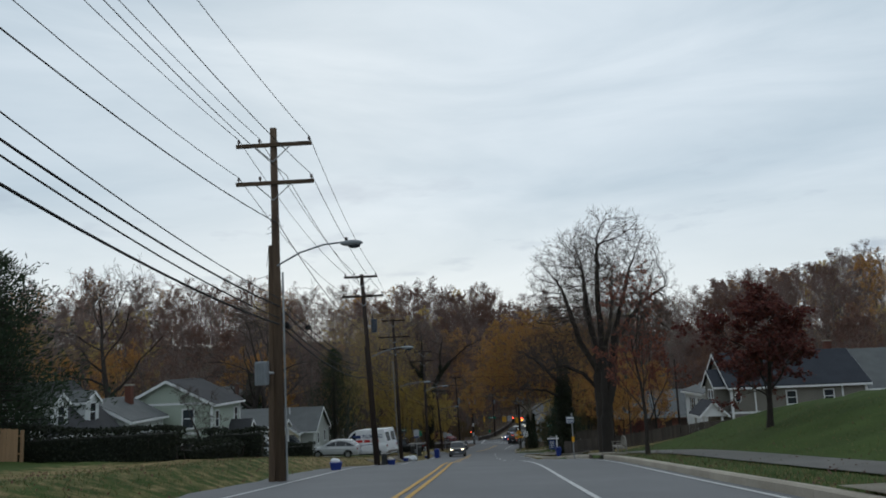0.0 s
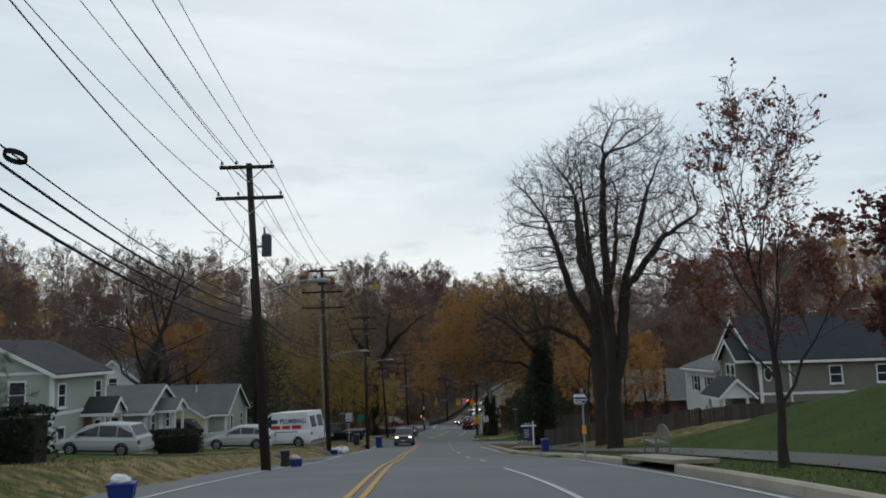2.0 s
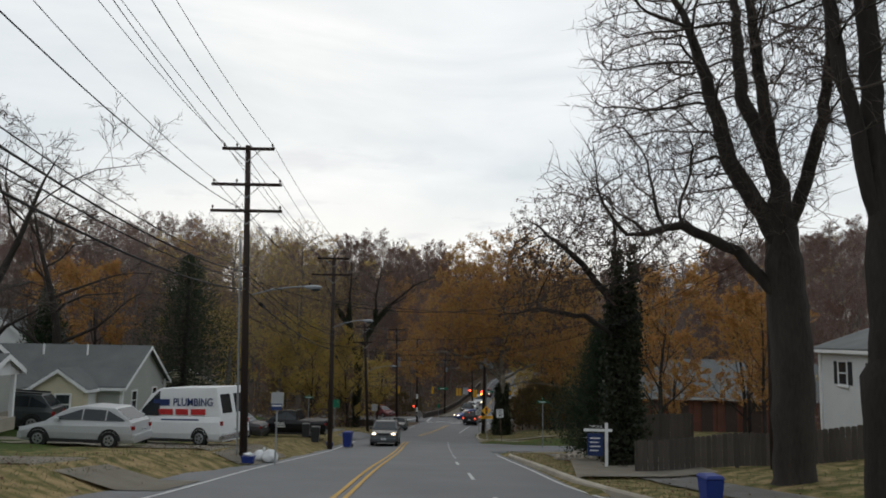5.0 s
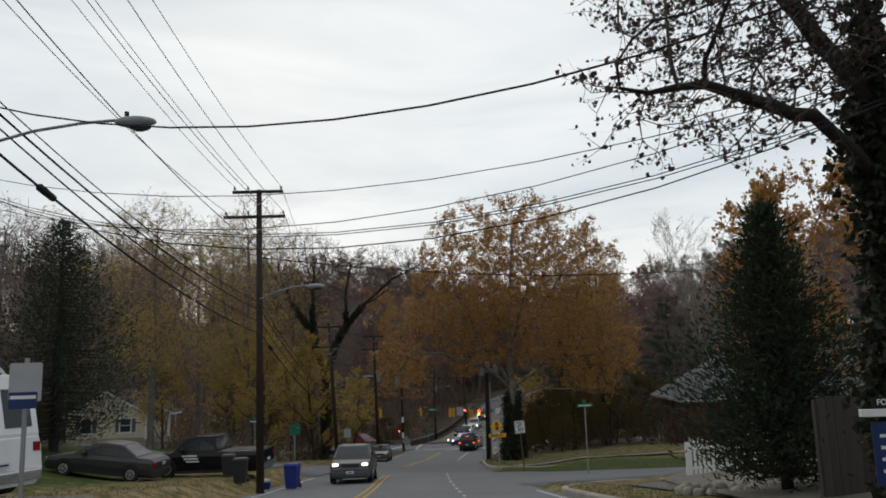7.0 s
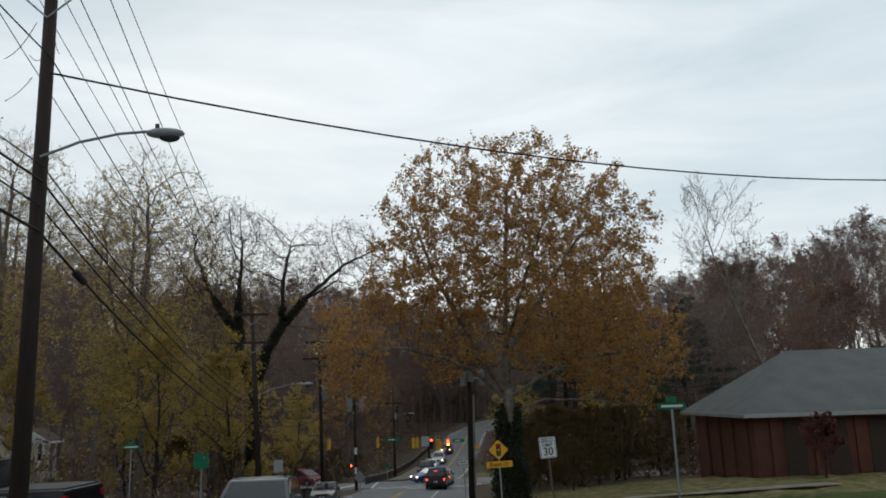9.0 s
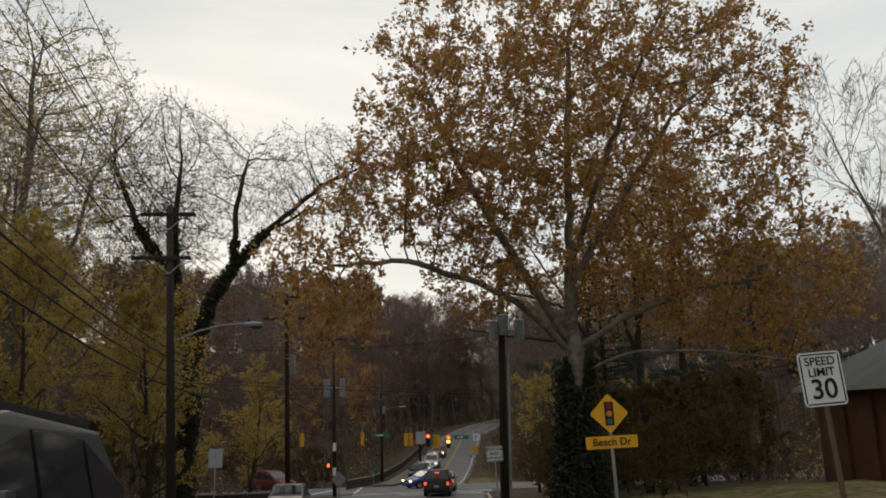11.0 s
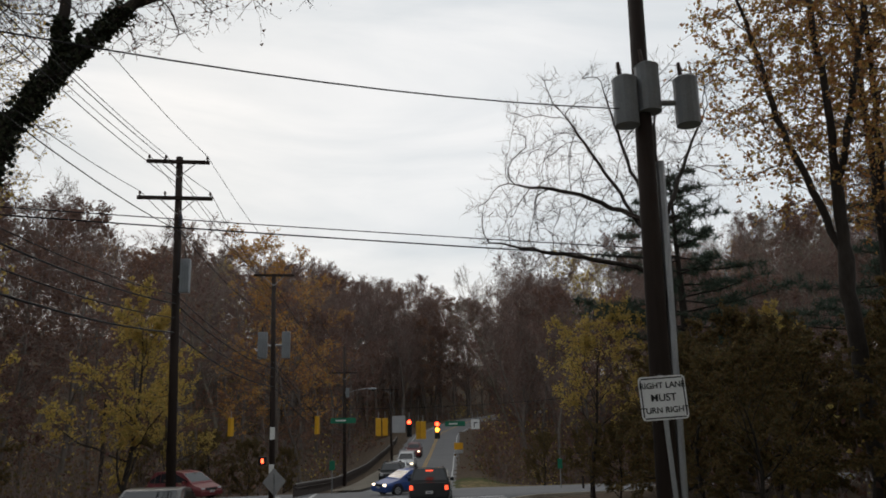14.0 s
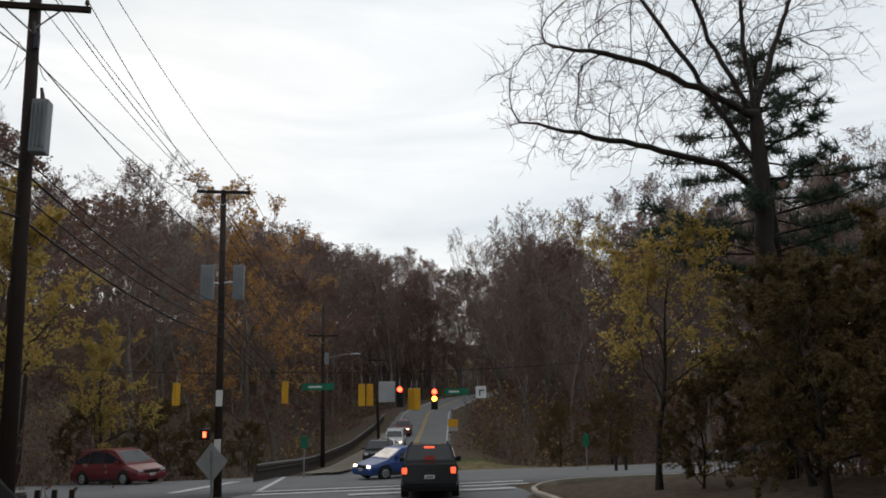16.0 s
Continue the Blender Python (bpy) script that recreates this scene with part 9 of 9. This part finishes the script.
# the storm drain in the kerb
dr = thing("storm_drain", "dark storm drain opening in a concrete kerb", "drain")
p0, p1 = [Vector((float(mid_x(y) + right_edge(y)), y, float(road_z(y)))) for y in (32.9, 37.7)]
dr.matrix_world = Matrix.Translation(p0)
u = p1 - p0
w = Vector((u.y, -u.x, 0)).normalized()
bm = bmesh.new()
poly_slab(bm, [tuple(q) for q in (Vector((0, 0, 0.24)) - w * 0.02, u + Vector((0, 0, 0.24)) - w * 0.02, u + w * 1.0 + Vector((0, 0, 0.24)), w * 1.0 + Vector((0, 0, 0.24)))], 0.09, Vector((0, 0, -1)))
part("lid", bm, CONCRETE, dr)
# black slabs behind and below the lid: the drain's inner shade as colour
bm = bmesh.new()
poly_slab(bm, [tuple(q) for q in (w * 0.55 + Vector((0, 0, -0.3)), u + w * 0.55 + Vector((0, 0, -0.3)), u + w * 0.55 + Vector((0, 0, 0.14)), w * 0.55 + Vector((0, 0, 0.14)))], 0.05, w)
part("back_wall", bm, BLACKP, dr, "back wall inside the opening, blackened for shade")
bm = bmesh.new()
poly_slab(bm, [tuple(q) for q in (Vector((0, 0, -0.02)), u + Vector((0, 0, -0.02)), u + w * 0.55 + Vector((0, 0, -0.02)), w * 0.55 + Vector((0, 0, -0.02)))], 0.05, Vector((0, 0, -1)))
part("throat", bm, BLACKP, dr, "floor of the opening, blackened for shade")

# flower bed stones by the white fence
fb = thing("flower_bed", "low bed of pale stones and dry plants", "flower bed")
fb.matrix_world = pose(5.6, 72.8, lz(5.6, 72.8))
rng = random.Random(8)
for k in range(16):
    bm = bmesh.new()
    a = k / 16 * 6.28
    bmesh.ops.create_icosphere(bm, subdivisions=2, radius=rng.uniform(0.1, 0.16), matrix=Matrix.Translation((math.cos(a) * 0.75, math.sin(a) * 0.5, 0.06)))
    for v in bm.verts:
        v.co += noise.noise_vector(v.co * 6 + Vector((k, 0, 0))) * 0.04
    part("stone", bm, CONCRETE, fb)

# bollard posts at the junction corners
for x, y in ((14.6, 153.0), (15.2, 153.2), (-6.4, 139.2), (-6.9, 139.4), (-7.4, 139.6)):
    o = thing("bollard", "short dark wooden post in the grass", "bollard", "posts at the junction corner")
    o.matrix_world = pose(x, y, lz(x, y))
    part("post", boxed(-0.06, -0.06, -0.2, 0.06, 0.06, 0.75, 0.015), POLEDARK, o)
